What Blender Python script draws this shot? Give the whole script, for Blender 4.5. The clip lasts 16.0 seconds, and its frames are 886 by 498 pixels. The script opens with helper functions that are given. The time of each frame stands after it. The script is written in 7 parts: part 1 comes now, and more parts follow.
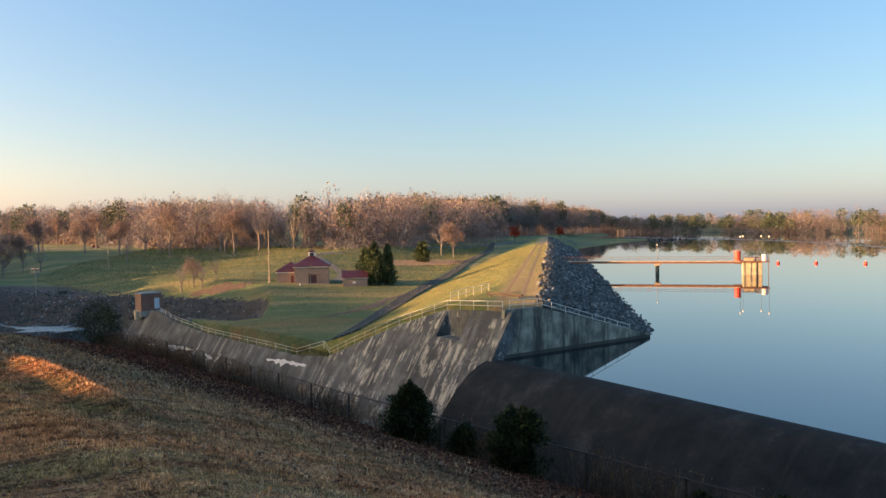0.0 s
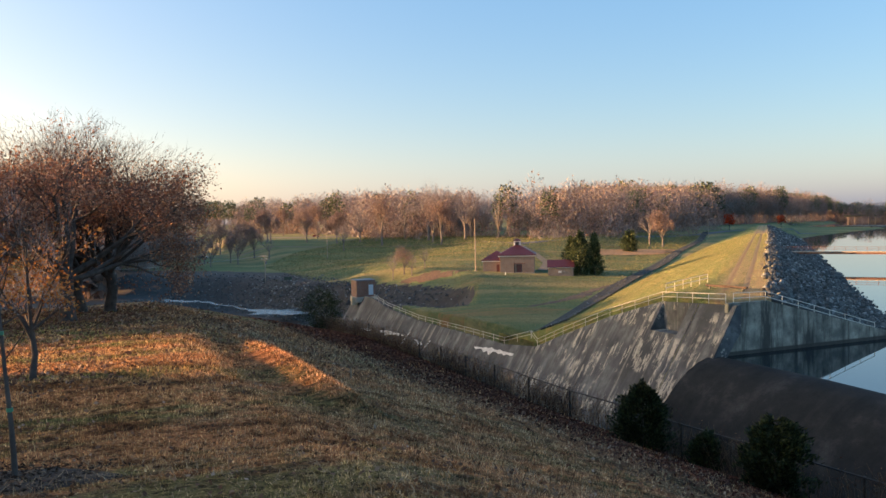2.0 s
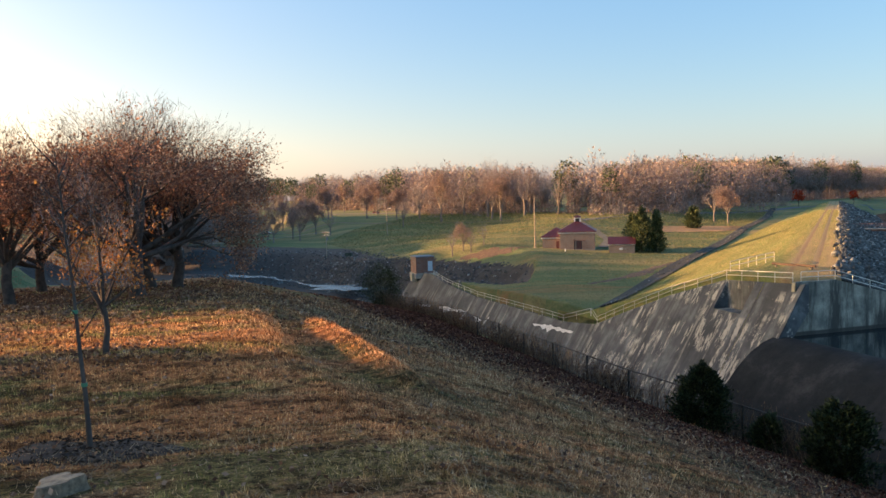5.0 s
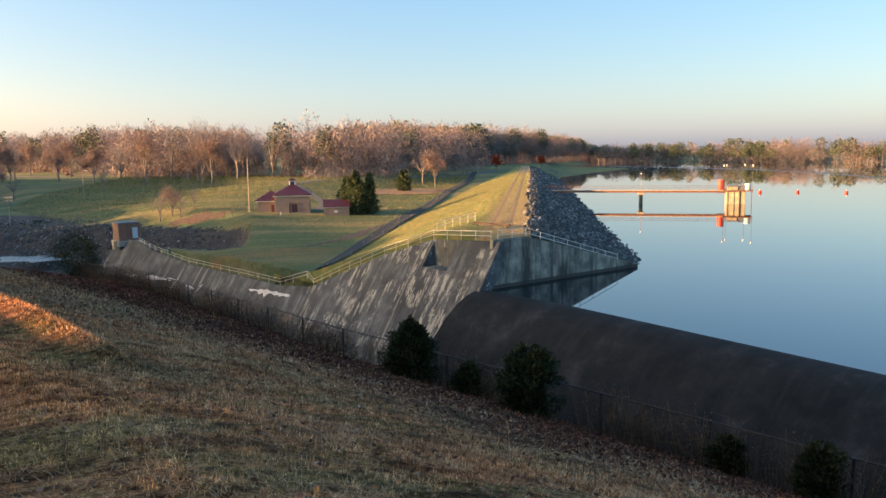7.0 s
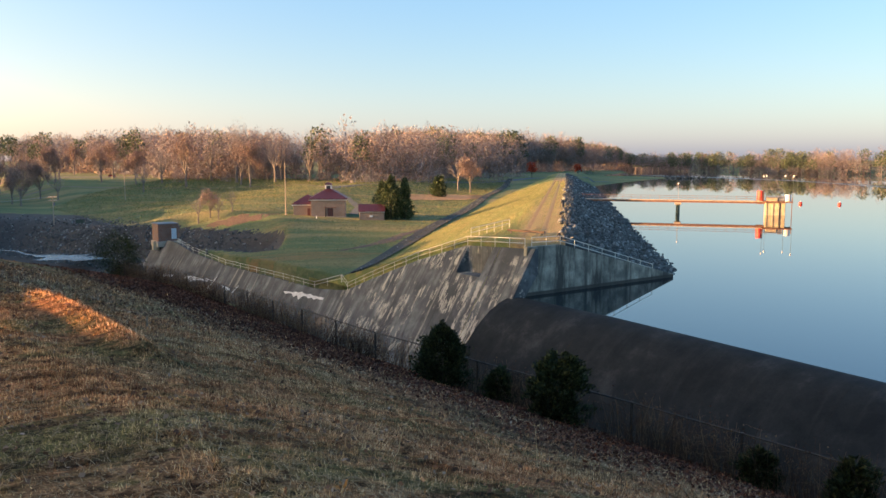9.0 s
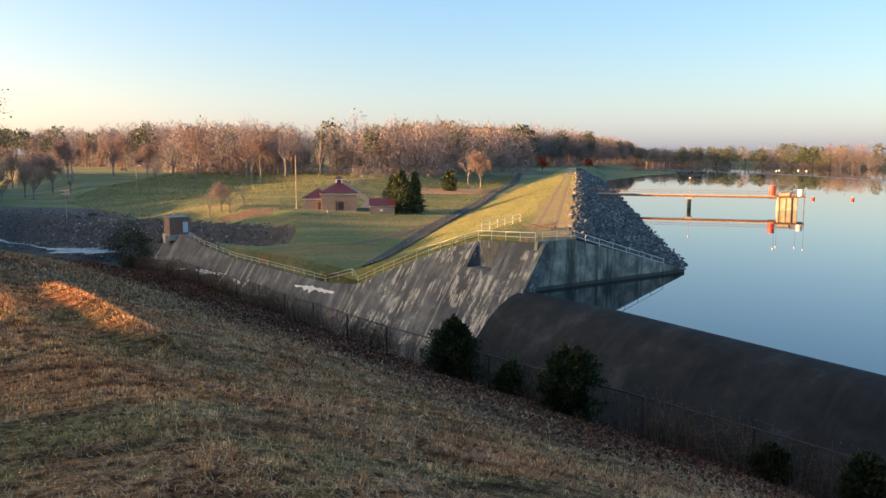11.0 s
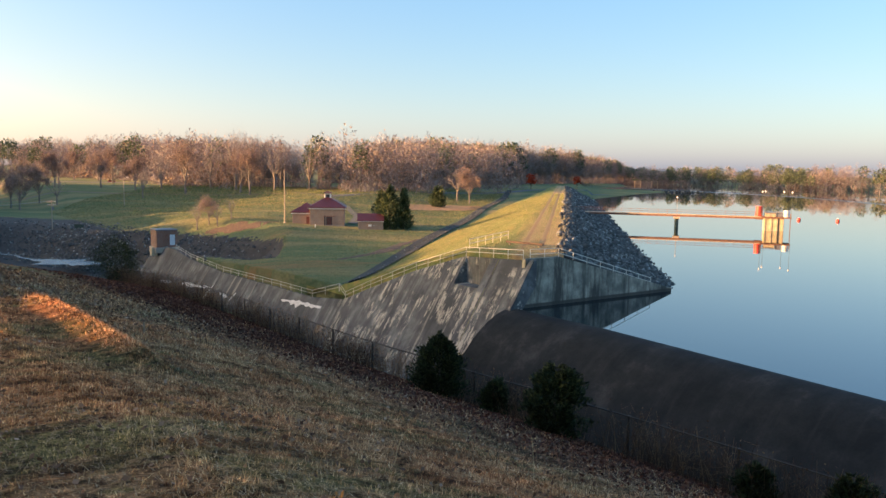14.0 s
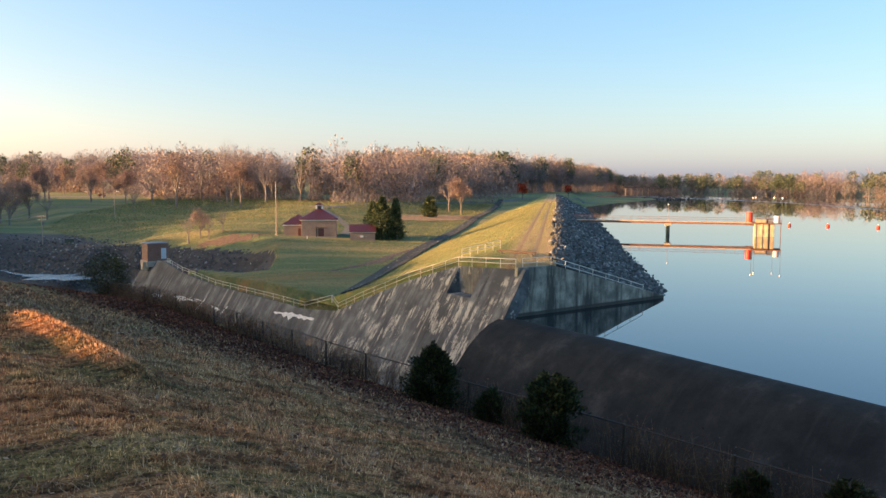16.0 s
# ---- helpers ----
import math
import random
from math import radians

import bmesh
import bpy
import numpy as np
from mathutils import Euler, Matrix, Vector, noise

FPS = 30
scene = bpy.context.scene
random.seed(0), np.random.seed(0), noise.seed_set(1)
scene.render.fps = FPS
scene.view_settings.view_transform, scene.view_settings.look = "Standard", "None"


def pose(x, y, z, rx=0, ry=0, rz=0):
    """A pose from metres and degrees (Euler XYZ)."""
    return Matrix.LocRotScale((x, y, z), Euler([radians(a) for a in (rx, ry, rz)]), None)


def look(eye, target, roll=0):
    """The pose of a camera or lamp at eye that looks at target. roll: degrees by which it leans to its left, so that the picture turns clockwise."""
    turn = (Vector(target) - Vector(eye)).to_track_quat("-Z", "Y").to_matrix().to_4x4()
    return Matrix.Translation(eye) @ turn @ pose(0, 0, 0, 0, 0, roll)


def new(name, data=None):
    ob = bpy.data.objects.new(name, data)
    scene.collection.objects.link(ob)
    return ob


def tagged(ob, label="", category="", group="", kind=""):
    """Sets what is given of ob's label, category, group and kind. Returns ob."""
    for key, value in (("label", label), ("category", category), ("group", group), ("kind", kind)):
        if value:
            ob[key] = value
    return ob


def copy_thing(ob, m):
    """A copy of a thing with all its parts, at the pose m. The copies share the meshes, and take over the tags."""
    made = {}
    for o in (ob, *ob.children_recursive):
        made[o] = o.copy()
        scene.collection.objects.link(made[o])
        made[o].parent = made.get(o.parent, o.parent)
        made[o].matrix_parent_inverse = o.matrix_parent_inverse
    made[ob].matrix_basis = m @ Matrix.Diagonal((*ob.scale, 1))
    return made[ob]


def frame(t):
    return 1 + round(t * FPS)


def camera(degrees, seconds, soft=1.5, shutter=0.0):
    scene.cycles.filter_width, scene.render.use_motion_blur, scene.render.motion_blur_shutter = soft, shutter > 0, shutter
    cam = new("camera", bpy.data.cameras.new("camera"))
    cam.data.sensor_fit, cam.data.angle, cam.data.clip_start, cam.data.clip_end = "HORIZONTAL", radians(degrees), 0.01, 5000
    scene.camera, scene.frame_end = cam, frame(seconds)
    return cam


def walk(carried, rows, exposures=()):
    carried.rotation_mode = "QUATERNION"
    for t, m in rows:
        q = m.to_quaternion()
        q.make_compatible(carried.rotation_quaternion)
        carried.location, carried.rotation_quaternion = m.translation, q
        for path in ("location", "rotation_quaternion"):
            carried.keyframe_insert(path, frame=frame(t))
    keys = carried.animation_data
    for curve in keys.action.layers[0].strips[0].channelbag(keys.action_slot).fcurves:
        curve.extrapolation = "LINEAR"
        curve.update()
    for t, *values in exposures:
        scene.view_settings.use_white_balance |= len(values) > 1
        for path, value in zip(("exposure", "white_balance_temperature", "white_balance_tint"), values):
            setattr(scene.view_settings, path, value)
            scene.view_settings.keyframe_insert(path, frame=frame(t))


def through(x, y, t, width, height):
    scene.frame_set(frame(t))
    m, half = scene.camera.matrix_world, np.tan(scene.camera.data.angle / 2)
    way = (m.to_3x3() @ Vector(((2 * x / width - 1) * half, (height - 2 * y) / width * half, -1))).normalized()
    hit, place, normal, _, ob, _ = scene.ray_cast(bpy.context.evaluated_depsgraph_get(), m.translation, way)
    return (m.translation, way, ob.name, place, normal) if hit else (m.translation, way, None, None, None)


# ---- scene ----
cam = camera(58.0, 16.0)
EXPOSURES = [(0, 1.79), (0.5, 1.93), (1.5, 1.86), (3, 1.84), (6, 1.92), (9, 2.02), (16, 2.02)]
PATH = [
    (0, (0.768, -1.609, 13.572), (0.77, 0.39, 13.511), -0.9),
    (0.5, (0.451, -0.971, 13.558), (0.266, 1.018, 13.453), -0.1),
    (1, (0.188, -0.46, 13.529), (-0.111, 1.516, 13.436), 0.3),
    (1.5, (0.0, -0.067, 13.493), (-0.347, 1.901, 13.416), -1.9),
    (2, (-0.206, 0.165, 13.458), (-0.703, 2.1, 13.38), -1.3),
    (2.5, (-0.311, 0.231, 13.418), (-0.933, 2.13, 13.319), -0.8),
    (3, (-0.394, 0.21, 13.396), (-1.059, 2.092, 13.283), -1.7),
    (3.2, (-0.421, 0.2, 13.393), (-1.098, 2.078, 13.277), -1.9),
    (5.3, (-0.065, 0.076, 13.545), (-0.682, 1.973, 13.404), -1.1),
    (5.5, (-0.025, 0.052, 13.542), (-0.561, 1.973, 13.392), -1.2),
    (6, (0.019, -0.006, 13.508), (-0.235, 1.971, 13.342), -1.4),
    (6.5, (-0.007, 0.012, 13.508), (-0.056, 2.002, 13.311), -1.1),
    (7, (0.009, 0.086, 13.523), (0.059, 2.071, 13.284), -0.8),
    (7.5, (0.039, 0.116, 13.529), (0.092, 2.099, 13.272), -0.5),
    (8, (0.039, 0.062, 13.514), (0.073, 2.045, 13.258), -0.3),
    (8.5, (0.033, -0.013, 13.516), (0.044, 1.972, 13.273), -0.2),
    (9, (0.04, -0.059, 13.52), (0.005, 1.928, 13.297), -0.0),
    (9.2, (0.033, -0.067, 13.523), (-0.024, 1.92, 13.305), 0.1),
    (11.5, (-0.014, -0.108, 13.519), (-0.075, 1.877, 13.279), 0.1),
    (12, (0.0, -0.087, 13.526), (-0.058, 1.901, 13.308), 0.6),
    (12.5, (0.012, -0.084, 13.508), (-0.032, 1.905, 13.302), 0.8),
    (13, (0.025, -0.104, 13.504), (-0.001, 1.886, 13.309), 0.9),
    (13.5, (0.021, -0.056, 13.53), (-0.002, 1.934, 13.338), 0.9),
    (14, (0.023, -0.037, 13.517), (-0.008, 1.954, 13.32), 0.9),
    (14.5, (0.015, -0.038, 13.516), (-0.011, 1.952, 13.32), 0.6),
    (15, (0.027, -0.035, 13.517), (0.009, 1.956, 13.324), 0.3),
    (15.5, (0.029, -0.045, 13.521), (0.016, 1.946, 13.338), 0.1),
    (16, (0.022, 0.0, 13.52), (0.01, 1.992, 13.348), 0.2),
]
walk(cam, [(t, look(e, a, r)) for t, e, a, r in PATH], EXPOSURES)

# ---- world, sun ----
SUN_TURN = math.radians(82.0)      # from straight behind the first view towards the left
SUN_UP = math.radians(6.5)
TO_SUN = Vector((-math.sin(SUN_TURN) * math.cos(SUN_UP), -math.cos(SUN_TURN) * math.cos(SUN_UP), math.sin(SUN_UP)))
world = bpy.data.worlds.new("world")
scene.world = world
world.use_nodes = True
wn = world.node_tree.nodes


def sky_layer(air, dust, ozone, tint):
    """One clear-sky layer for this sun, tinted."""
    k = wn.new("ShaderNodeTexSky")
    k.sky_type, k.sun_disc = "NISHITA", False
    k.sun_elevation, k.sun_rotation = SUN_UP, math.atan2(TO_SUN.x, TO_SUN.y)
    k.air_density, k.dust_density, k.ozone_density = air, dust, ozone
    m = wn.new("ShaderNodeMix")
    m.data_type, m.blend_type = "RGBA", "MULTIPLY"
    m.inputs["Factor"].default_value = 1.0
    m.inputs["B"].default_value = (*tint, 1)
    world.node_tree.links.new(k.outputs["Color"], m.inputs["A"])
    return m.outputs["Result"]


def sky_sum(a, b):
    m = wn.new("ShaderNodeMix")
    m.data_type, m.blend_type = "RGBA", "ADD"
    m.inputs["Factor"].default_value = 1.0
    world.node_tree.links.new(a, m.inputs["A"])
    if isinstance(b, tuple):
        m.inputs["B"].default_value = (*b, 1)
    else:
        world.node_tree.links.new(b, m.inputs["B"])
    return m.outputs["Result"]


# clear morning air over a layer of thin warm haze, with an even pale veil
air = sky_layer(1.5, 1.0, 7.0, (1.413, 0.39, 0.55))
dusty = sky_layer(0.3, 2.0, 3.5, (1.88, 1.03, 0.20))
world.node_tree.links.new(sky_sum(sky_sum(air, dusty), (0.045, 0.44, 0.85)), wn["Background"].inputs["Color"])
wn["Background"].inputs["Strength"].default_value = 0.12
sun_data = bpy.data.lights.new("sun", "SUN")
sun_data.energy, sun_data.angle, sun_data.color = 5.0, math.radians(0.6), (1.0, 0.53, 0.24)
sun = new("sun", sun_data)
sun.rotation_euler = TO_SUN.to_track_quat("Z", "Y").to_euler()


# ---- helpers of this scene ----
def material(name, build):
    m = bpy.data.materials.new(name)
    m.use_nodes = True
    nt = m.node_tree
    b = nt.nodes["Principled BSDF"]
    build(nt, b)
    return m


def coords(nt, scale=1.0, stretch=(1, 1, 1), turn=0.0):
    g = nt.nodes.new("ShaderNodeNewGeometry")
    mp = nt.nodes.new("ShaderNodeMapping")
    mp.vector_type = "TEXTURE"              # turns first, then stretches
    mp.inputs["Scale"].default_value = [1.0 / (scale * k) for k in stretch]
    mp.inputs["Rotation"].default_value = (0, 0, turn)
    nt.links.new(g.outputs["Position"], mp.inputs["Vector"])
    return mp.outputs["Vector"]


def noise_tex(nt, vec, scale, detail=6.0, rough=0.6):
    n = nt.nodes.new("ShaderNodeTexNoise")
    n.inputs["Scale"].default_value, n.inputs["Detail"].default_value, n.inputs["Roughness"].default_value = scale, detail, rough
    nt.links.new(vec, n.inputs["Vector"])
    return n.outputs["Fac"]


def ramp(nt, fac, stops):
    r = nt.nodes.new("ShaderNodeValToRGB")
    el = r.color_ramp.elements
    while len(el) < len(stops):
        el.new(0.5)
    for e, (p, c) in zip(el, stops):
        e.position = p
        e.color = (*c, 1) if len(c) == 3 else (c[0], c[0], c[0], 1)
    nt.links.new(fac, r.inputs["Fac"])
    return r.outputs["Color"]


def mixed(nt, fac, a, b, mode="MIX"):
    m = nt.nodes.new("ShaderNodeMix")
    m.data_type, m.blend_type = "RGBA", mode
    for sock, val in ((m.inputs["Factor"], fac), (m.inputs["A"], a), (m.inputs["B"], b)):
        if isinstance(val, (float, int)):
            sock.default_value = val
        elif isinstance(val, tuple):
            sock.default_value = (*val, 1)
        else:
            nt.links.new(val, sock)
    return m.outputs["Result"]


def bumped(nt, b, fac, strength=0.4, dist=0.02):
    n = nt.nodes.new("ShaderNodeBump")
    n.inputs["Strength"].default_value, n.inputs["Distance"].default_value = strength, dist
    nt.links.new(fac, n.inputs["Height"])
    nt.links.new(n.outputs["Normal"], b.inputs["Normal"])


def simple(name, colour, rough=0.7, metal=0.0, vary=0.25, scale=3.0):
    """A plain painted or raw surface with soft patches and fine grain."""
    def build(nt, b):
        v = coords(nt)
        dark = tuple(c * (1 - vary) for c in colour)
        light = tuple(min(1, c * (1 + vary)) for c in colour)
        c = ramp(nt, noise_tex(nt, v, scale), [(0.3, dark), (0.7, light)])
        nt.links.new(c, b.inputs["Base Color"])
        b.inputs["Roughness"].default_value, b.inputs["Metallic"].default_value = rough, metal
        bumped(nt, b, noise_tex(nt, v, scale * 12), 0.25, 0.01)
    return material(name, build)


def mesh_from(name, verts, faces, mat=None, smooth=False):
    me = bpy.data.meshes.new(name)
    me.from_pydata([tuple(v) for v in verts], [], faces)
    if mat:
        me.materials.append(mat)
    if smooth:
        me.polygons.foreach_set("use_smooth", [True] * len(me.polygons))
    me.update()
    return me


def fast_mesh(name, verts, polys, mat=None, smooth=False):
    """A mesh from numpy arrays: verts (n, 3), polys (m, k) with k corners each."""
    verts, polys = np.asarray(verts, np.float32), np.asarray(polys, np.int32)
    me = bpy.data.meshes.new(name)
    me.vertices.add(len(verts))
    me.vertices.foreach_set("co", verts.ravel())
    m, k = polys.shape
    me.loops.add(m * k)
    me.loops.foreach_set("vertex_index", polys.ravel())
    me.polygons.add(m)
    me.polygons.foreach_set("loop_start", np.arange(0, m * k, k, dtype=np.int32))
    if mat:
        me.materials.append(mat)
    if smooth:
        me.polygons.foreach_set("use_smooth", np.ones(m, bool))
    me.update(calc_edges=True)
    return me


def part(name, bm, mat, parent=None, label="", bevel=0.0):
    """Links a bmesh as one mesh object, under its thing where one is given."""
    if bevel:
        bmesh.ops.bevel(bm, geom=list(bm.edges), offset=bevel, segments=1, affect="EDGES", clamp_overlap=True)
    me = bpy.data.meshes.new(name)
    bm.normal_update()
    bm.to_mesh(me)
    bm.free()
    me.materials.append(mat)
    ob = new(name, me)
    ob.parent = parent
    return tagged(ob, label)


def thing(name, at, label, category, group="", kind="", turn=0.0):
    e = new(name)
    e.empty_display_size = 0.2
    e.location, e.rotation_euler = at, (0, 0, turn)
    return tagged(e, label, category, group, kind)


def box(bm, lo, hi, turn=None):
    m = Matrix.Translation([(a + b) / 2 for a, b in zip(lo, hi)]) @ Matrix.Diagonal((*[b - a for a, b in zip(lo, hi)], 1))
    bmesh.ops.create_cube(bm, size=1.0, matrix=(turn @ m) if turn else m)
    return bm


def new_box(lo, hi, turn=None):
    return box(bmesh.new(), lo, hi, turn)


def tube(bm, a, b, r0, r1=None, sides=6, caps=True):
    """A round bar from a to b, tapering from r0 to r1."""
    a, b = Vector(a), Vector(b)
    d = b - a
    m = Matrix.Translation((a + b) / 2) @ d.to_track_quat("Z", "Y").to_matrix().to_4x4()
    bmesh.ops.create_cone(bm, cap_ends=caps, segments=sides, radius1=r0, radius2=r0 if r1 is None else r1, depth=d.length, matrix=m)
    return bm


def prism(pts, lo, hi, axis="y"):
    """A flat outline (pairs) drawn out from lo to hi along an axis."""
    bm = bmesh.new()
    place = {"x": lambda p, k: (k, p[0], p[1]), "y": lambda p, k: (p[0], k, p[1]), "z": lambda p, k: (p[0], p[1], k)}[axis]
    a = [bm.verts.new(place(p, lo)) for p in pts]
    b = [bm.verts.new(place(p, hi)) for p in pts]
    bm.faces.new(a)
    bm.faces.new(b)
    for i in range(len(pts)):
        j = (i + 1) % len(pts)
        bm.faces.new((a[i], a[j], b[j], b[i]))
    bmesh.ops.recalc_face_normals(bm, faces=bm.faces)
    return bm


# The spillway's own axes: s along the channel, n across it towards the lake.
DS, DN = Vector((-0.6, 0.8, 0)), Vector((0.8, 0.6, 0))
CH_TURN = math.atan2(0.8, -0.6)


def sn(s, n, z=0.0):
    return Vector((-0.6 * s + 0.8 * n, 0.8 * s + 0.6 * n, z))


# The dam's axes: u along the crest, v across it towards the lake.
DAM_0 = Vector((11.3, 82.8, 0))
DU, DV = Vector((0.1357, 0.9907, 0)), Vector((0.9907, -0.1357, 0))


def uv(u, v, z=0.0):
    p = DAM_0 + DU * u + DV * v
    return Vector((p.x, p.y, z))


CREST = 4.9
TOE = -2.8
WALL_N = 53.0
CREEK = [(-64, 178), (-80, 186), (-93, 187), (-108, 196), (-125, 209), (-166, 221), (-230, 232), (-330, 250)]
LAKE = [(34, 38), (6, 79), (24, 92), (95, 560), (84, 486), (140, 545), (157, 577), (148, 600), (120, 660), (172, 800), (222, 1120),
        (262, 1120), (294, 858), (382, 730), (700, 560), (1200, 200), (900, -400), (200, -170), (70, 0)]


def smooth(e0, e1, x):
    t = np.clip((x - e0) / (e1 - e0), 0, 1)
    return t * t * (3 - 2 * t)


def line_distance(x, y, pts, closed=False):
    best = np.full(np.shape(x), 1e9)
    ends = list(zip(pts, pts[1:] + ([pts[0]] if closed else [])))
    for (ax, ay), (bx, by) in ends[:len(pts) if closed else len(pts) - 1]:
        dx, dy = bx - ax, by - ay
        t = np.clip(((x - ax) * dx + (y - ay) * dy) / (dx * dx + dy * dy), 0, 1)
        best = np.minimum(best, np.hypot(x - ax - t * dx, y - ay - t * dy))
    return best


def inside(x, y, pts):
    r = np.zeros(np.shape(x), bool)
    for (ax, ay), (bx, by) in zip(pts, pts[1:] + [pts[0]]):
        if ay != by:
            r ^= ((ay > y) != (by > y)) & (x < (bx - ax) * (y - ay) / (by - ay) + ax)
    return r


# the lake's outline by the dam keeps to the upstream slope
LAKE[3:9] = [tuple(uv(296, 12.6)[:2]), (89, 436), (121, 506), (153, 567), (170, 603), (160, 640), (125, 690)]
PIT = [(-60, 171), (-47, 156), (-38, 147.5), (-33.5, 148.5), (-36, 167), (-40.5, 184), (-48.5, 190.5), (-58, 195.5), (-75, 195)]


def ripple(x, y):
    """Slow unevenness of the ground."""
    return (np.sin(x * 0.31 + 1.3 * np.sin(y * 0.17)) * np.sin(y * 0.27 + 0.9 * np.sin(x * 0.21))) * 0.5 + 0.3 * np.sin(x * 0.9 + y * 0.4) * np.sin(y * 0.8 - x * 0.3)


def ground_height(x, y):
    x, y = np.asarray(x, float), np.asarray(y, float)
    s, n = -0.6 * x + 0.8 * y, 0.8 * x + 0.6 * y
    u = (x - DAM_0.x) * DU.x + (y - DAM_0.y) * DU.y
    v = (x - DAM_0.x) * DV.x + (y - DAM_0.y) * DV.y
    # the near hill and its bank down to the fence
    top = np.interp(s, [-200, -20, 0, 10, 17, 36, 46, 56, 66, 80, 100, 130, 170, 300], [13, 12.6, 11.9, 10.8, 10.5, 9.6, 9.0, 8.4, 7.2, 4.0, -1.0, -7.8, -9.0, -9])
    top = top + np.clip(-n - 12, 0, 40) * 0.02 * (1 - smooth(60, 120, s))
    # unseen ground on the left, raised to lift the added shading trees
    top = np.maximum(top, 4.0 * smooth(-34, -50, n) * (1 - smooth(175, 215, s)) - 12 * (1 - smooth(-34, -50, n)))
    fence = np.interp(s, [-40, 10, 30, 55, 75, 110, 200], [7.0, 5.75, 5.15, 4.8, 3.4, -3.0, -10])
    w = np.clip((n - 2.0) / 14.9, 0, 1) ** 1.1
    hill = top + (np.minimum(fence, top) - top) * w
    hill = hill - np.clip(n - 16.9, 0, 4.5) * 0.55
    hill = hill + ripple(x, y) * 0.10 * (1 - smooth(0, 60, s) * 0.5)
    # a low ridge along the brow that catches the sun
    hill = hill + (0.32 * np.exp(-((n - 3.65) / 0.40) ** 2) - 0.10 * np.exp(-((n - 2.3) / 0.8) ** 2)) * smooth(11.5, 14.0, s) * (1 - smooth(22.5, 25.5, s))
    # the flat below the dam, rising to the house and the woods
    near = np.interp(y, [60, 150, 194, 205, 300, 360, 500, 700, 3000], [-3.1, -3.1, -0.6, 0.0, 3.0, 5.0, 7.0, 10, 14])
    left = np.interp(y, [60, 226, 300, 380, 450, 700, 3000], [-3.2, -2.6, -1.4, 2.2, 5.0, 10, 14])
    k = smooth(-45, -115, x)
    flat = near * (1 - k) + left * k
    flat = flat + ripple(x * 0.25, y * 0.25) * 0.25
    wall = np.interp(s, [96, 106, 142, 160, 170, 190], [-4.9, -5.8, -6.2, -5.5, -4.4, -4.4])
    flat = flat + (wall - flat) * (1 - smooth(WALL_N, WALL_N + 22, n)) * (s > 90)
    foot = -3.3 + 0.012 * np.clip(u, 0, 400)
    fall = smooth(-31, -95, v) + smooth(300, 430, u)
    flat = np.where((v < 16) & (u > 0), foot + (flat - foot) * np.clip(fall, 0, 1), flat)
    z = np.where(n > WALL_N + 0.3, flat, hill)
    # creek and basin below the chute
    dc = line_distance(x, y, CREEK)
    far_side = (n > WALL_N + 0.3) | (s > 175)
    z = np.where(s > 172, np.minimum(hill, flat) + (flat - np.minimum(hill, flat)) * np.maximum(smooth(4, 26, y - np.interp(x, [q[0] for q in CREEK[::-1]], [q[1] for q in CREEK[::-1]])), smooth(53, 60, n)), z)
    bed = -10.3 + np.clip(dc - 7, 0, 30) * 0.45
    z = np.where(s > 120, np.minimum(z, bed + np.where(n < 30, 0.8, 0)), z)
    pit = inside(x, y, PIT)
    dp = line_distance(x, y, PIT, True)
    z = np.where(pit, np.minimum(z, -3.3 - np.clip(dp, 0, 4.5) * 0.95), z)
    # the channel
    z = np.where((n > 21.4) & (n <= WALL_N + 0.3) & (s > -40) & (s < 186), -11.0, z)
    # the lake and its shores
    lake = inside(x, y, LAKE)
    dl = line_distance(x, y, LAKE, True)
    shore = np.clip(dl * np.where(y < 760, 0.022, 0.09) - 0.15, -0.15, 9)
    far = (y > 372) & (v > 12)
    z = np.where(far & ~lake, np.minimum(shore, np.maximum(flat, 4)), z)
    z = np.where(lake, np.where(s < 59, -3.0, -np.clip(dl * 0.3, 0, 4) - 0.05), z)
    z = np.where((s < 58.5) & (n > 48) & (s > -40), -4.0, z)
    z = np.where((n > 48) & (s <= -40), np.clip(dl * 0.2, 0, 12), z)
    return z


def ground_at(x, y):
    return float(ground_height(np.array([x]), np.array([y]))[0])


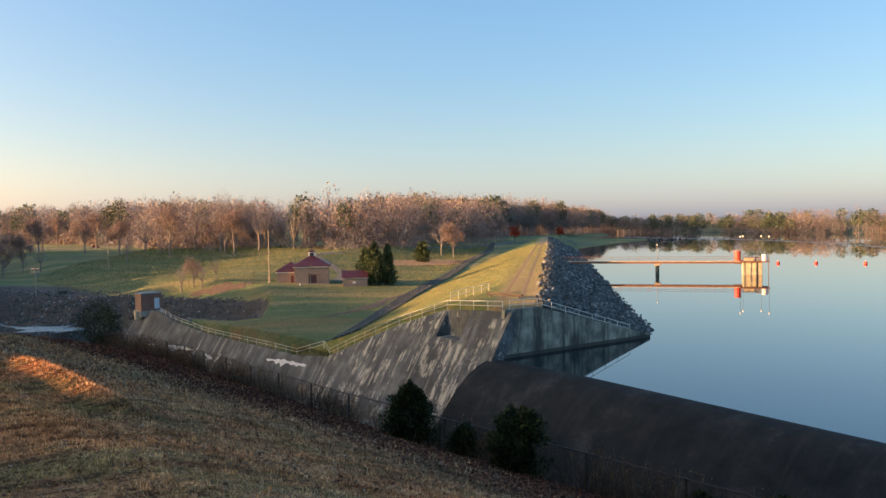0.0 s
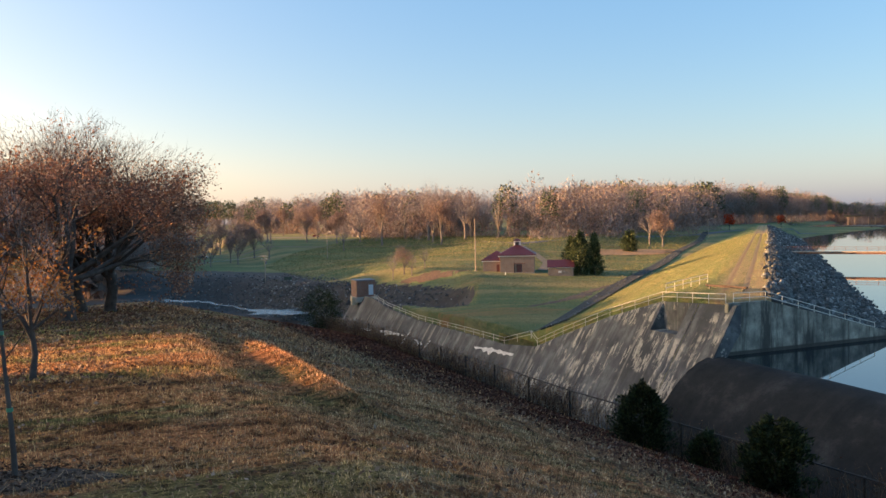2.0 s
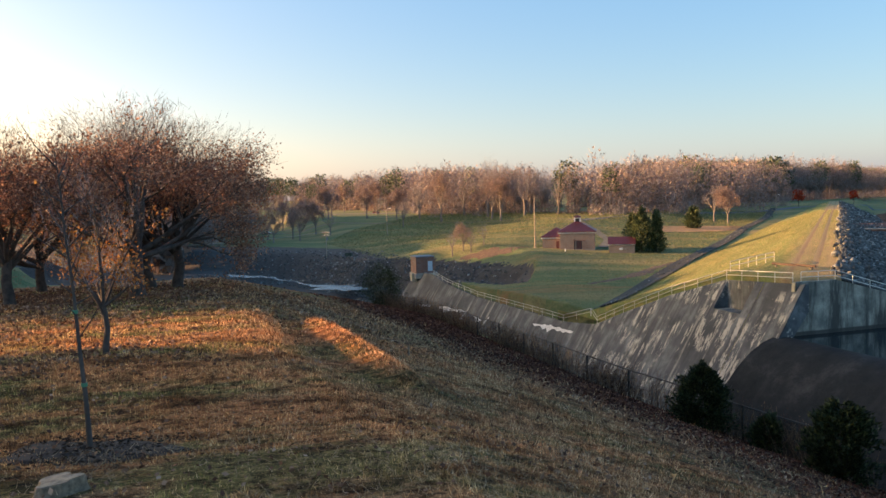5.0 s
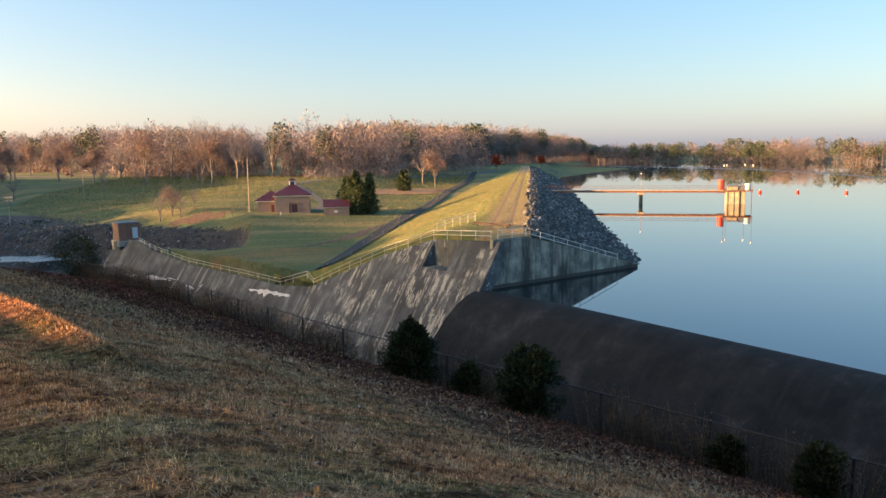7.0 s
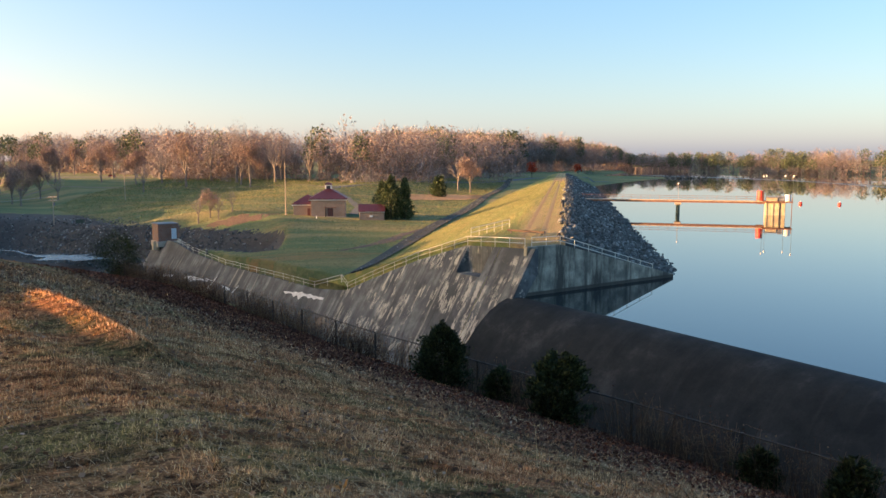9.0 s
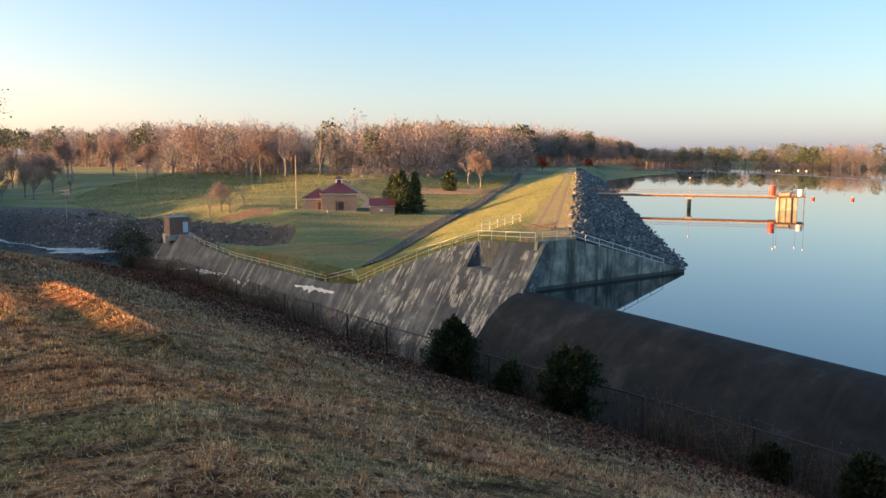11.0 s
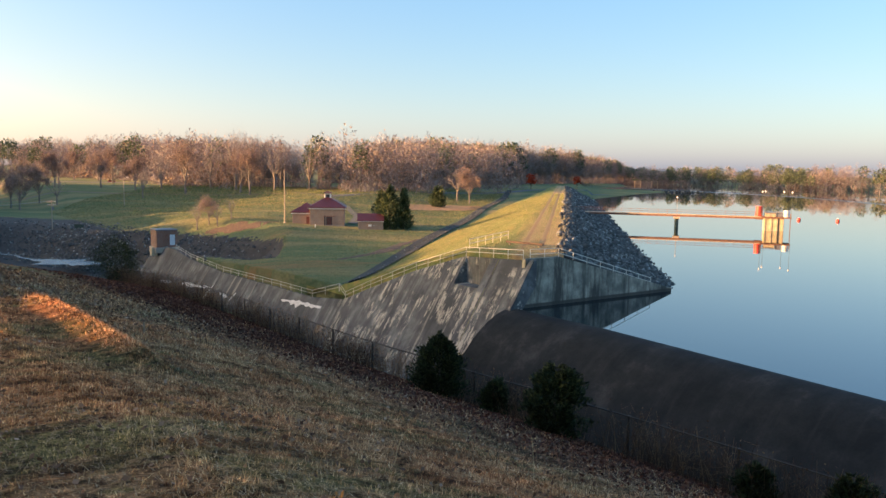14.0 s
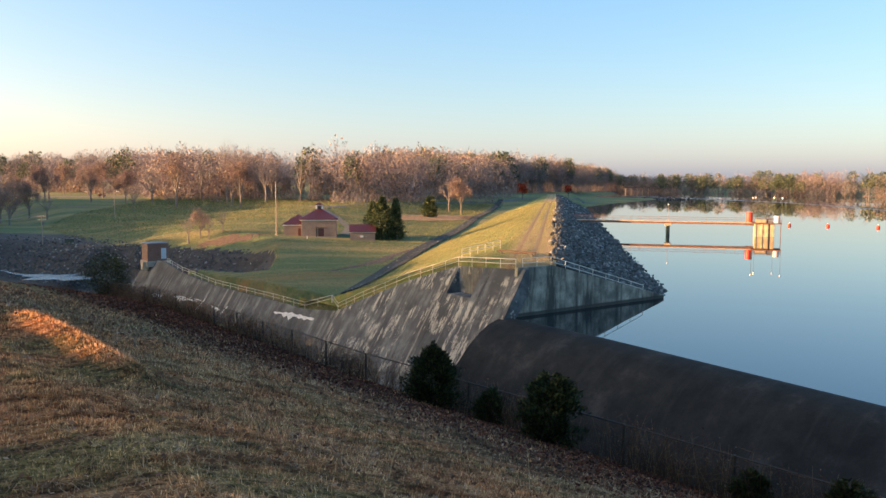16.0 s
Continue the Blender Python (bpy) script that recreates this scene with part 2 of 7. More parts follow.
# ---- materials ----
def build_ground(nt, b):
    v = coords(nt)
    fine = noise_tex(nt, v, 11.0, 10, 0.82)
    mid = noise_tex(nt, v, 0.75, 6, 0.66)
    wide = noise_tex(nt, coords(nt, 1, (0.5, 1.0, 1), 0.5), 0.42, 6, 0.66)
    straw = ramp(nt, fine, [(0.36, (0.057, 0.032, 0.018)), (0.5, (0.270, 0.156, 0.077)), (0.64, (0.784, 0.475, 0.242))])
    green = ramp(nt, fine, [(0.36, (0.043, 0.040, 0.017)), (0.52, (0.187, 0.159, 0.060)), (0.66, (0.556, 0.389, 0.169))])
    c = mixed(nt, ramp(nt, mid, [(0.48, (0,)), (0.58, (1,))]), green, straw)
    rust = ramp(nt, wide, [(0.49, (0,)), (0.57, (0.85,))])
    c = mixed(nt, rust, c, ramp(nt, fine, [(0.36, (0.097, 0.044, 0.021)), (0.64, (0.719, 0.324, 0.139))]))
    # a belt of rotting leaves gathers along the fence
    dot = nt.nodes.new("ShaderNodeVectorMath")
    dot.operation = "DOT_PRODUCT"
    nt.links.new(v, dot.inputs[0])
    dot.inputs[1].default_value = tuple(DN)
    wob = nt.nodes.new("ShaderNodeMath")
    wob.operation = "MULTIPLY_ADD"
    nt.links.new(noise_tex(nt, v, 0.7, 5, 0.65), wob.inputs[0])
    wob.inputs[1].default_value = 7.0
    nt.links.new(dot.outputs["Value"], wob.inputs[2])
    mr = nt.nodes.new("ShaderNodeMapRange")
    mr.inputs["From Min"].default_value, mr.inputs["From Max"].default_value = 11.2, 15.4
    nt.links.new(wob.outputs[0], mr.inputs["Value"])
    leaves = ramp(nt, fine, [(0.36, (0.036, 0.018, 0.012)), (0.52, (0.135, 0.066, 0.040)), (0.66, (0.31, 0.165, 0.10))])
    c = mixed(nt, mr.outputs["Result"], c, leaves)
    # self-shadow between the tufts, painted as dark spots in the colour
    gap_shade = ramp(nt, noise_tex(nt, v, 5.0, 6, 0.75), [(0.41, (0.30, 0.26, 0.22)), (0.49, (1.0, 1.0, 1.0))])
    c = mixed(nt, 1.0, c, gap_shade, "MULTIPLY")
    mats = ramp(nt, noise_tex(nt, coords(nt, 1, (0.6, 1.0, 1), 0.5), 1.3, 6, 0.7), [(0.40, (0.42, 0.38, 0.34)), (0.50, (1.08, 1.08, 1.08))])
    c = mixed(nt, 1.0, c, mats, "MULTIPLY")
    nt.links.new(c, b.inputs["Base Color"])
    b.inputs["Roughness"].default_value = 0.95
    b.inputs["Specular IOR Level"].default_value = 0.1
    bumped(nt, b, fine, 1.0, 0.15)


def build_lawn(nt, b):
    v = coords(nt)
    fine = noise_tex(nt, v, 2.5, 6, 0.7)
    mid = noise_tex(nt, coords(nt, 1, (0.30, 1, 1), -0.10), 0.075, 7, 0.62)
    straw = ramp(nt, fine, [(0.3, (0.224, 0.184, 0.090)), (0.7, (0.387, 0.313, 0.153))])
    green = ramp(nt, fine, [(0.3, (0.095, 0.129, 0.059)), (0.7, (0.176, 0.216, 0.099))])
    c = mixed(nt, ramp(nt, mid, [(0.46, (0,)), (0.63, (0.9,))]), green, straw)
    spots = noise_tex(nt, coords(nt, 1, (0.35, 1, 1), -0.1), 0.30, 8, 0.7)
    c = mixed(nt, ramp(nt, spots, [(0.52, (0,)), (0.68, (0.5,))]), c, (0.327, 0.285, 0.135))
    clay = noise_tex(nt, coords(nt, 1, (0.25, 1, 1), -0.05), 0.05, 7, 0.7)
    c = mixed(nt, ramp(nt, clay, [(0.57, (0,)), (0.66, (0.75,))]), c, (0.327, 0.184, 0.086))
    nt.links.new(c, b.inputs["Base Color"])
    b.inputs["Roughness"].default_value = 0.95
    b.inputs["Specular IOR Level"].default_value = 0.1
    bumped(nt, b, fine, 1.0, 0.45)


def build_rock(nt, b):
    info = nt.nodes.new("ShaderNodeObjectInfo")
    geo = nt.nodes.new("ShaderNodeNewGeometry")
    add = nt.nodes.new("ShaderNodeMath")
    add.operation = "ADD"
    nt.links.new(info.outputs["Random"], add.inputs[0])
    nt.links.new(geo.outputs["Random Per Island"], add.inputs[1])
    fr = nt.nodes.new("ShaderNodeMath")
    fr.operation = "FRACT"
    nt.links.new(add.outputs[0], fr.inputs[0])
    base = ramp(nt, fr.outputs[0], [(0.0, (0.030, 0.034, 0.032)), (0.45, (0.075, 0.082, 0.078)), (0.85, (0.15, 0.16, 0.15)), (1.0, (0.36, 0.37, 0.35))])
    v = coords(nt)
    c = mixed(nt, ramp(nt, noise_tex(nt, v, 4.0), [(0.45, (0.1,)), (0.7, (0.9,))]), base, (0.030, 0.031, 0.029))
    nt.links.new(c, b.inputs["Base Color"])
    b.inputs["Roughness"].default_value = 0.85
    bumped(nt, b, noise_tex(nt, v, 9.0), 0.5, 0.03)


def build_concrete(nt, b):
    """Weathered concrete: cloudy dark grey with run-off streaks down the slope; near the weir, pale scoured flakes in ragged bands."""
    v = coords(nt)
    cloud = noise_tex(nt, v, 0.28, 7, 0.62)
    streak = noise_tex(nt, coords(nt, 1, (1.0, 0.07, 0.11), CH_TURN), 0.55, 8, 0.66)
    grain = noise_tex(nt, v, 7.0, 6, 0.7)
    c = ramp(nt, cloud, [(0.36, (0.048, 0.052, 0.053)), (0.50, (0.100, 0.106, 0.107)), (0.66, (0.205, 0.212, 0.206))])
    c = mixed(nt, ramp(nt, streak, [(0.46, (0,)), (0.56, (0.72,))]), c, (0.042, 0.044, 0.044))
    # pale run-off marks, long and narrow
    long = noise_tex(nt, coords(nt, 1, (1.0, 0.025, 0.04), CH_TURN), 0.75, 5, 0.6)
    c = mixed(nt, ramp(nt, long, [(0.60, (0,)), (0.64, (0.6,))]), c, (0.36, 0.335, 0.28))
    # the flaked stretch beside the weir
    along = nt.nodes.new("ShaderNodeVectorMath")
    along.operation = "DOT_PRODUCT"
    nt.links.new(v, along.inputs[0])
    along.inputs[1].default_value = tuple(DS)
    mr = nt.nodes.new("ShaderNodeMapRange")
    mr.inputs["From Min"].default_value, mr.inputs["From Max"].default_value = 99.0, 92.0
    nt.links.new(along.outputs["Value"], mr.inputs["Value"])
    ragged = noise_tex(nt, coords(nt, 1, (1.0, 0.24, 0.26), CH_TURN), 0.9, 10, 0.78)
    bands = noise_tex(nt, coords(nt, 1, (0.22, 0.22, 1.0)), 0.42, 3, 0.5)
    flake = mixed(nt, 1.0, ramp(nt, ragged, [(0.525, (0,)), (0.54, (0.95,))]), ramp(nt, bands, [(0.42, (0,)), (0.50, (1,))]), "MULTIPLY")
    flake = mixed(nt, 1.0, flake, mr.outputs["Result"], "MULTIPLY")
    c = mixed(nt, flake, c, ramp(nt, grain, [(0.35, (0.36, 0.325, 0.26)), (0.65, (0.62, 0.57, 0.47))]))
    moss = noise_tex(nt, v, 0.45, 8, 0.72)
    c = mixed(nt, ramp(nt, moss, [(0.54, (0,)), (0.64, (0.7,))]), c, (0.040, 0.041, 0.036))
    c = mixed(nt, ramp(nt, grain, [(0.4, (0,)), (0.8, (0.4,))]), c, (0.07, 0.074, 0.07))
    nt.links.new(c, b.inputs["Base Color"])
    b.inputs["Roughness"].default_value = 0.85
    bumped(nt, b, grain, 0.35, 0.03)


def build_weir(nt, b):
    v = coords(nt)
    cloud = noise_tex(nt, v, 0.30, 8, 0.7)
    grain = noise_tex(nt, v, 6.0, 6, 0.7)
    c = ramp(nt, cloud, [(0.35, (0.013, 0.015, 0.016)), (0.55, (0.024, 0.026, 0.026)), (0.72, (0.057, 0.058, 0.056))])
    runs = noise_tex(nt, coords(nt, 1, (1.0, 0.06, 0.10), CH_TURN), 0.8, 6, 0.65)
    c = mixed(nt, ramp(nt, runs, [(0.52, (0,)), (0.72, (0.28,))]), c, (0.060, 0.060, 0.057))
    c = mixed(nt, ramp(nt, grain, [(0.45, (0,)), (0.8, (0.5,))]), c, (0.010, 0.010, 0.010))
    nt.links.new(c, b.inputs["Base Color"])
    b.inputs["Specular IOR Level"].default_value = 0.15
    b.inputs["Roughness"].default_value = 0.9
    bumped(nt, b, grain, 0.3, 0.03)


def build_water(nt, b):
    v = coords(nt)
    b.inputs["Base Color"].default_value = (0.005, 0.014, 0.020, 1)
    b.inputs["Roughness"].default_value = 0.02
    b.inputs["IOR"].default_value = 1.7
    b.inputs["Specular IOR Level"].default_value = 0.5
    bumped(nt, b, noise_tex(nt, coords(nt, 1, (1, 0.3, 1)), 0.6, 3, 0.5), 0.04, 0.02)


M_GROUND = material("dry_grass_ground", build_ground)
M_LAWN = material("mown_lawn", build_lawn)
M_ROCK = material("riprap_stone", build_rock)
M_CONCRETE = material("weathered_concrete", build_concrete)
M_WEIR = material("dark_weir_concrete", build_weir)
M_CRUST = simple("white_mineral_crust", (0.62, 0.62, 0.60), 0.9, 0, 0.25, 3)
M_WATER = material("lake_water", build_water)


def build_riffle(nt, b):
    b.inputs["Base Color"].default_value = (0.16, 0.18, 0.19, 1)
    b.inputs["Roughness"].default_value = 0.15
    b.inputs["IOR"].default_value = 1.5
    bumped(nt, b, noise_tex(nt, coords(nt), 1.6, 4, 0.6), 0.35, 0.3)


M_RIFFLE = material("riffled_creek_water", build_riffle)
M_BED = simple("dark_stone_bed", (0.040, 0.036, 0.032), 0.95, 0, 0.5, 0.6)
M_STEEL = simple("galvanised_rail", (0.42, 0.42, 0.40), 0.45, 0.7, 0.2)
M_FENCE = simple("dull_fence_steel", (0.028, 0.027, 0.025), 0.6, 0.3, 0.3)
M_WHITE = simple("white_paint", (0.75, 0.74, 0.70), 0.5, 0, 0.08)
M_DARK = simple("dark_opening", (0.03, 0.03, 0.032), 0.5, 0, 0.3)
M_TAN = simple("pale_tower_concrete", (0.42, 0.36, 0.24), 0.8, 0, 0.3, 0.6)
M_RED = simple("red_tank_paint", (0.55, 0.06, 0.04), 0.5, 0, 0.12)
M_BARK = simple("grey_bark", (0.062, 0.052, 0.045), 0.95, 0, 0.5, 4)
M_POLE = simple("weathered_pole_wood", (0.34, 0.28, 0.21), 0.9, 0, 0.2, 2)
M_DECK = simple("deck_concrete", (0.40, 0.33, 0.25), 0.85, 0, 0.2, 1)
M_RUST = simple("rusty_steel", (0.19, 0.095, 0.062), 0.7, 0.2, 0.3, 1)


# ---- the ground sheet ----
def axis_lines(knots):
    """Grid lines with a spacing that follows the knots (position, spacing)."""
    out = [knots[0][0]]
    while out[-1] < knots[-1][0]:
        step = float(np.interp(out[-1], [k[0] for k in knots], [k[1] for k in knots]))
        out.append(out[-1] + step)
    return np.array(out)


def build_ground_sheet():
    xs = axis_lines([(-2600, 300), (-400, 20), (-140, 3.0), (-60, 1.4), (-30, 0.7), (-15, 0.45), (10, 0.45), (22, 1.0), (60, 2.5), (400, 16), (2600, 300)])
    ys = axis_lines([(-700, 200), (-60, 8), (-6, 0.8), (2, 0.45), (26, 0.45), (60, 1.0), (130, 1.6), (230, 2.0), (420, 5), (900, 20), (3400, 320)])
    X, Y = np.meshgrid(xs, ys)
    Z = ground_height(X, Y)
    nx, ny = len(xs), len(ys)
    verts = np.stack([X, Y, Z], -1).reshape(-1, 3)
    i = np.arange(nx * ny).reshape(ny, nx)
    quads = np.stack([i[:-1, :-1], i[:-1, 1:], i[1:, 1:], i[1:, :-1]], -1).reshape(-1, 4)
    me = fast_mesh("ground", verts, quads, M_GROUND, True)
    me.materials.append(M_LAWN)
    me.materials.append(M_BED)
    cx, cy = verts[quads].mean(1)[:, 0], verts[quads].mean(1)[:, 1]
    s, n = -0.6 * cx + 0.8 * cy, 0.8 * cx + 0.6 * cy
    idx = np.where((n > 40) & (s > 50) | (s > 190), 1, 0)
    cz = verts[quads].mean(1)[:, 2]
    idx = np.where((line_distance(cx, cy, CREEK) < 24) & (s > 150) & (cz < -4.0), 2, idx)
    idx = np.where(inside(cx, cy, PIT), 2, idx)
    cz = verts[quads].mean(1)[:, 2]
    idx = np.where((cz < -4.2) & (s > 172) & (line_distance(cx, cy, CREEK) < 45), 2, idx)
    me.polygons.foreach_set("material_index", idx.astype(np.int32))
    ob = new("ground", me)
    tagged(ob, "rolling dry autumn grass ground with mown lawn beyond", "ground", kind="structure")


build_ground_sheet()

# the lake and the creek
lake = new("water", mesh_from("lake", [(x, y, 0.0) for x, y in
           [tuple(sn(-45, 43)[:2]), (1500, -700), (1500, 1700), (60, 1700), (60, 470), tuple(uv(8, 4)[:2]), tuple(sn(58.7, 54)[:2]), tuple(sn(58.7, 50.6)[:2])]], [tuple(range(8))], M_WATER))
tagged(lake, "calm blue lake reflecting sky and wooded shore", "water", kind="structure")
bm = bmesh.new()
sides = []
walked = 0.0
for (ax, ay), (bx, by) in zip(CREEK, CREEK[1:]):
    seg = Vector((bx - ax, by - ay))
    for i in range(int(seg.length / 2)):
        x, y = ax + seg.x * i * 2 / seg.length, ay + seg.y * i * 2 / seg.length
        d = seg.normalized()
        w = 0.35 + 5.4 * math.exp(-(math.hypot(x + 93, y - 187) / 7.5) ** 2) + 2.2 * math.exp(-(math.hypot(x + 138, y - 213) / 13) ** 2)
        w *= 1 + 0.25 * math.sin(walked * 0.9) + 0.2 * math.sin(walked * 2.1 + 1)
        off = 0.8 * math.sin(walked * 0.35)
        walked += 2
        sides.append([bm.verts.new((x - d.y * (w + off), y + d.x * (w + off), -9.75)), bm.verts.new((x + d.y * (w - off), y - d.x * (w - off), -9.75))])
for (a, b), (c, d) in zip(sides, sides[1:]):
    bm.faces.new((a, b, d, c))
creek = part("water", bm, M_RIFFLE, None, "shallow pale creek winding between stony banks")
tagged(creek, category="water", kind="structure")


# ---- the dam ----
def dam_start(v):
    """Where along the crest the dam begins: at the chute wall, or at the wing wall."""
    if v < -4.0:
        return (WALL_N + 0.25 - 58.7 - 0.711 * v) / 0.703
    return -3.6 + (v + 4.0) * 0.94


def dam_height(u, v):
    left = -10.5 + 4.0 * min(1, max(0, u / 30.0))
    if v > 0:
        return CREST - v * 4.9 / 12.6
    if v > left:
        return CREST
    return CREST - (left - v) / 3.05


def build_dam():
    vs = [-38, -35, -33, -31, -29, -27, -24, -21, -18, -15, -12.5, -10.5, -9, -7.5, -6.5, -5.2, -4.0, -2.6, -1.2, 0]
    L = 420.0
    ts = [0, 0.004, 0.012, 0.02, 0.035, 0.05, 0.07, 0.1, 0.13, 0.17, 0.22, 0.28, 0.35, 0.43, 0.52, 0.62, 0.74, 0.87, 1.0]
    verts, faces = [], []
    for t in ts:
        for v in vs:
            u0 = dam_start(v)
            u = u0 + (L - u0) * t
            z = dam_height(u, v)
            if -6.5 < v < 0 and t > 0.03:
                z += 0.05 * math.sin(v * 3.0)
            verts.append(uv(u, v, z))
    m = len(vs)
    for i in range(len(ts) - 1):
        for j in range(m - 1):
            a = i * m + j
            faces.append((a, a + 1, a + m + 1, a + m))
    # end face and underside close the body
    k = len(verts)
    verts += [uv(dam_start(v), v, -4.0) for v in vs]
    for j in range(m - 1):
        faces.append((k + j, k + j + 1, j + 1, j))
    me = mesh_from("dam", verts, faces, M_DAM, True)
    ob = new("dam_embankment", me)
    tagged(ob, "long grassy earth dam with worn wheel tracks along its crest", "dam", kind="structure")


def build_dam_grass(nt, b):
    v = coords(nt)
    fine = noise_tex(nt, v, 2.5, 6, 0.7)
    band = noise_tex(nt, coords(nt, 1, (0.05, 1.0, 1.0), math.atan2(0.9907, 0.1357)), 0.5, 4, 0.6)
    green = ramp(nt, fine, [(0.3, (0.15, 0.185, 0.062)), (0.7, (0.26, 0.29, 0.105))])
    straw = ramp(nt, fine, [(0.3, (0.32, 0.24, 0.085)), (0.7, (0.50, 0.37, 0.15))])
    c = mixed(nt, ramp(nt, band, [(0.46, (0,)), (0.64, (0.7,))]), green, straw)
    # worn, straw-coloured crest with two wheel tracks
    g = nt.nodes.new("ShaderNodeNewGeometry")
    dot = nt.nodes.new("ShaderNodeVectorMath")
    dot.operation = "DOT_PRODUCT"
    off = nt.nodes.new("ShaderNodeVectorMath")
    off.operation = "SUBTRACT"
    nt.links.new(g.outputs["Position"], off.inputs[0])
    off.inputs[1].default_value = tuple(DAM_0)
    nt.links.new(off.outputs["Vector"], dot.inputs[0])
    dot.inputs[1].default_value = tuple(DV)
    mr = nt.nodes.new("ShaderNodeMapRange")
    mr.inputs["From Min"].default_value, mr.inputs["From Max"].default_value = -10.0, 0.0
    nt.links.new(dot.outputs["Value"], mr.inputs["Value"])
    wear = ramp(nt, mr.outputs["Result"], [(0.38, (0,)), (0.50, (0.7,)), (0.95, (0.9,))])
    c = mixed(nt, wear, c, ramp(nt, fine, [(0.3, (0.44, 0.28, 0.14)), (0.7, (0.66, 0.46, 0.25))]))
    ruts = ramp(nt, mr.outputs["Result"], [(0.50, (0,)), (0.54, (0.7,)), (0.58, (0,)), (0.72, (0,)), (0.76, (0.7,)), (0.80, (0,))])
    c = mixed(nt, ruts, c, (0.33, 0.215, 0.125))
    nt.links.new(c, b.inputs["Base Color"])
    b.inputs["Roughness"].default_value = 0.95
    b.inputs["Specular IOR Level"].default_value = 0.1
    bumped(nt, b, fine, 1.0, 0.5)


M_DAM = material("dam_grass", build_dam_grass)
build_dam()


# ---- the spillway: chute wall, wing wall, weir ----
def wall_top(s):
    """Height of the chute wall's top edge along the channel."""
    return float(np.interp(s, [57.8, 68.9, 78.6, 89.2, 96.3, 106, 117, 142, 160, 170, 186], [4.75, 4.15, 1.5, -2.0, -4.5, -5.5, -5.55, -5.9, -5.2, -4.1, -4.1]))


BATTER = 0.62


def niche_panel(wall, base, a, c):
    """The wall panel with a square-backed niche cut into its slope below the top."""
    g, floor = 0.03, 1.35
    s0, s1, s2, s3 = a + g, 64.2, 68.5, c - g
    bm = bmesh.new()

    def at(s, n, z):
        return bm.verts.new(sn(s, n, z) - base)

    def face_n(s, z):
        return WALL_N - BATTER * (wall_top(s) - z)

    rows = {s: (at(s, WALL_N, wall_top(s)), at(s, face_n(s, floor), floor), at(s, face_n(s, -11), -11), at(s, WALL_N + 0.45, wall_top(s))) for s in (s0, s1, s2, s3)}
    for p, q in ((s0, s1), (s1, s2), (s2, s3)):
        P, Q = rows[p], rows[q]
        bm.faces.new((P[1], P[2], Q[2], Q[1]))
        bm.faces.new((P[3], P[0], Q[0], Q[3]))
        if p != s1:
            bm.faces.new((P[0], P[1], Q[1], Q[0]))
    k1, k2 = at(s1, WALL_N, floor), at(s2, WALL_N, floor)
    A, B = rows[s1], rows[s2]
    bm.faces.new((A[0], k1, k2, B[0]))
    bm.faces.new((A[1], B[1], k2, k1))
    bm.faces.new((A[0], A[1], k1))
    bm.faces.new((B[0], k2, B[1]))
    bmesh.ops.recalc_face_normals(bm, faces=bm.faces)
    part("wall_panel", bm, M_CONCRETE, wall, "concrete panel with a dark niche")


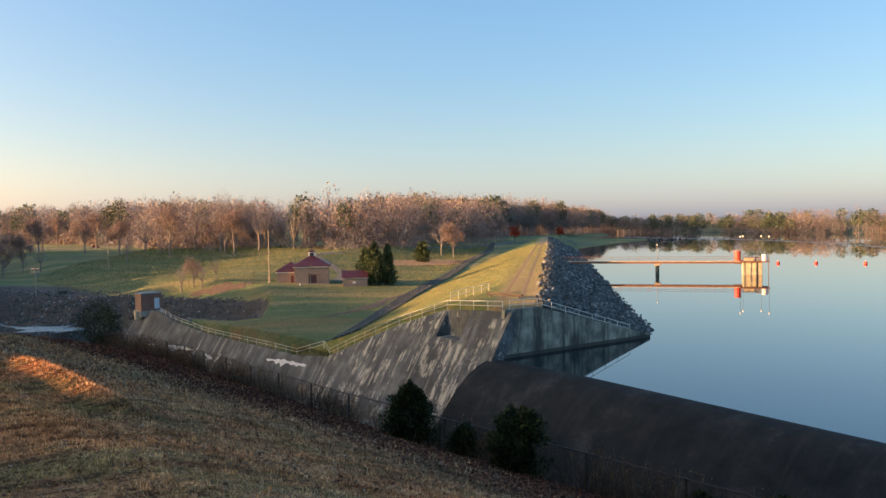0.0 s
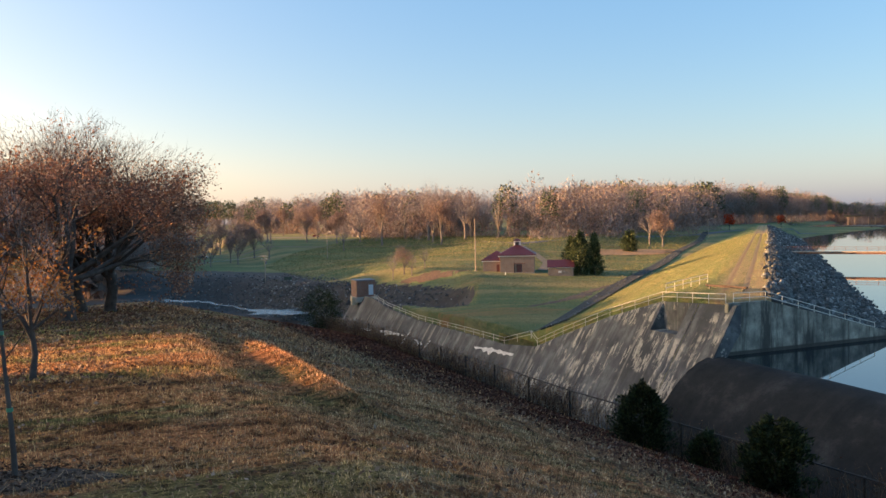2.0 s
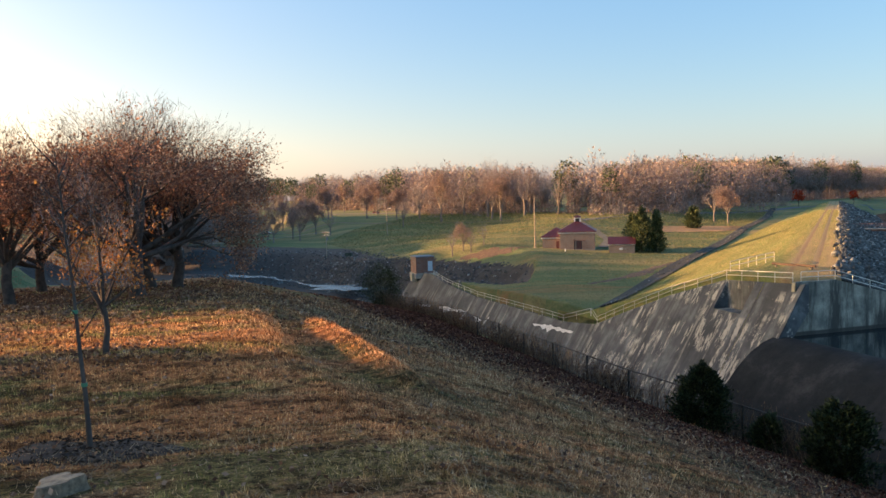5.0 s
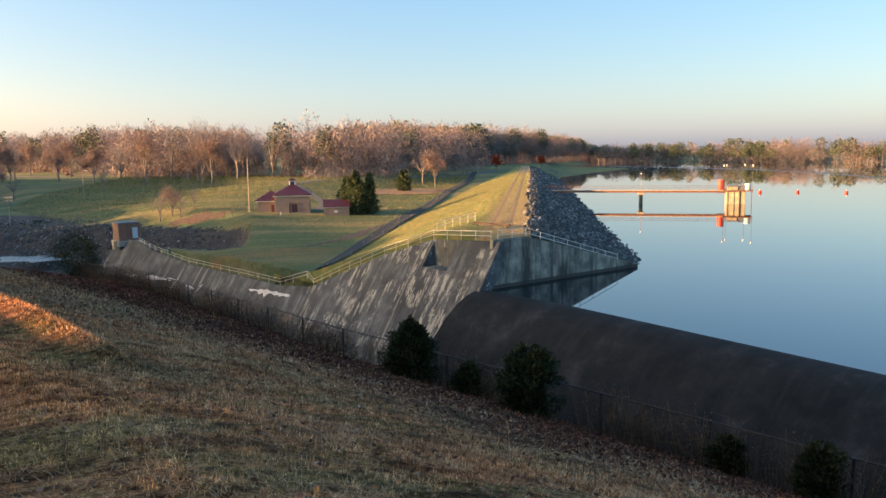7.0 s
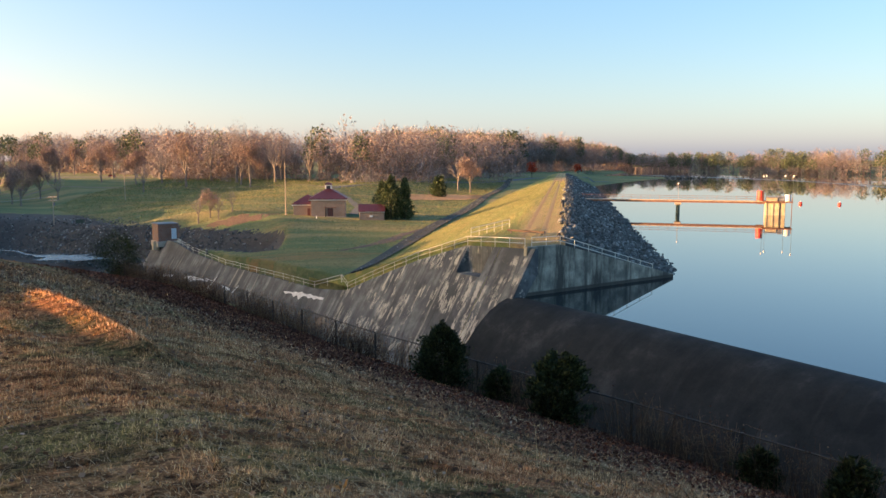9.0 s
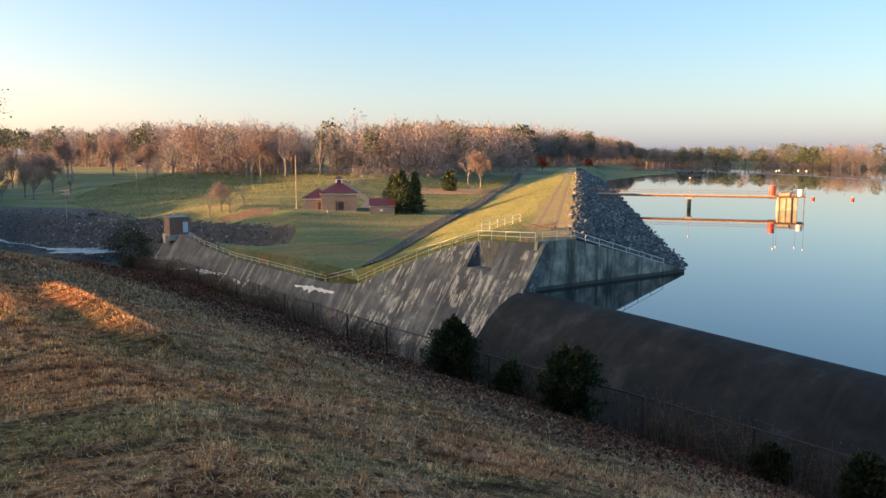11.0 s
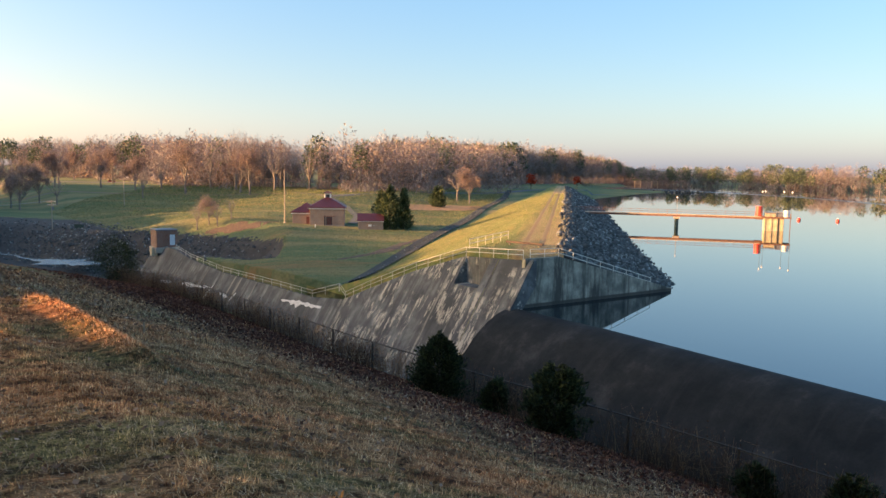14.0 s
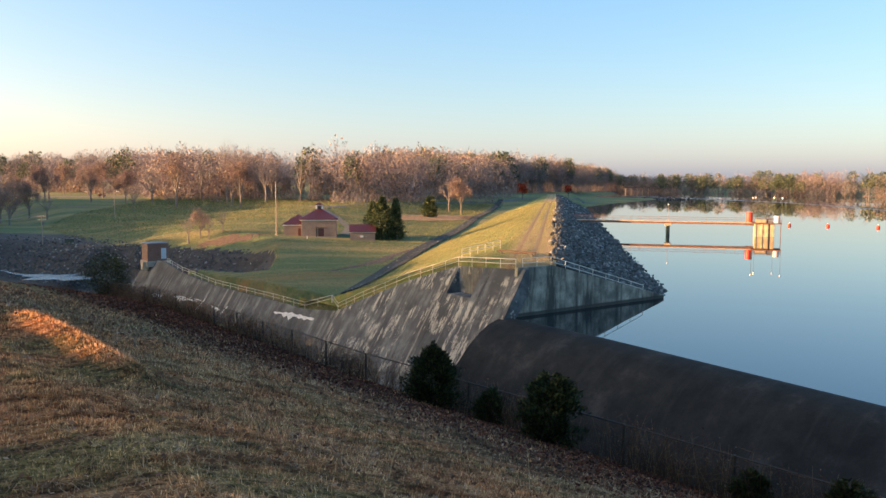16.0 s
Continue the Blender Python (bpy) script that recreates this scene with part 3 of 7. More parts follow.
def build_chute_wall():
    wall = thing("wall_chute", sn(120, WALL_N, TOE), "sloping stained concrete chute wall with pale flakes", "wall", kind="structure")
    base = wall.location.copy()
    cuts = [57.8, 63.0, 68.9, 73.5, 78.6, 84, 89.2, 96.3, 101, 106, 111.5, 117, 125.5, 134, 142, 151, 160, 170, 176, 183]
    for a, c in zip(cuts, cuts[1:]):
        if a == 63.0:
            niche_panel(wall, base, a, c)
            continue
        g = 0.03
        seg = np.linspace(a + g, c - g, 3)
        bm = bmesh.new()
        rows = []
        for s in seg:
            zt = wall_top(s)
            drop = zt + 11.0
            rows.append([bm.verts.new(sn(s, WALL_N, zt) - base), bm.verts.new(sn(s, WALL_N - BATTER * drop, -11) - base),
                         bm.verts.new(sn(s, WALL_N + 0.45, zt) - base), bm.verts.new(sn(s, WALL_N + 0.45, zt - 2.5) - base)])
        for p, q in zip(rows, rows[1:]):
            bm.faces.new((p[0], p[1], q[1], q[0]))
            bm.faces.new((p[2], p[0], q[0], q[2]))
            bm.faces.new((p[3], p[2], q[2], q[3]))
        for r in (rows[0], rows[-1]):
            bm.faces.new((r[0], r[2], r[3], r[1]))
        bmesh.ops.recalc_face_normals(bm, faces=bm.faces)
        part("wall_panel", bm, M_CONCRETE, wall)
    # dark backing seen in the joints
    bm = bmesh.new()
    for a, c in zip(cuts, cuts[1:]):
        if a == 63.0:
            continue
        v = []
        for s in (a, c):
            zt = wall_top(s) - 0.06
            v.append([bm.verts.new(sn(s, WALL_N + 0.05, zt) - base), bm.verts.new(sn(s, WALL_N + 0.06 - BATTER * (zt + 11.0), -11) - base)])
        bm.faces.new((v[0][0], v[0][1], v[1][1], v[1][0]))
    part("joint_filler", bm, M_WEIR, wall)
    # white mineral crusts bleeding from the joints
    rng = random.Random(4)
    for s0, z0, s1, z1, w in ((168, -10.3, 161.5, -9.9, 0.5), (157, -9.5, 143.5, -8.8, 0.75), (139, -8.9, 134, -9.2, 0.5), (114.3, -7.0, 101.2, -6.25, 0.8), (142.4, -8.0, 144.9, -11.6, 0.8), (131.5, -8.2, 132.6, -9.6, 0.5)):
        bm = bmesh.new()
        up, dn = [], []
        for i in range(15):
            t = i / 14
            s, z = s0 + (s1 - s0) * t, z0 + (z1 - z0) * t
            k = w * rng.uniform(0.25, 1.0) * (0.3 + math.sin(math.pi * t))
            along = abs(s1 - s0) > abs(z1 - z0)
            for col, q in ((up, 0.35), (dn, -rng.uniform(0.4, 1.3))):
                ss, zz = (s, z + k * q) if along else (s + k * q, z)
                col.append(bm.verts.new(sn(ss, WALL_N - BATTER * (wall_top(ss) - zz) - 0.07, zz + 0.04) - base))
        for i in range(14):
            bm.faces.new((up[i], up[i + 1], dn[i + 1], dn[i]))
        part("mineral_crust", bm, M_CRUST, wall, "white mineral crust")


build_chute_wall()


def build_wing_wall():
    """The upright wall that runs out into the lake, at s = 58.5."""
    wall = thing("wall_wing", sn(58.5, 53, 0), "upright stained concrete wing wall standing in the lake", "wall", kind="structure")
    base = wall.location
    out = [(52.2, -4), (52.6, CREST), (57.2, CREST), (75.2, 0.35), (75.2, -4)]
    bm = bmesh.new()
    f = [bm.verts.new(sn(58.5, n, z) - base) for n, z in out]
    k = [bm.verts.new(sn(59.0, n, z) - base) for n, z in out]
    bm.faces.new(f)
    bm.faces.new(k)
    for i in range(len(out)):
        j = (i + 1) % len(out)
        bm.faces.new((f[i], f[j], k[j], k[i]))
    bmesh.ops.recalc_face_normals(bm, faces=bm.faces)
    part("wall_panel", bm, M_WING, wall)


def build_wing(nt, b):
    """Concrete with a damp band by the water and dark drips from the top."""
    v = coords(nt)
    cloud = noise_tex(nt, v, 0.5, 6, 0.6)
    drip = noise_tex(nt, coords(nt, 1, (1.0, 1.0, 0.16)), 0.7, 7, 0.7)
    grain = noise_tex(nt, v, 7.0, 6, 0.7)
    c = ramp(nt, cloud, [(0.35, (0.173, 0.172, 0.140)), (0.62, (0.497, 0.465, 0.360))])
    c = mixed(nt, ramp(nt, drip, [(0.46, (0,)), (0.60, (0.9,))]), c, (0.038, 0.037, 0.031))
    wet = nt.nodes.new("ShaderNodeSeparateXYZ")
    nt.links.new(v, wet.inputs[0])
    c = mixed(nt, ramp(nt, wet.outputs["Z"], [(0.30, (0.9,)), (0.42, (0,))]), c, (0.038, 0.034, 0.027))
    c = mixed(nt, ramp(nt, grain, [(0.4, (0,)), (0.8, (0.5,))]), c, (0.097, 0.090, 0.077))
    nt.links.new(c, b.inputs["Base Color"])
    b.inputs["Roughness"].default_value = 0.85
    bumped(nt, b, grain, 0.35, 0.03)


M_WING = material("damp_wing_concrete", build_wing)
build_wing_wall()


def build_weir_body():
    weir = thing("weir", sn(30, 50, 0), "long dark curved concrete overflow weir", "weir", kind="structure")
    base = weir.location
    # crest at n = 50.2, falling in a curve towards the channel
    prof = [(52.0, -4.0), (52.0, -0.5), (51.6, -0.12), (51.0, 0.12), (50.4, 0.16), (49.6, 0.05), (48.6, -0.3), (47.4, -1.0), (46.0, -2.2), (44.6, -3.8), (43.3, -5.6), (41.8, -8.0), (40.0, -11.0)]
    cuts = [-30, -12, 3, 13, 23.5, 34.5, 46.5, 58.5]
    for a, c in zip(cuts, cuts[1:]):
        bm = bmesh.new()
        da, dc = min(0.3, (a - 44) * 0.082), min(0.3, (c - 44) * 0.082)    # the weir runs a little askew
        p = [bm.verts.new(sn(a + 0.006, n + da, z) - base) for n, z in prof]
        q = [bm.verts.new(sn(c - 0.006, n + dc, z) - base) for n, z in prof]
        for i in range(len(prof) - 1):
            bm.faces.new((p[i], p[i + 1], q[i + 1], q[i])).smooth = True
        for cap in (p, q):
            bm.faces.new([bm.verts.new(w.co) for w in cap])
        bmesh.ops.recalc_face_normals(bm, faces=bm.faces)
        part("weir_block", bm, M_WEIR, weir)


build_weir_body()


# ---- plants: how they are grown ----
def tubes(a, b, ra, rb, sides):
    """Many tapered bars at once, as arrays."""
    a, b, ra, rb = (np.asarray(k, float) for k in (a, b, ra, rb))
    d = b - a
    d /= np.maximum(np.linalg.norm(d, axis=1, keepdims=True), 1e-6)
    ref = np.where(np.abs(d[:, 2:3]) > 0.9, [[1.0, 0, 0]], [[0, 0, 1.0]])
    x = np.cross(d, ref)
    x /= np.linalg.norm(x, axis=1, keepdims=True)
    y = np.cross(d, x)
    ang = np.arange(sides) * 2 * math.pi / sides
    ring = np.cos(ang)[None, :, None] * x[:, None] + np.sin(ang)[None, :, None] * y[:, None]
    v = np.concatenate([a[:, None] + ring * ra[:, None, None], b[:, None] + ring * rb[:, None, None]], 1)
    i = np.arange(sides)
    j = (i + 1) % sides
    q = np.stack([i, j, j + sides, i + sides], -1)
    quads = (np.arange(len(a)) * 2 * sides)[:, None, None] + q[None]
    return v.reshape(-1, 3), quads.reshape(-1, 4)


def cards(p, size, rng, along=None, aspect=0.6):
    """Small four-cornered leaves at the points p, turned at random."""
    n = len(p)
    x = rng.normal(size=(n, 3)) if along is None else along + rng.normal(size=(n, 3)) * 0.35
    x /= np.linalg.norm(x, axis=1, keepdims=True)
    y = np.cross(x, rng.normal(size=(n, 3)))
    y /= np.linalg.norm(y, axis=1, keepdims=True)
    size = np.broadcast_to(np.asarray(size, float), (n,)) * rng.uniform(0.7, 1.3, n)
    x, y = x * size[:, None] / 2, y * size[:, None] * aspect / 2
    v = np.stack([p - x, p - y * 0.9, p + x, p + y * 0.9], 1).reshape(-1, 3)
    return v, np.arange(n * 4).reshape(-1, 4)


def tri_cards(p, size, rng, along=None, aspect=0.6, loose=0.35):
    """Small three-cornered leaves or twigs at the points p."""
    n = len(p)
    x = rng.normal(size=(n, 3)) if along is None else along + rng.normal(size=(n, 3)) * loose
    x /= np.linalg.norm(x, axis=1, keepdims=True)
    y = np.cross(x, rng.normal(size=(n, 3)))
    y /= np.linalg.norm(y, axis=1, keepdims=True)
    size = np.broadcast_to(np.asarray(size, float), (n,)) * rng.uniform(0.7, 1.3, n)
    x, y = x * size[:, None] / 2, y * size[:, None] * aspect / 2
    v = np.stack([p - x * 0.8 - y, p - x * 0.8 + y, p + x], 1).reshape(-1, 3)
    return v, np.arange(n * 3).reshape(-1, 3)


def slivers(bars, rng):
    """Fine twigs as single three-cornered slivers."""
    a = np.array([k[0] for k in bars]); b = np.array([k[1] for k in bars])
    r = np.array([k[2] for k in bars])
    y = np.cross(b - a, rng.normal(size=a.shape))
    y *= (r * 1.6 / np.maximum(np.linalg.norm(y, axis=1), 1e-9))[:, None]
    return np.stack([a - y, a + y, b], 1).reshape(-1, 3), np.arange(len(a) * 3).reshape(-1, 3)


def sweep(pts, radii, sides=7):
    """One connected bent bar through the points."""
    pts = [Vector(p) for p in pts]
    v, f = [], []
    for i, p in enumerate(pts):
        d = (pts[min(i + 1, len(pts) - 1)] - pts[max(i - 1, 0)]).normalized()
        x = d.orthogonal().normalized()
        x = (Vector((1, 0, 0)) - d * d.x).normalized() if abs(d.x) < 0.9 else x
        y = d.cross(x)
        v += [p + (x * math.cos(k * math.tau / sides) + y * math.sin(k * math.tau / sides)) * radii[i] for k in range(sides)]
    for i in range(len(pts) - 1):
        for k in range(sides):
            j = (k + 1) % sides
            f.append((i * sides + k, i * sides + j, (i + 1) * sides + j, (i + 1) * sides + k))
    return np.array([q[:] for q in v]), np.array(f)


def joined(*pieces):
    v, f, k = [], [], 0
    for a, b in pieces:
        v.append(a)
        f.append(b + k)
        k += len(a)
    return np.concatenate(v), np.concatenate(f)


def grow(seed, height, spread, fork, limbs=6, levels=4, lean=0.35, radius=0.3, twigs=3, steep=(40, 78)):
    """A skeleton: a trunk that forks into limbs which fork again. Gives bars by level, and the twig ends."""
    rng = np.random.default_rng(seed)
    bars = [[] for _ in range(levels + 1)]
    ends = []
    top = np.array([0, 0, fork])
    mid = np.array([rng.normal() * 0.04 * fork, rng.normal() * 0.04 * fork, fork * 0.5])
    bars[0] += [((0, 0, -0.15), (0, 0, 0.12 * fork), radius * 1.45, radius * 1.1), ((0, 0, 0.12 * fork), tuple(mid), radius * 1.1, radius * 0.95), (tuple(mid), tuple(top), radius * 0.95, radius * 0.85)]
    reach = height - fork

    def branch(p, d, length, r, level):
        steps = 3 if level < 3 else 2
        q = p
        for k in range(steps):
            bend = rng.normal(size=3) * 0.16
            bend[2] += 0.06 * level
            d = d + bend
            d = d / np.linalg.norm(d)
            nxt = q + d * length / steps
            r2 = r * (0.80 if k < steps - 1 else 0.62)
            bars[level].append((tuple(q), tuple(nxt), r, r2))
            if level < levels and k >= (0 if level > 1 else 1):
                for _ in range(twigs if level > 1 else 2):
                    side = rng.normal(size=3)
                    side -= d * (side @ d)
                    side /= np.linalg.norm(side)
                    nd = d * rng.uniform(0.55, 0.9) + side * rng.uniform(0.5, 0.95)
                    nd[2] += 0.15
                    branch(nxt, nd / np.linalg.norm(nd), length * rng.uniform(0.42, 0.66), r2 * 0.6, level + 1)
            q, r = nxt, r2
        ends.append((q, d, level))

    for i in range(limbs):
        a = i * 2.4 + rng.uniform(-0.4, 0.4)
        el = math.radians(rng.uniform(*steep) if i else 82)
        far = 1 / math.hypot(math.cos(el) / spread, math.sin(el) / reach)
        d = np.array([math.cos(a) * math.cos(el), math.sin(a) * math.cos(el), math.sin(el)]) * far
        length = far * 0.60
        start = top * rng.uniform(0.72, 1.0) if i > 1 else top
        branch(start, d / np.linalg.norm(d), length, radius * rng.uniform(0.42, 0.62), 1)
    # bring the crown to its true height and width
    tip = np.array([e[0] for e in ends])
    kz = (height - fork) / max(np.percentile(tip[:, 2], 98) - fork, 1e-3)
    kx = spread / max(np.percentile(np.hypot(tip[:, 0], tip[:, 1]), 95), 1e-3)

    def fit(p):
        # the few longest shoots are drawn in towards the crown's rounded outline
        x, y, z = p[0] * kx, p[1] * kx, fork + (p[2] - fork) * kz if p[2] > fork else p[2]
        up = max(0.0, (z - fork) / (height - fork) - 0.35)
        far = ((math.hypot(x, y) / spread) ** 3 + (up * 1.48) ** 3) ** (1 / 3)
        k = 1.0 if far < 0.95 else (0.95 + (far - 0.95) * 0.12) / far
        return (x * k, y * k, fork + (z - fork) * (1 - (1 - k) * 0.7) if z > fork else z)
    bars = [bars[0]] + [[(fit(a), fit(b), r, q) for a, b, r, q in lev] for lev in bars[1:]]
    ends = [(np.array(fit(p)), d, lv) for p, d, lv in ends]
    return bars, ends


def bar_arrays(bars, sides):
    if not bars:
        return np.zeros((0, 3)), np.zeros((0, 4), int)
    a = np.array([k[0] for k in bars]); b = np.array([k[1] for k in bars])
    return tubes(a, b, np.array([k[2] for k in bars]), np.array([k[3] for k in bars]), sides)


def leaf_material(name, stops, rough=0.7, through=0.25):
    def build(nt, b):
        g = nt.nodes.new("ShaderNodeNewGeometry")
        c = ramp(nt, g.outputs["Random Per Island"], stops)
        patch = ramp(nt, noise_tex(nt, coords(nt), 0.35, 3), [(0.35, (0.62,)), (0.65, (1.0,))])
        c = mixed(nt, 1.0, c, patch, "MULTIPLY")
        nt.links.new(c, b.inputs["Base Color"])
        b.inputs["Roughness"].default_value = rough
        b.inputs["Specular IOR Level"].default_value = 0.2
        t = nt.nodes.new("ShaderNodeBsdfTranslucent")
        nt.links.new(c, t.inputs["Color"])
        mx = nt.nodes.new("ShaderNodeMixShader")
        mx.inputs[0].default_value = through
        out = nt.nodes["Material Output"]
        nt.links.new(b.outputs[0], mx.inputs[1])
        nt.links.new(t.outputs[0], mx.inputs[2])
        nt.links.new(mx.outputs[0], out.inputs["Surface"])
    return material(name, build)


M_OAKLEAF = leaf_material("rusty_oak_leaves", [(0.0, (0.15, 0.072, 0.048)), (0.4, (0.34, 0.155, 0.09)), (0.75, (0.50, 0.24, 0.135)), (1.0, (0.75, 0.49, 0.30))])
M_OAKTWIG = leaf_material("dark_oak_twigs", [(0.0, (0.085, 0.065, 0.055)), (1.0, (0.312, 0.240, 0.195))], 0.9, 0.0)
M_GOLDLEAF = leaf_material("golden_maple_leaves", [(0.0, (0.176, 0.064, 0.019)), (0.5, (0.368, 0.160, 0.048)), (1.0, (0.480, 0.272, 0.085))])
# twigs and woods leaves: greyer, paler colours that imitate distant haze
M_TWIG = leaf_material("hazed_brown_twigs", [(0.0, (0.208, 0.185, 0.179)), (0.6, (0.351, 0.309, 0.296)), (1.0, (0.494, 0.436, 0.416))], 0.9, 0.0)
M_WOODLEAF = leaf_material("hazed_rust_leaves", [(0.0, (0.169, 0.137, 0.124)), (0.45, (0.273, 0.208, 0.182)), (0.8, (0.364, 0.247, 0.195)), (1.0, (0.468, 0.280, 0.202))], 0.8, 0.15)
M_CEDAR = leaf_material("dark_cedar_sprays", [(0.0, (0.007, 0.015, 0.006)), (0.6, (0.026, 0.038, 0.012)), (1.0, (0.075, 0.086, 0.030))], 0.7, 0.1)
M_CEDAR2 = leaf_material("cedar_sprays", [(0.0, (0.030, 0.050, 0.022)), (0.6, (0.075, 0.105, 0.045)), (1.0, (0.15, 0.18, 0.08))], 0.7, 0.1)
M_PINE = leaf_material("pine_needles", [(0.0, (0.066, 0.090, 0.054)), (0.6, (0.120, 0.150, 0.084)), (1.0, (0.180, 0.204, 0.108))], 0.7, 0.1)
M_REDLEAF = leaf_material("scarlet_leaves", [(0.0, (0.28, 0.04, 0.02)), (1.0, (0.52, 0.10, 0.04))])


def tree_thing(name, at, label, category, seed, height, spread, fork, leaf=None, leaf_count=0, leaf_size=0.1, low=0.0, high=1.0, group="", twig=None, spray=0, bark=None, **kw):
    """A broadleaf tree: trunk, limbs, twigs, and leaves kept to a share of the crown's height."""
    rng = np.random.default_rng(seed + 77)
    bars, ends = grow(seed, height, spread, fork, **kw)
    t = thing(name, at, label, category, group)
    v, f = sweep([b[0] for b in bars[0]] + [bars[0][-1][1]], [b[2] for b in bars[0]] + [bars[0][-1][3]], 10)
    ob = new("trunk", fast_mesh("trunk", v, f, bark or M_BARK, True)); ob.parent = t
    v, f = joined(bar_arrays(bars[1], 6), bar_arrays(bars[2], 4))
    ob = new("branch", fast_mesh("branch", v, f, bark or M_BARK, True)); ob.parent = t
    fine = [b for lev in bars[3:] for b in lev]
    v, f = slivers(fine, rng)
    if spray:
        e = np.array([x[0] for x in ends])
        p = e[rng.integers(0, len(e), spray)] + rng.normal(size=(spray, 3)) * 0.26
        out = p - [0, 0, fork + 0.25 * (height - fork)]
        v, f = joined((v, f), tri_cards(p, 0.5, rng, out / np.linalg.norm(out, axis=1, keepdims=True), 0.028, 0.45))
    ob = new("twig", fast_mesh("twig", v, f, twig or M_TWIG)); ob.parent = t
    if leaf:
        e = np.array([x[0] for x in ends]); 
        lo, hi = e[:, 2].min(), height
        share = (e[:, 2] - lo) / (hi - lo)
        keep = e[(share >= low) & (share <= high + rng.normal(size=len(e)) * 0.12)]
        p = keep[rng.integers(0, len(keep), leaf_count)] + rng.normal(size=(leaf_count, 3)) * [0.28, 0.28, 0.24] * (height / 9)
        v, f = tri_cards(p, leaf_size, rng, None, 0.8)
        ob = new("crown", fast_mesh("crown", v, f, leaf)); ob.parent = t
    return t


def conifer_thing(name, at, label, category, seed, height, width, count, size, mat=None, group="", shape=0.75, base=0.04, trunk=True):
    """An evergreen: a short trunk and overlapping sprays that point out and up, with a ragged outline."""
    rng = np.random.default_rng(seed)
    t = thing(name, at, label, category, group)
    if trunk:
        bm = tube(bmesh.new(), (0, 0, -0.2), (0, 0, height * 0.7), height * 0.022 + 0.03, 0.02, 7)
        part("trunk", bm, M_BARK, t)
    h = rng.uniform(base, 1, count) ** 0.9
    prof = np.minimum(1.0, (1 - h) ** shape * 1.35) * np.minimum(1, 0.55 + h * 3)
    ragged = rng.uniform(0.55, 1.25, 60)
    a = rng.uniform(0, 2 * math.pi, count)
    lump = 1 + 0.34 * np.sin(a * 3 + h * 7 + seed) * np.sin(h * 13 + a * 2 + seed) + 0.14 * np.sin(a * 7 - h * 30)
    r = width / 2 * prof * lump * ragged[((a * 1.6).astype(int) * 7 + (h * 8).astype(int) * 3) % 60] * rng.uniform(0.3, 1.0, count) ** 0.5
    p = np.stack([np.cos(a) * r, np.sin(a) * r, h * height * (1 + 0.10 * np.sin(a * 2 + seed) * h) + rng.normal(size=count) * 0.03 * height], 1)
    along = np.stack([np.cos(a) * 0.8, np.sin(a) * 0.8, np.full(count, 0.75)], 1)
    v, f = tri_cards(p, size, rng, along, 0.5)
    ob = new("crown", fast_mesh("crown", v, f, mat or M_CEDAR)); ob.parent = t
    return t


# ---- the oaks on the hill ----
def on_ground(x, y, dz=0.0):
    return (x, y, ground_at(x, y) + dz)


oak = tree_thing("oak_tree", on_ground(-23.0, 27.6), "broad oak tree with rusty leaves below bare twigs", "tree", 3, 7.9, 6.0, 2.2,
                 M_OAKLEAF, 26000, 0.10, 0.0, 0.72, "oaks on the hill", M_OAKTWIG, 9000, limbs=13, radius=0.29, twigs=3, steep=(-2, 80))
oak_b = tree_thing("oak_tree", on_ground(-27.5, 34.0), "oak tree with brown leaves behind its neighbour", "tree", 8, 8.3, 4.6, 2.3,
                   M_OAKLEAF, 12000, 0.10, 0.0, 0.60, "oaks on the hill", M_OAKTWIG, 7000, limbs=12, radius=0.25, twigs=3, steep=(12, 82))
copy_thing(oak_b, pose(*on_ground(-25.4, 33.4), 0, 0, 140))
copy_thing(oak_b, pose(*on_ground(-26.3, 24.2), 0, 0, 70) @ Matrix.Scale(0.84, 4))
copy_thing(oak, pose(*on_ground(-32.6, 32.0), 0, 0, 200) @ Matrix.Scale(0.80, 4))
copy_thing(oak_b, pose(*on_ground(-34.5, 29.5), 0, 0, 250) @ Matrix.Scale(0.85, 4))

maple = tree_thing("young_maple", on_ground(-11.8, 13.1), "young maple with golden leaves and leaf litter", "tree", 21, 4.1, 1.25, 1.0,
                   M_GOLDLEAF, 1200, 0.068, 0.0, 0.42, "", M_TWIG, limbs=9, radius=0.06, twigs=3, steep=(20, 80))


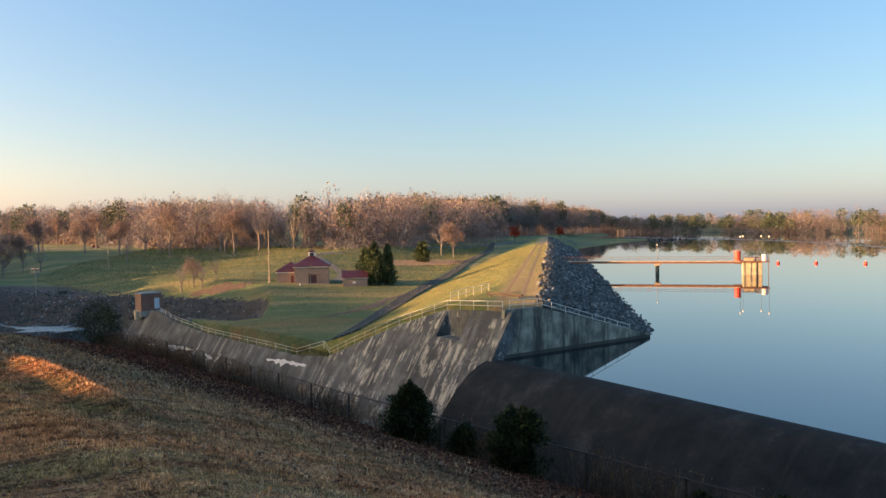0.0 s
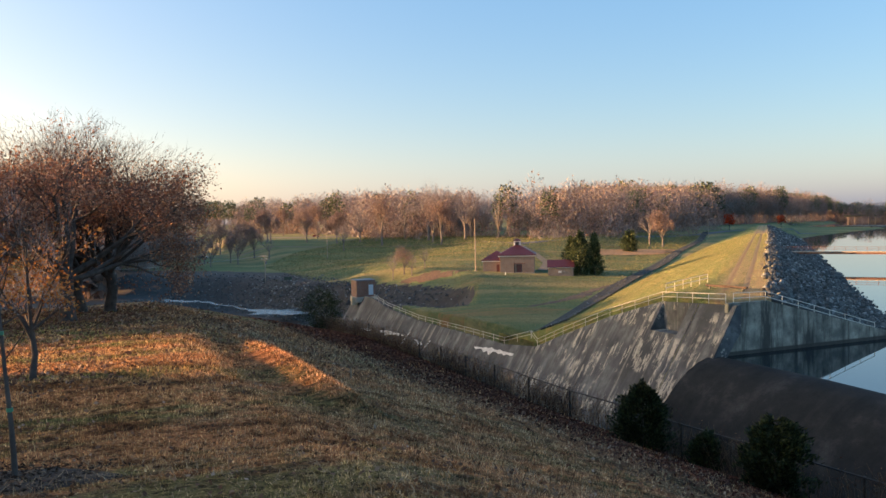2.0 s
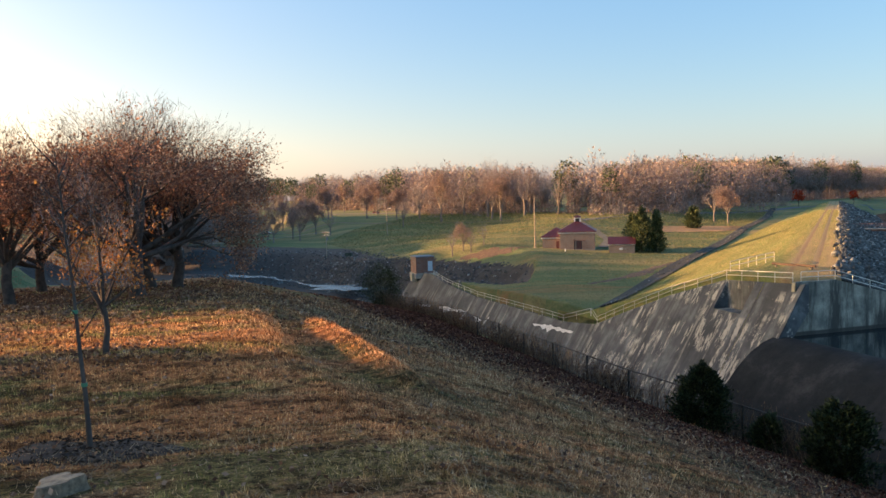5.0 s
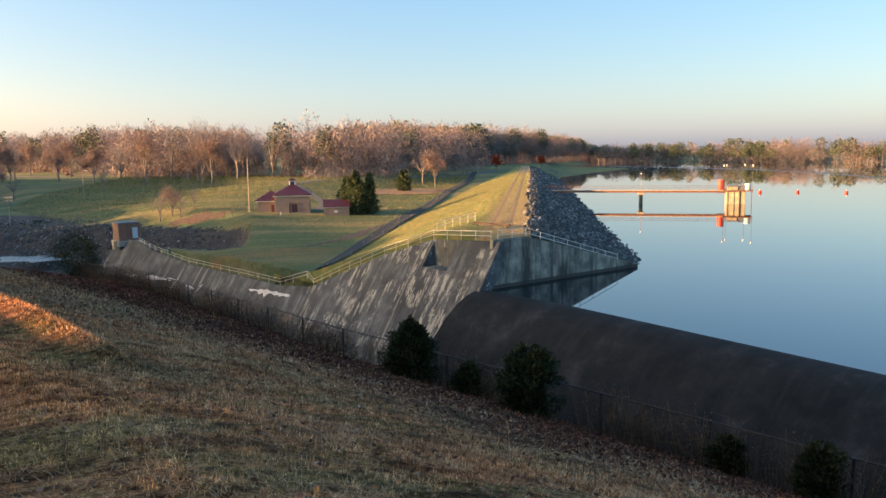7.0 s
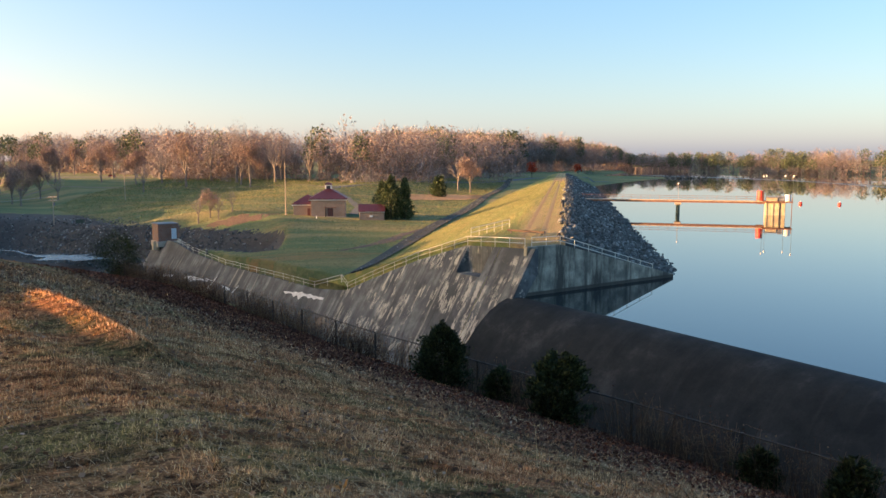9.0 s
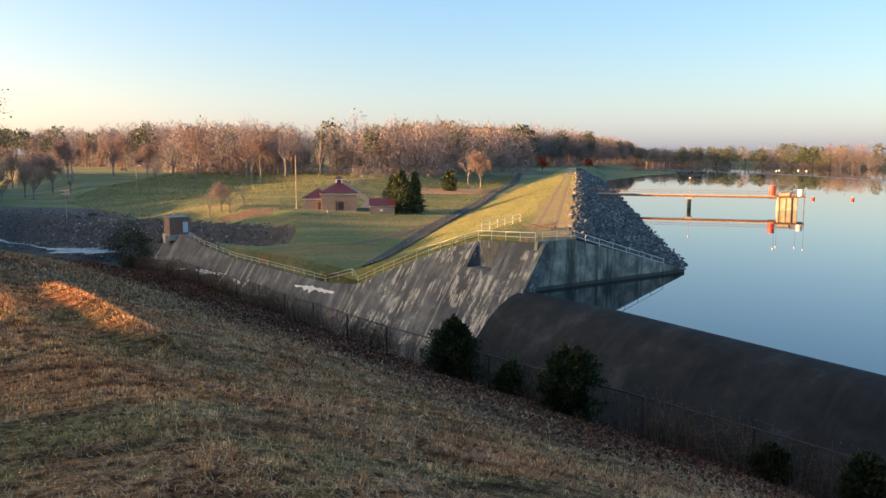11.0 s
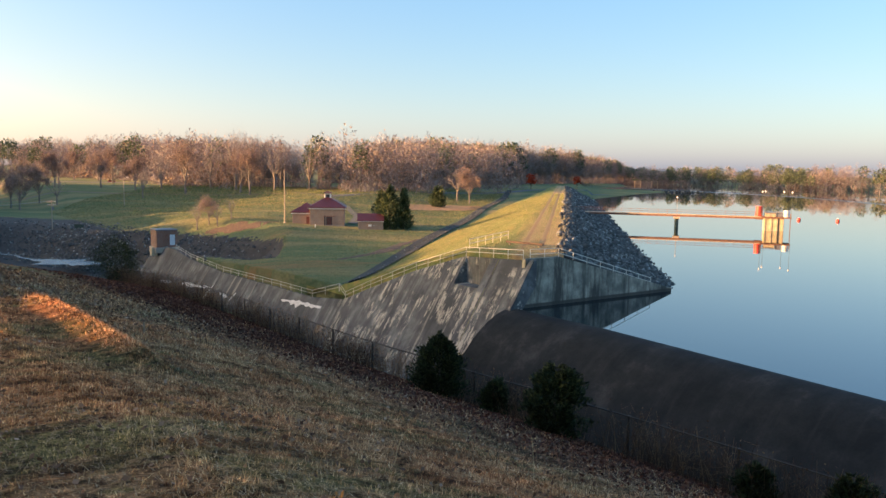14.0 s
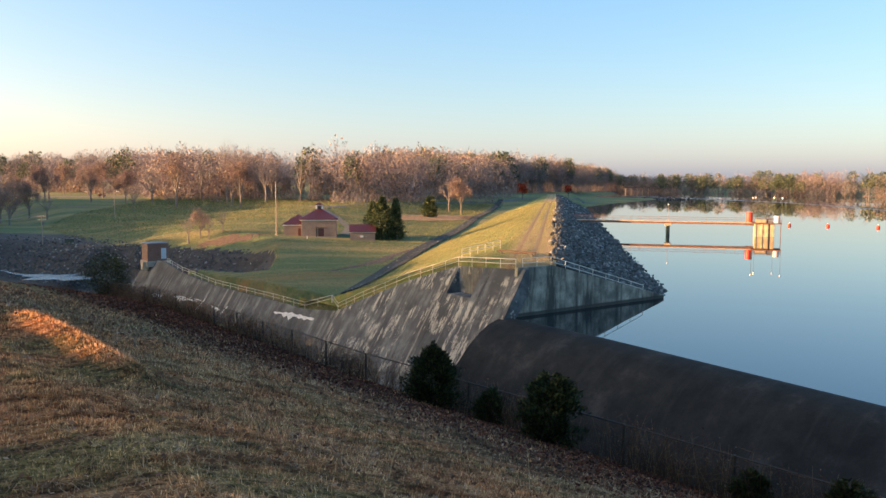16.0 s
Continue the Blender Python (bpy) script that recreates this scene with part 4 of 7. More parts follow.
def build_sapling():
    x, y = -6.6, 7.0
    t = thing("sapling", on_ground(x, y), "thin bare sapling with a green tie", "sapling")
    rng = np.random.default_rng(5)
    pts = [(0, 0, -0.05), (-0.03, 0.0, 0.6), (-0.10, 0.02, 1.2), (-0.14, 0.02, 1.8), (-0.19, 0.0, 2.4), (-0.25, 0.03, 2.9), (-0.30, 0.03, 3.3)]
    v, f = sweep(pts, [0.034, 0.026, 0.021, 0.017, 0.013, 0.009, 0.004])
    ob = new("trunk", fast_mesh("trunk", v, f, M_BARK, True)); ob.parent = t
    for i in range(16):
        z = 1.25 + i * 0.125
        p = np.array([np.interp(z, [q[2] for q in pts], [q[0] for q in pts]), 0.02, z])
        a = i * 2.4
        d = np.array([math.cos(a), math.sin(a), 0.9])
        L = rng.uniform(0.25, 0.6)
        m = p + d * L * 0.5 + rng.normal(size=3) * 0.03
        e = m + (d + [0, 0, 0.5]) * L * 0.4
        v, f = sweep([p, m, e], [0.009, 0.006, 0.002], 5)
        ob = new("branch", fast_mesh("branch", v, f, M_BARK)); ob.parent = t
    for z in (0.75, 1.55):
        xx = float(np.interp(z, [q[2] for q in pts], [q[0] for q in pts]))
        part("tie", tube(bmesh.new(), (xx, 0.01, z - 0.02), (xx, 0.01, z + 0.02), 0.034, None, 8), M_TIE, t, "green plastic tie")


M_TIE = simple("green_tie", (0.05, 0.22, 0.12), 0.5, 0, 0.1)
build_sapling()

M_CUT = simple("sawn_wood", (0.25, 0.195, 0.135), 0.9, 0, 0.45, 14)


def build_stump():
    """A low stump with a second lobe behind a dark rotten notch."""
    t = thing("tree_stump", on_ground(-5.52, 5.46, -0.03), "low weathered sawn tree stump with a rotten notch", "stump", turn=0.4)

    def rim(a):
        d = abs((a - 0.75 + math.pi) % math.tau - math.pi)
        return (0.235 + 0.03 * math.sin(a * 3 + 1) + 0.025 * math.sin(a * 5)) * (1 - 0.5 * math.exp(-(d / 0.28) ** 2))

    m = 30
    angles = [i * math.tau / m for i in range(m)]
    bm = bmesh.new()
    rings = []
    for k, z in ((1.38, -0.1), (1.16, 0.03), (1.04, 0.10), (1.0, 0.165), (0.965, 0.178)):
        rings.append([bm.verts.new((math.cos(a) * rim(a) * (k + 0.05 * math.sin(a * 7) * (k - 0.9)), math.sin(a) * rim(a) * k, z + (0.025 * math.cos(a) if z > 0.1 else 0))) for a in angles])
    for lo, hi in zip(rings, rings[1:]):
        for i in range(m):
            j = (i + 1) % m
            bm.faces.new((lo[i], lo[j], hi[j], hi[i]))
    part("stump_bark", bm, M_OLDWOOD, t)
    bm = bmesh.new()
    bm.faces.new([bm.verts.new((0.963 * rim(a) * math.cos(a), 0.963 * rim(a) * math.sin(a), 0.18 + 0.025 * math.cos(a))) for a in angles])
    part("cut_face", bm, M_CUT, t, "pale sawn top")
    t.scale = (0.78, 0.78, 0.85)


M_OLDWOOD = simple("weathered_stump_wood", (0.22, 0.155, 0.10), 0.95, 0, 0.6, 14)
build_stump()


def build_mulch():
    """A worn ring of dark mulch round the sapling, strewn with chips."""
    x0, y0 = -6.6, 7.0
    rng = np.random.default_rng(41)
    bm = bmesh.new()
    rings = []
    for k, lift in ((0.05, 0.055), (0.45, 0.05), (0.8, 0.03), (1.0, -0.03)):
        ring = []
        for i in range(28):
            a = i * math.tau / 28
            r = k * (0.85 + 0.16 * math.sin(a * 2 + 1) + 0.10 * math.sin(a * 5))
            x, y = x0 + 1.15 * r * math.cos(a), y0 + 0.9 * r * math.sin(a)
            ring.append(bm.verts.new((x, y, ground_at(x, y) + lift + (rng.uniform(-0.012, 0.012) if k < 1 else 0))))
        rings.append(ring)
    bm.faces.new(rings[0])
    for p, q in zip(rings, rings[1:]):
        for i in range(28):
            bm.faces.new((p[i], q[i], q[(i + 1) % 28], p[(i + 1) % 28]))
    bmesh.ops.recalc_face_normals(bm, faces=bm.faces)
    part("mulch_bed", bm, M_MULCH, None, "dark mulch ring round the sapling")
    tagged(bpy.data.objects["mulch_bed"], category="mulch", kind="structure")
    p = np.column_stack([rng.normal(x0, 0.5, 900), rng.normal(y0, 0.4, 900)])
    q = np.column_stack([p, ground_height(p[:, 0], p[:, 1]) + rng.uniform(0.03, 0.075, 900)])
    v, f = cards(q, 0.06, rng, rng.normal(size=(900, 3)) * [1, 1, 0.3], 0.35)
    tagged(new("mulch_chips", fast_mesh("mulch_chips", v, f, M_CHIP)), "dark bark chips lying on the mulch", "mulch", kind="stuff")


M_MULCH = simple("dark_mulch", (0.034, 0.021, 0.014), 0.95, 0, 0.5, 9)
M_CHIP = leaf_material("bark_chips", [(0.0, (0.020, 0.012, 0.008)), (0.8, (0.055, 0.034, 0.022)), (1.0, (0.17, 0.115, 0.075))], 0.9, 0.0)
build_mulch()


# ---- evergreens and brush along the fence ----
FENCE_N = 16.9


def fence_point(s, dz=0.0):
    p = sn(s, FENCE_N)
    return Vector((p.x, p.y, ground_at(p.x, p.y) + dz))


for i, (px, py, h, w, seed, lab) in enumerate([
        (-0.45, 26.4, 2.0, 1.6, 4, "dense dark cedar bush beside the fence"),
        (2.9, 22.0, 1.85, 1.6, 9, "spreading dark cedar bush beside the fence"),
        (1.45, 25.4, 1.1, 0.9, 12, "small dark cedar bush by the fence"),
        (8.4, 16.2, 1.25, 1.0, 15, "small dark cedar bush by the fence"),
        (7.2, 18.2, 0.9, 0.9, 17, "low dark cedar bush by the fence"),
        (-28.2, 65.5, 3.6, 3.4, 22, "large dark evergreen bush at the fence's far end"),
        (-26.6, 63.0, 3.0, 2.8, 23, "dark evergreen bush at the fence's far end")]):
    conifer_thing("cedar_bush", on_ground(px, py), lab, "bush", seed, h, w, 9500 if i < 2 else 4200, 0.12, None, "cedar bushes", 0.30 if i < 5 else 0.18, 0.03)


# ---- chain-link fence ----
def build_fence():
    f = thing("chain_link_fence", fence_point(30), "dark chain-link fence along the bank", "fence")
    o = f.location.copy()
    H = 1.2
    posts = [4 + i * 3.45 for i in range(21)]
    tops = []
    for s in posts:
        p = fence_point(s) - o
        bm = tube(bmesh.new(), p - Vector((0, 0, 0.2)), p + Vector((0, 0, H)), 0.042, None, 8)
        part("post", bm, M_FENCE, f)
        tops.append(p)
    for a, b in zip(tops, tops[1:]):
        up = Vector((0, 0, H - 0.03))
        part("top_rail", tube(bmesh.new(), a + up, b + up, 0.030, None, 6), M_FENCE, f)
        # woven wire as narrow ribbons crossing both ways
        rng = 62
        v, q = [], []
        d = b - a
        L = d.length
        k = d / L
        w = 0.0045
        for j in range(-14, rng):
            for sgn in (1, -1):
                x0 = j * 0.0775 if sgn > 0 else L - j * 0.0775
                pts = []
                for zz in (0.03, H - 0.05):
                    x = x0 + sgn * (zz - 0.03) * 0.9
                    pts.append((x, zz))
                (xa, za), (xb, zb) = pts
                lo, hi = min(xa, xb), max(xa, xb)
                if lo < 0 or hi > L:
                    continue
                n0 = len(v)
                pa, pb = a + k * xa + Vector((0, 0, za)), a + k * xb + Vector((0, 0, zb))
                v += [pa - Vector((0, 0, w)), pb - Vector((0, 0, w)), pb + Vector((0, 0, w)), pa + Vector((0, 0, w))]
                q.append((n0, n0 + 1, n0 + 2, n0 + 3))
        ob = new("wire_mesh", mesh_from("wire_mesh", v, q, M_FENCE)); ob.parent = f


build_fence()


# ---- railings of the spillway ----
M_RAIL = simple("pale_rail_paint", (0.70, 0.66, 0.54), 0.5, 0, 0.15, 2)


def railing(name, label, pts, step=2.4, height=1.0):
    """Posts and two rails along a line of base points."""
    r = thing(name, pts[0], label, "railing", "spillway railings")
    o = Vector(pts[0])
    for a, b in zip(pts, pts[1:]):
        a, b = Vector(a) - o, Vector(b) - o
        n = max(1, round((b - a).length / step))
        for i in range(n + 1):
            if i == n and b + o != Vector(pts[-1]):
                continue
            p = a + (b - a) * i / n
            part("post", tube(bmesh.new(), p - Vector((0, 0, 0.1)), p + Vector((0, 0, height)), 0.035, None, 6), M_RAIL, r)
        for h in (height, height * 0.52):
            part("rail", tube(bmesh.new(), a + Vector((0, 0, h)), b + Vector((0, 0, h)), 0.034, None, 6), M_RAIL, r)


def along_wall(s, n=53.2, dz=0.0):
    return sn(s, n, wall_top(s) + dz)


railing("railing", "pale steel pipe railing on the wing wall", [sn(58.75, 71.8, 0.72), sn(58.75, 57.3, 4.75), sn(58.75, 53.4, 4.8)], 2.2)
railing("railing", "pale steel pipe railing on the chute wall", [sn(59.6, 53.25, 4.66), along_wall(68.9), along_wall(78.6), along_wall(89.2), along_wall(96.0), sn(97.6, 53.2, -3.45)], 2.6)
railing("railing", "pale steel pipe railing beside the lawn", [sn(97.8, 53.2, -3.5), along_wall(106), along_wall(117), along_wall(142), along_wall(160), along_wall(169.5)], 3.6)
railing("railing", "pale steel pipe railing beside the dam's steps", [Vector((1.6, 88.6, 4.9)), Vector((4.5, 95.5, 4.95)), Vector((6.7, 101.2, 4.95))], 2.6)


# ---- the brick hut at the chute's end ----
def brick_material(name, c0, c1, mortar, scale=1.0):
    def build(nt, b):
        v = coords(nt)
        tc = nt.nodes.new("ShaderNodeTexCoord")
        mp = nt.nodes.new("ShaderNodeMapping")
        mp.inputs["Rotation"].default_value = (math.pi / 2, 0, 0)
        nt.links.new(tc.outputs["Object"], mp.inputs["Vector"])
        br = nt.nodes.new("ShaderNodeTexBrick")
        br.inputs["Color1"].default_value, br.inputs["Color2"].default_value, br.inputs["Mortar"].default_value = (*c0, 1), (*c1, 1), (*mortar, 1)
        br.inputs["Scale"].default_value = 1.0
        br.inputs["Brick Width"].default_value, br.inputs["Row Height"].default_value, br.inputs["Mortar Size"].default_value = 0.21 * scale, 0.075 * scale, 0.01
        nt.links.new(mp.outputs["Vector"], br.inputs["Vector"])
        c = mixed(nt, ramp(nt, noise_tex(nt, v, 0.8), [(0.35, (0,)), (0.75, (0.45,))]), br.outputs["Color"], tuple(k * 0.6 for k in c0))
        nt.links.new(c, b.inputs["Base Color"])
        b.inputs["Roughness"].default_value = 0.9
        bumped(nt, b, noise_tex(nt, v, 12), 0.3, 0.01)
    return material(name, build)


M_BRICK = brick_material("tan_brickwork", (0.30, 0.20, 0.135), (0.37, 0.25, 0.175), (0.34, 0.29, 0.24))
M_REDBRICK = brick_material("red_brickwork", (0.21, 0.075, 0.042), (0.29, 0.11, 0.06), (0.27, 0.22, 0.18))
M_DOORPALE = simple("pale_grey_door", (0.58, 0.60, 0.62), 0.5, 0, 0.08)


def build_hut():
    p = sn(176.5, 51.2, -4.3)
    turn = math.atan2(0.6, 0.8)            # x runs across the channel
    h = thing("brick_hut", p, "small square red-brick valve hut with a flat roof", "hut", turn=turn)
    W, H = 4.4, 3.7
    part("wall", new_box((0, 0, 0), (W, W, H)), M_REDBRICK, h, "red-brick walls", 0.02)
    part("roof", new_box((-0.1, -0.1, H), (W + 0.1, W + 0.1, H + 0.2)), M_ROOFGREY, h, "flat grey roof slab", 0.03)
    d = part("door", new_box((2.95, -0.06, 0.45), (3.95, 0.02, 2.75)), M_DOORPALE, h, "pale grey steel door", 0.01)
    part("handle", new_box((3.05, -0.12, 1.5), (3.1, -0.06, 1.65)), M_STEEL, d)
    part("frame", new_box((2.87, -0.03, 0.45), (2.945, 0.05, 2.85)), M_WHITE, h)
    part("pedestal", new_box((-1.0, 0.5, -1.8), (0.3, 1.7, -0.02)), M_TAN, h, "pale concrete pedestal", 0.04)
    part("base_slab", new_box((-0.3, -0.4, -1.2), (W + 0.4, W + 0.3, -0.004)), M_DECK, h, "", 0.03)


M_ROOFGREY = simple("grey_roof_slab", (0.17, 0.175, 0.185), 0.7, 0, 0.15)
build_hut()


# ---- the pump house and its annex ----
def hip_roof(x0, x1, y0, y1, z, rise, ridge=0.0, thick=0.18):
    """A hipped roof with a ridge along y of the given length, with its eaves board thickness."""
    bm = bmesh.new()
    cx, cy = (x0 + x1) / 2, (y0 + y1) / 2
    e = [bm.verts.new(q) for q in ((x0, y0, z), (x1, y0, z), (x1, y1, z), (x0, y1, z))]
    l = [bm.verts.new(q) for q in ((x0, y0, z - thick), (x1, y0, z - thick), (x1, y1, z - thick), (x0, y1, z - thick))]
    a = bm.verts.new((cx, cy - ridge / 2 - 0.01, z + rise))
    b = bm.verts.new((cx, cy + ridge / 2 + 0.01, z + rise))
    bm.faces.new((e[0], e[1], a))
    bm.faces.new((e[1], e[2], b, a))
    bm.faces.new((e[2], e[3], b))
    bm.faces.new((e[3], e[0], a, b))
    for i in range(4):
        j = (i + 1) % 4
        bm.faces.new((l[i], l[j], e[j], e[i]))
    bm.faces.new(l[::-1])
    return bm


def build_roof_metal(nt, b):
    tc = nt.nodes.new("ShaderNodeTexCoord")
    w = nt.nodes.new("ShaderNodeTexWave")
    w.bands_direction = "X"
    w.inputs["Scale"].default_value = 0.75
    nt.links.new(tc.outputs["Object"], w.inputs["Vector"])
    v = coords(nt)
    c = ramp(nt, noise_tex(nt, v, 0.8), [(0.3, (0.061, 0.010, 0.013)), (0.7, (0.090, 0.016, 0.019))])
    seam = ramp(nt, w.outputs["Fac"], [(0.90, (0,)), (0.97, (1,))])
    c = mixed(nt, seam, c, (0.043, 0.007, 0.009))
    nt.links.new(c, b.inputs["Base Color"])
    b.inputs["Roughness"].default_value = 0.45
    bumped(nt, b, seam, 0.6, 0.05)


M_ROOF = material("red_standing_seam_roof", build_roof_metal)
M_GRASSBASE = simple("dark_glass", (0.03, 0.035, 0.04), 0.15, 0, 0.2)


def build_pump_house():
    p = Vector((-32.95, 203.8, 0))
    p.z = ground_at(p.x, p.y) - 0.25
    h = thing("pump_house", p, "tan brick pump house with red hipped metal roof and cupola", "house", turn=0.12)
    # main block, 9.0 m wide and 9.5 m deep
    part("wall", new_box((-4.4, 0, 0), (4.4, 9.2, 4.6)), M_BRICK, h, "tan brick walls", 0.02)
    part("fascia", new_box((-4.75, -0.35, 4.45), (4.75, 9.55, 4.72)), M_WHITE, h, "white eaves board", 0.02)
    part("roof", hip_roof(-4.95, 4.95, -0.55, 9.75, 4.92, 2.75, 0.4, 0.19), M_ROOF, h, "red standing-seam hipped roof")
    cup = part("cupola", new_box((-0.85, 3.75, 6.9), (0.85, 5.45, 8.35)), M_WHITE, h, "white louvred cupola", 0.03)
    part("louvre", new_box((-0.5, 3.71, 7.3), (0.5, 3.76, 8.1)), M_DARK, cup)
    part("louvre", new_box((-0.89, 4.1, 7.3), (-0.84, 5.1, 8.1)), M_DARK, cup)
    part("cupola_roof", hip_roof(-1.1, 1.1, 3.5, 5.7, 8.5, 0.55, 0.1, 0.14), M_ROOF, cup, "small red cap roof")
    # entrance with a recessed opening, side lights and two lamps
    door = part("door", new_box((-0.15, -0.06, 0.35), (1.25, 0.02, 2.45)), M_DARK, h, "dark double door")
    part("door_panel", new_box((0.0, -0.09, 0.45), (0.52, -0.05, 2.3)), M_DARKRED, door)
    part("door_panel", new_box((0.58, -0.09, 0.45), (1.1, -0.05, 2.3)), M_DARKRED, door)
    part("post", new_box((-0.75, -0.2, 0.2), (-0.5, 0.0, 2.9)), M_DARK, h)
    part("post", new_box((1.6, -0.2, 0.2), (1.85, 0.0, 2.9)), M_BRICK, h)
    part("lintel", new_box((-0.95, -0.22, 2.55), (2.0, 0.0, 2.72)), M_REDBRICK, h)
    part("plinth", new_box((-4.46, -0.07, 0), (4.46, 9.26, 0.42)), M_DECK, h, "concrete plinth", 0.02)
    # lower wing
    part("wing_wall", new_box((-8.9, 1.8, 0), (-4.46, 8.6, 3.25)), M_BRICK, h, "lower brick wing", 0.02)
    part("fascia", new_box((-9.2, 1.45, 3.1), (-4.42, 8.9, 3.36)), M_WHITE, h, "white eaves board", 0.02)
    part("wing_roof", hip_roof(-9.35, -1.6, 1.3, 9.05, 3.56, 2.35, 0.8, 0.19), M_ROOF, h, "red lower hipped roof")
    part("wing_door", new_box((-5.35, 1.72, 0.2), (-4.6, 1.82, 2.4)), M_DARKRED, h)
    # annex, a building of its own
    q = Vector((-21.3, 199.6, 0))
    q.z = ground_at(q.x, q.y) - 0.2
    a = thing("brick_shed", q, "low tan brick shed with a red sloping roof beside cedars", "shed", turn=0.12)
    part("wall", new_box((-3.1, 0, 0), (3.1, 4.4, 2.35)), M_BRICK, a, "", 0.02)
    part("fascia", new_box((-3.25, -0.3, 2.2), (3.25, 4.6, 2.42)), M_WHITE, a)
    part("roof", prism([(-0.45, 2.44), (2.3, 4.15), (4.75, 2.44), (4.75, 2.36), (-0.45, 2.36)], -3.35, 3.35, "x"), M_ROOF, a)
    part("wall_box", new_box((-0.6, -0.25, 1.0), (0.2, 0.0, 1.5)), M_WHITE, a, "white meter box")
    part("pipe", tube(bmesh.new(), (0.3, -0.12, 1.25), (1.1, -0.12, 1.25), 0.06, None, 6), M_STEEL, a)


M_DARKRED = simple("dark_red_door", (0.10, 0.035, 0.03), 0.5, 0, 0.2)
build_pump_house()

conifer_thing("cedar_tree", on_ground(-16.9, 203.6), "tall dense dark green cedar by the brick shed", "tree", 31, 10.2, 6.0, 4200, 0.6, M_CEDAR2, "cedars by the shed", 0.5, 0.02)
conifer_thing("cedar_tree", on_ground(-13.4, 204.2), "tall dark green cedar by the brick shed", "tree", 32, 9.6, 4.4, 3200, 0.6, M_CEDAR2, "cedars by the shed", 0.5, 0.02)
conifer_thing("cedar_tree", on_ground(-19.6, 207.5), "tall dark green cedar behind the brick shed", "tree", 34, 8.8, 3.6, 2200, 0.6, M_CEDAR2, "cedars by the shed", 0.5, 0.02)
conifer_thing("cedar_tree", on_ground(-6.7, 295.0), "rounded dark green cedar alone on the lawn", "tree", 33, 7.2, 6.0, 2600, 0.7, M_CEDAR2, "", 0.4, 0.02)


# ---- poles ----
def build_flagpole():
    f = thing("flagpole", on_ground(-44.0, 204.6), "tall pale bare pole beside the pump house", "pole")
    part("pole", tube(bmesh.new(), (0, 0, -0.2), (0, 0, 13.6), 0.16, 0.09, 10), M_POLE, f)
    part("base", tube(bmesh.new(), (0, 0, -0.1), (0, 0, 0.25), 0.35, 0.3, 12), M_DECK, f)


def build_utility_pole(at, h, label, lamp=False):
    u = thing("lamp_post" if lamp else "utility_pole", at, label, "pole")
    part("pole", tube(bmesh.new(), (0, 0, -0.3), (0, 0, h), 0.16, 0.11, 8), M_POLE, u)
    if lamp:
        a = part("arm", tube(bmesh.new(), (0, 0, h - 0.3), (1.1, 0, h + 0.1), 0.06, None, 6), M_STEEL, u)
        part("lamp_head", new_box((0.9, -0.2, h + 0.0), (1.7, 0.2, h + 0.22)), M_WHITE, a, "pale lamp head", 0.05)
    else:
        for z in (h - 0.35, h - 1.3):
            c = part("crossarm", new_box((-1.2, -0.07, z - 0.08), (1.2, 0.07, z + 0.08)), M_POLE, u)
            for x in (-1.05, -0.55, 0.55, 1.05):
                part("insulator", tube(bmesh.new(), (x, 0, z + 0.08), (x, 0, z + 0.28), 0.06, 0.04, 6), M_WHITE, c)
        part("transformer", tube(bmesh.new(), (0.35, 0, h - 2.7), (0.35, 0, h - 1.8), 0.26, None, 10), M_ROOFGREY, u)


build_flagpole()
build_utility_pole(on_ground(-114.5, 224.5), 8.2, "wooden utility pole with crossarms on the lawn")
build_utility_pole(on_ground(-122.4, 293.0), 10.4, "wooden lamp post on the shaded lawn", True)
build_utility_pole(on_ground(-230, 520), 12, "lamp post by the parking lot", True)
build_utility_pole(on_ground(28, 405), 9, "lamp post by the road", True)


def build_bin(at):
    b = thing("dumpster", at, "dark green dumpster on the lawn's edge", "bin")
    part("body", prism([(-1.0, 0), (1.0, 0), (1.1, 1.1), (-1.1, 1.1)], -0.6, 0.6), M_GREENBOX, b, "", 0.03)
    part("lid", new_box((-1.12, -0.65, 1.1), (1.12, 0.65, 1.22)), M_DARK, b, "", 0.02)


M_GREENBOX = simple("dark_green_steel", (0.03, 0.06, 0.05), 0.5, 0.2, 0.2)
build_bin(on_ground(-106.0, 222.6))


def build_power_line():
    """Two slack cables from the pole on the lawn to one out of sight beyond the oaks."""
    a, b = Vector(on_ground(-114.5, 224.5, 8.1)), Vector(on_ground(-196.0, 212.0, 8.6))
    t = thing("power_line", a, "thin slack overhead cables between utility poles", "cable")
    for off in (-0.9, 0.9):
        pts = [(b - a) * (i / 14) + Vector((0, off, -1.6 * (1 - (2 * i / 14 - 1) ** 2))) for i in range(15)]
        v, f = sweep(pts, [0.035] * 15, 5)
        ob = new("cable", fast_mesh("cable", v, f, M_STEEL)); ob.parent = t
    copy_thing(bpy.data.objects["utility_pole"], pose(*on_ground(-196.0, 212.0)))


build_power_line()


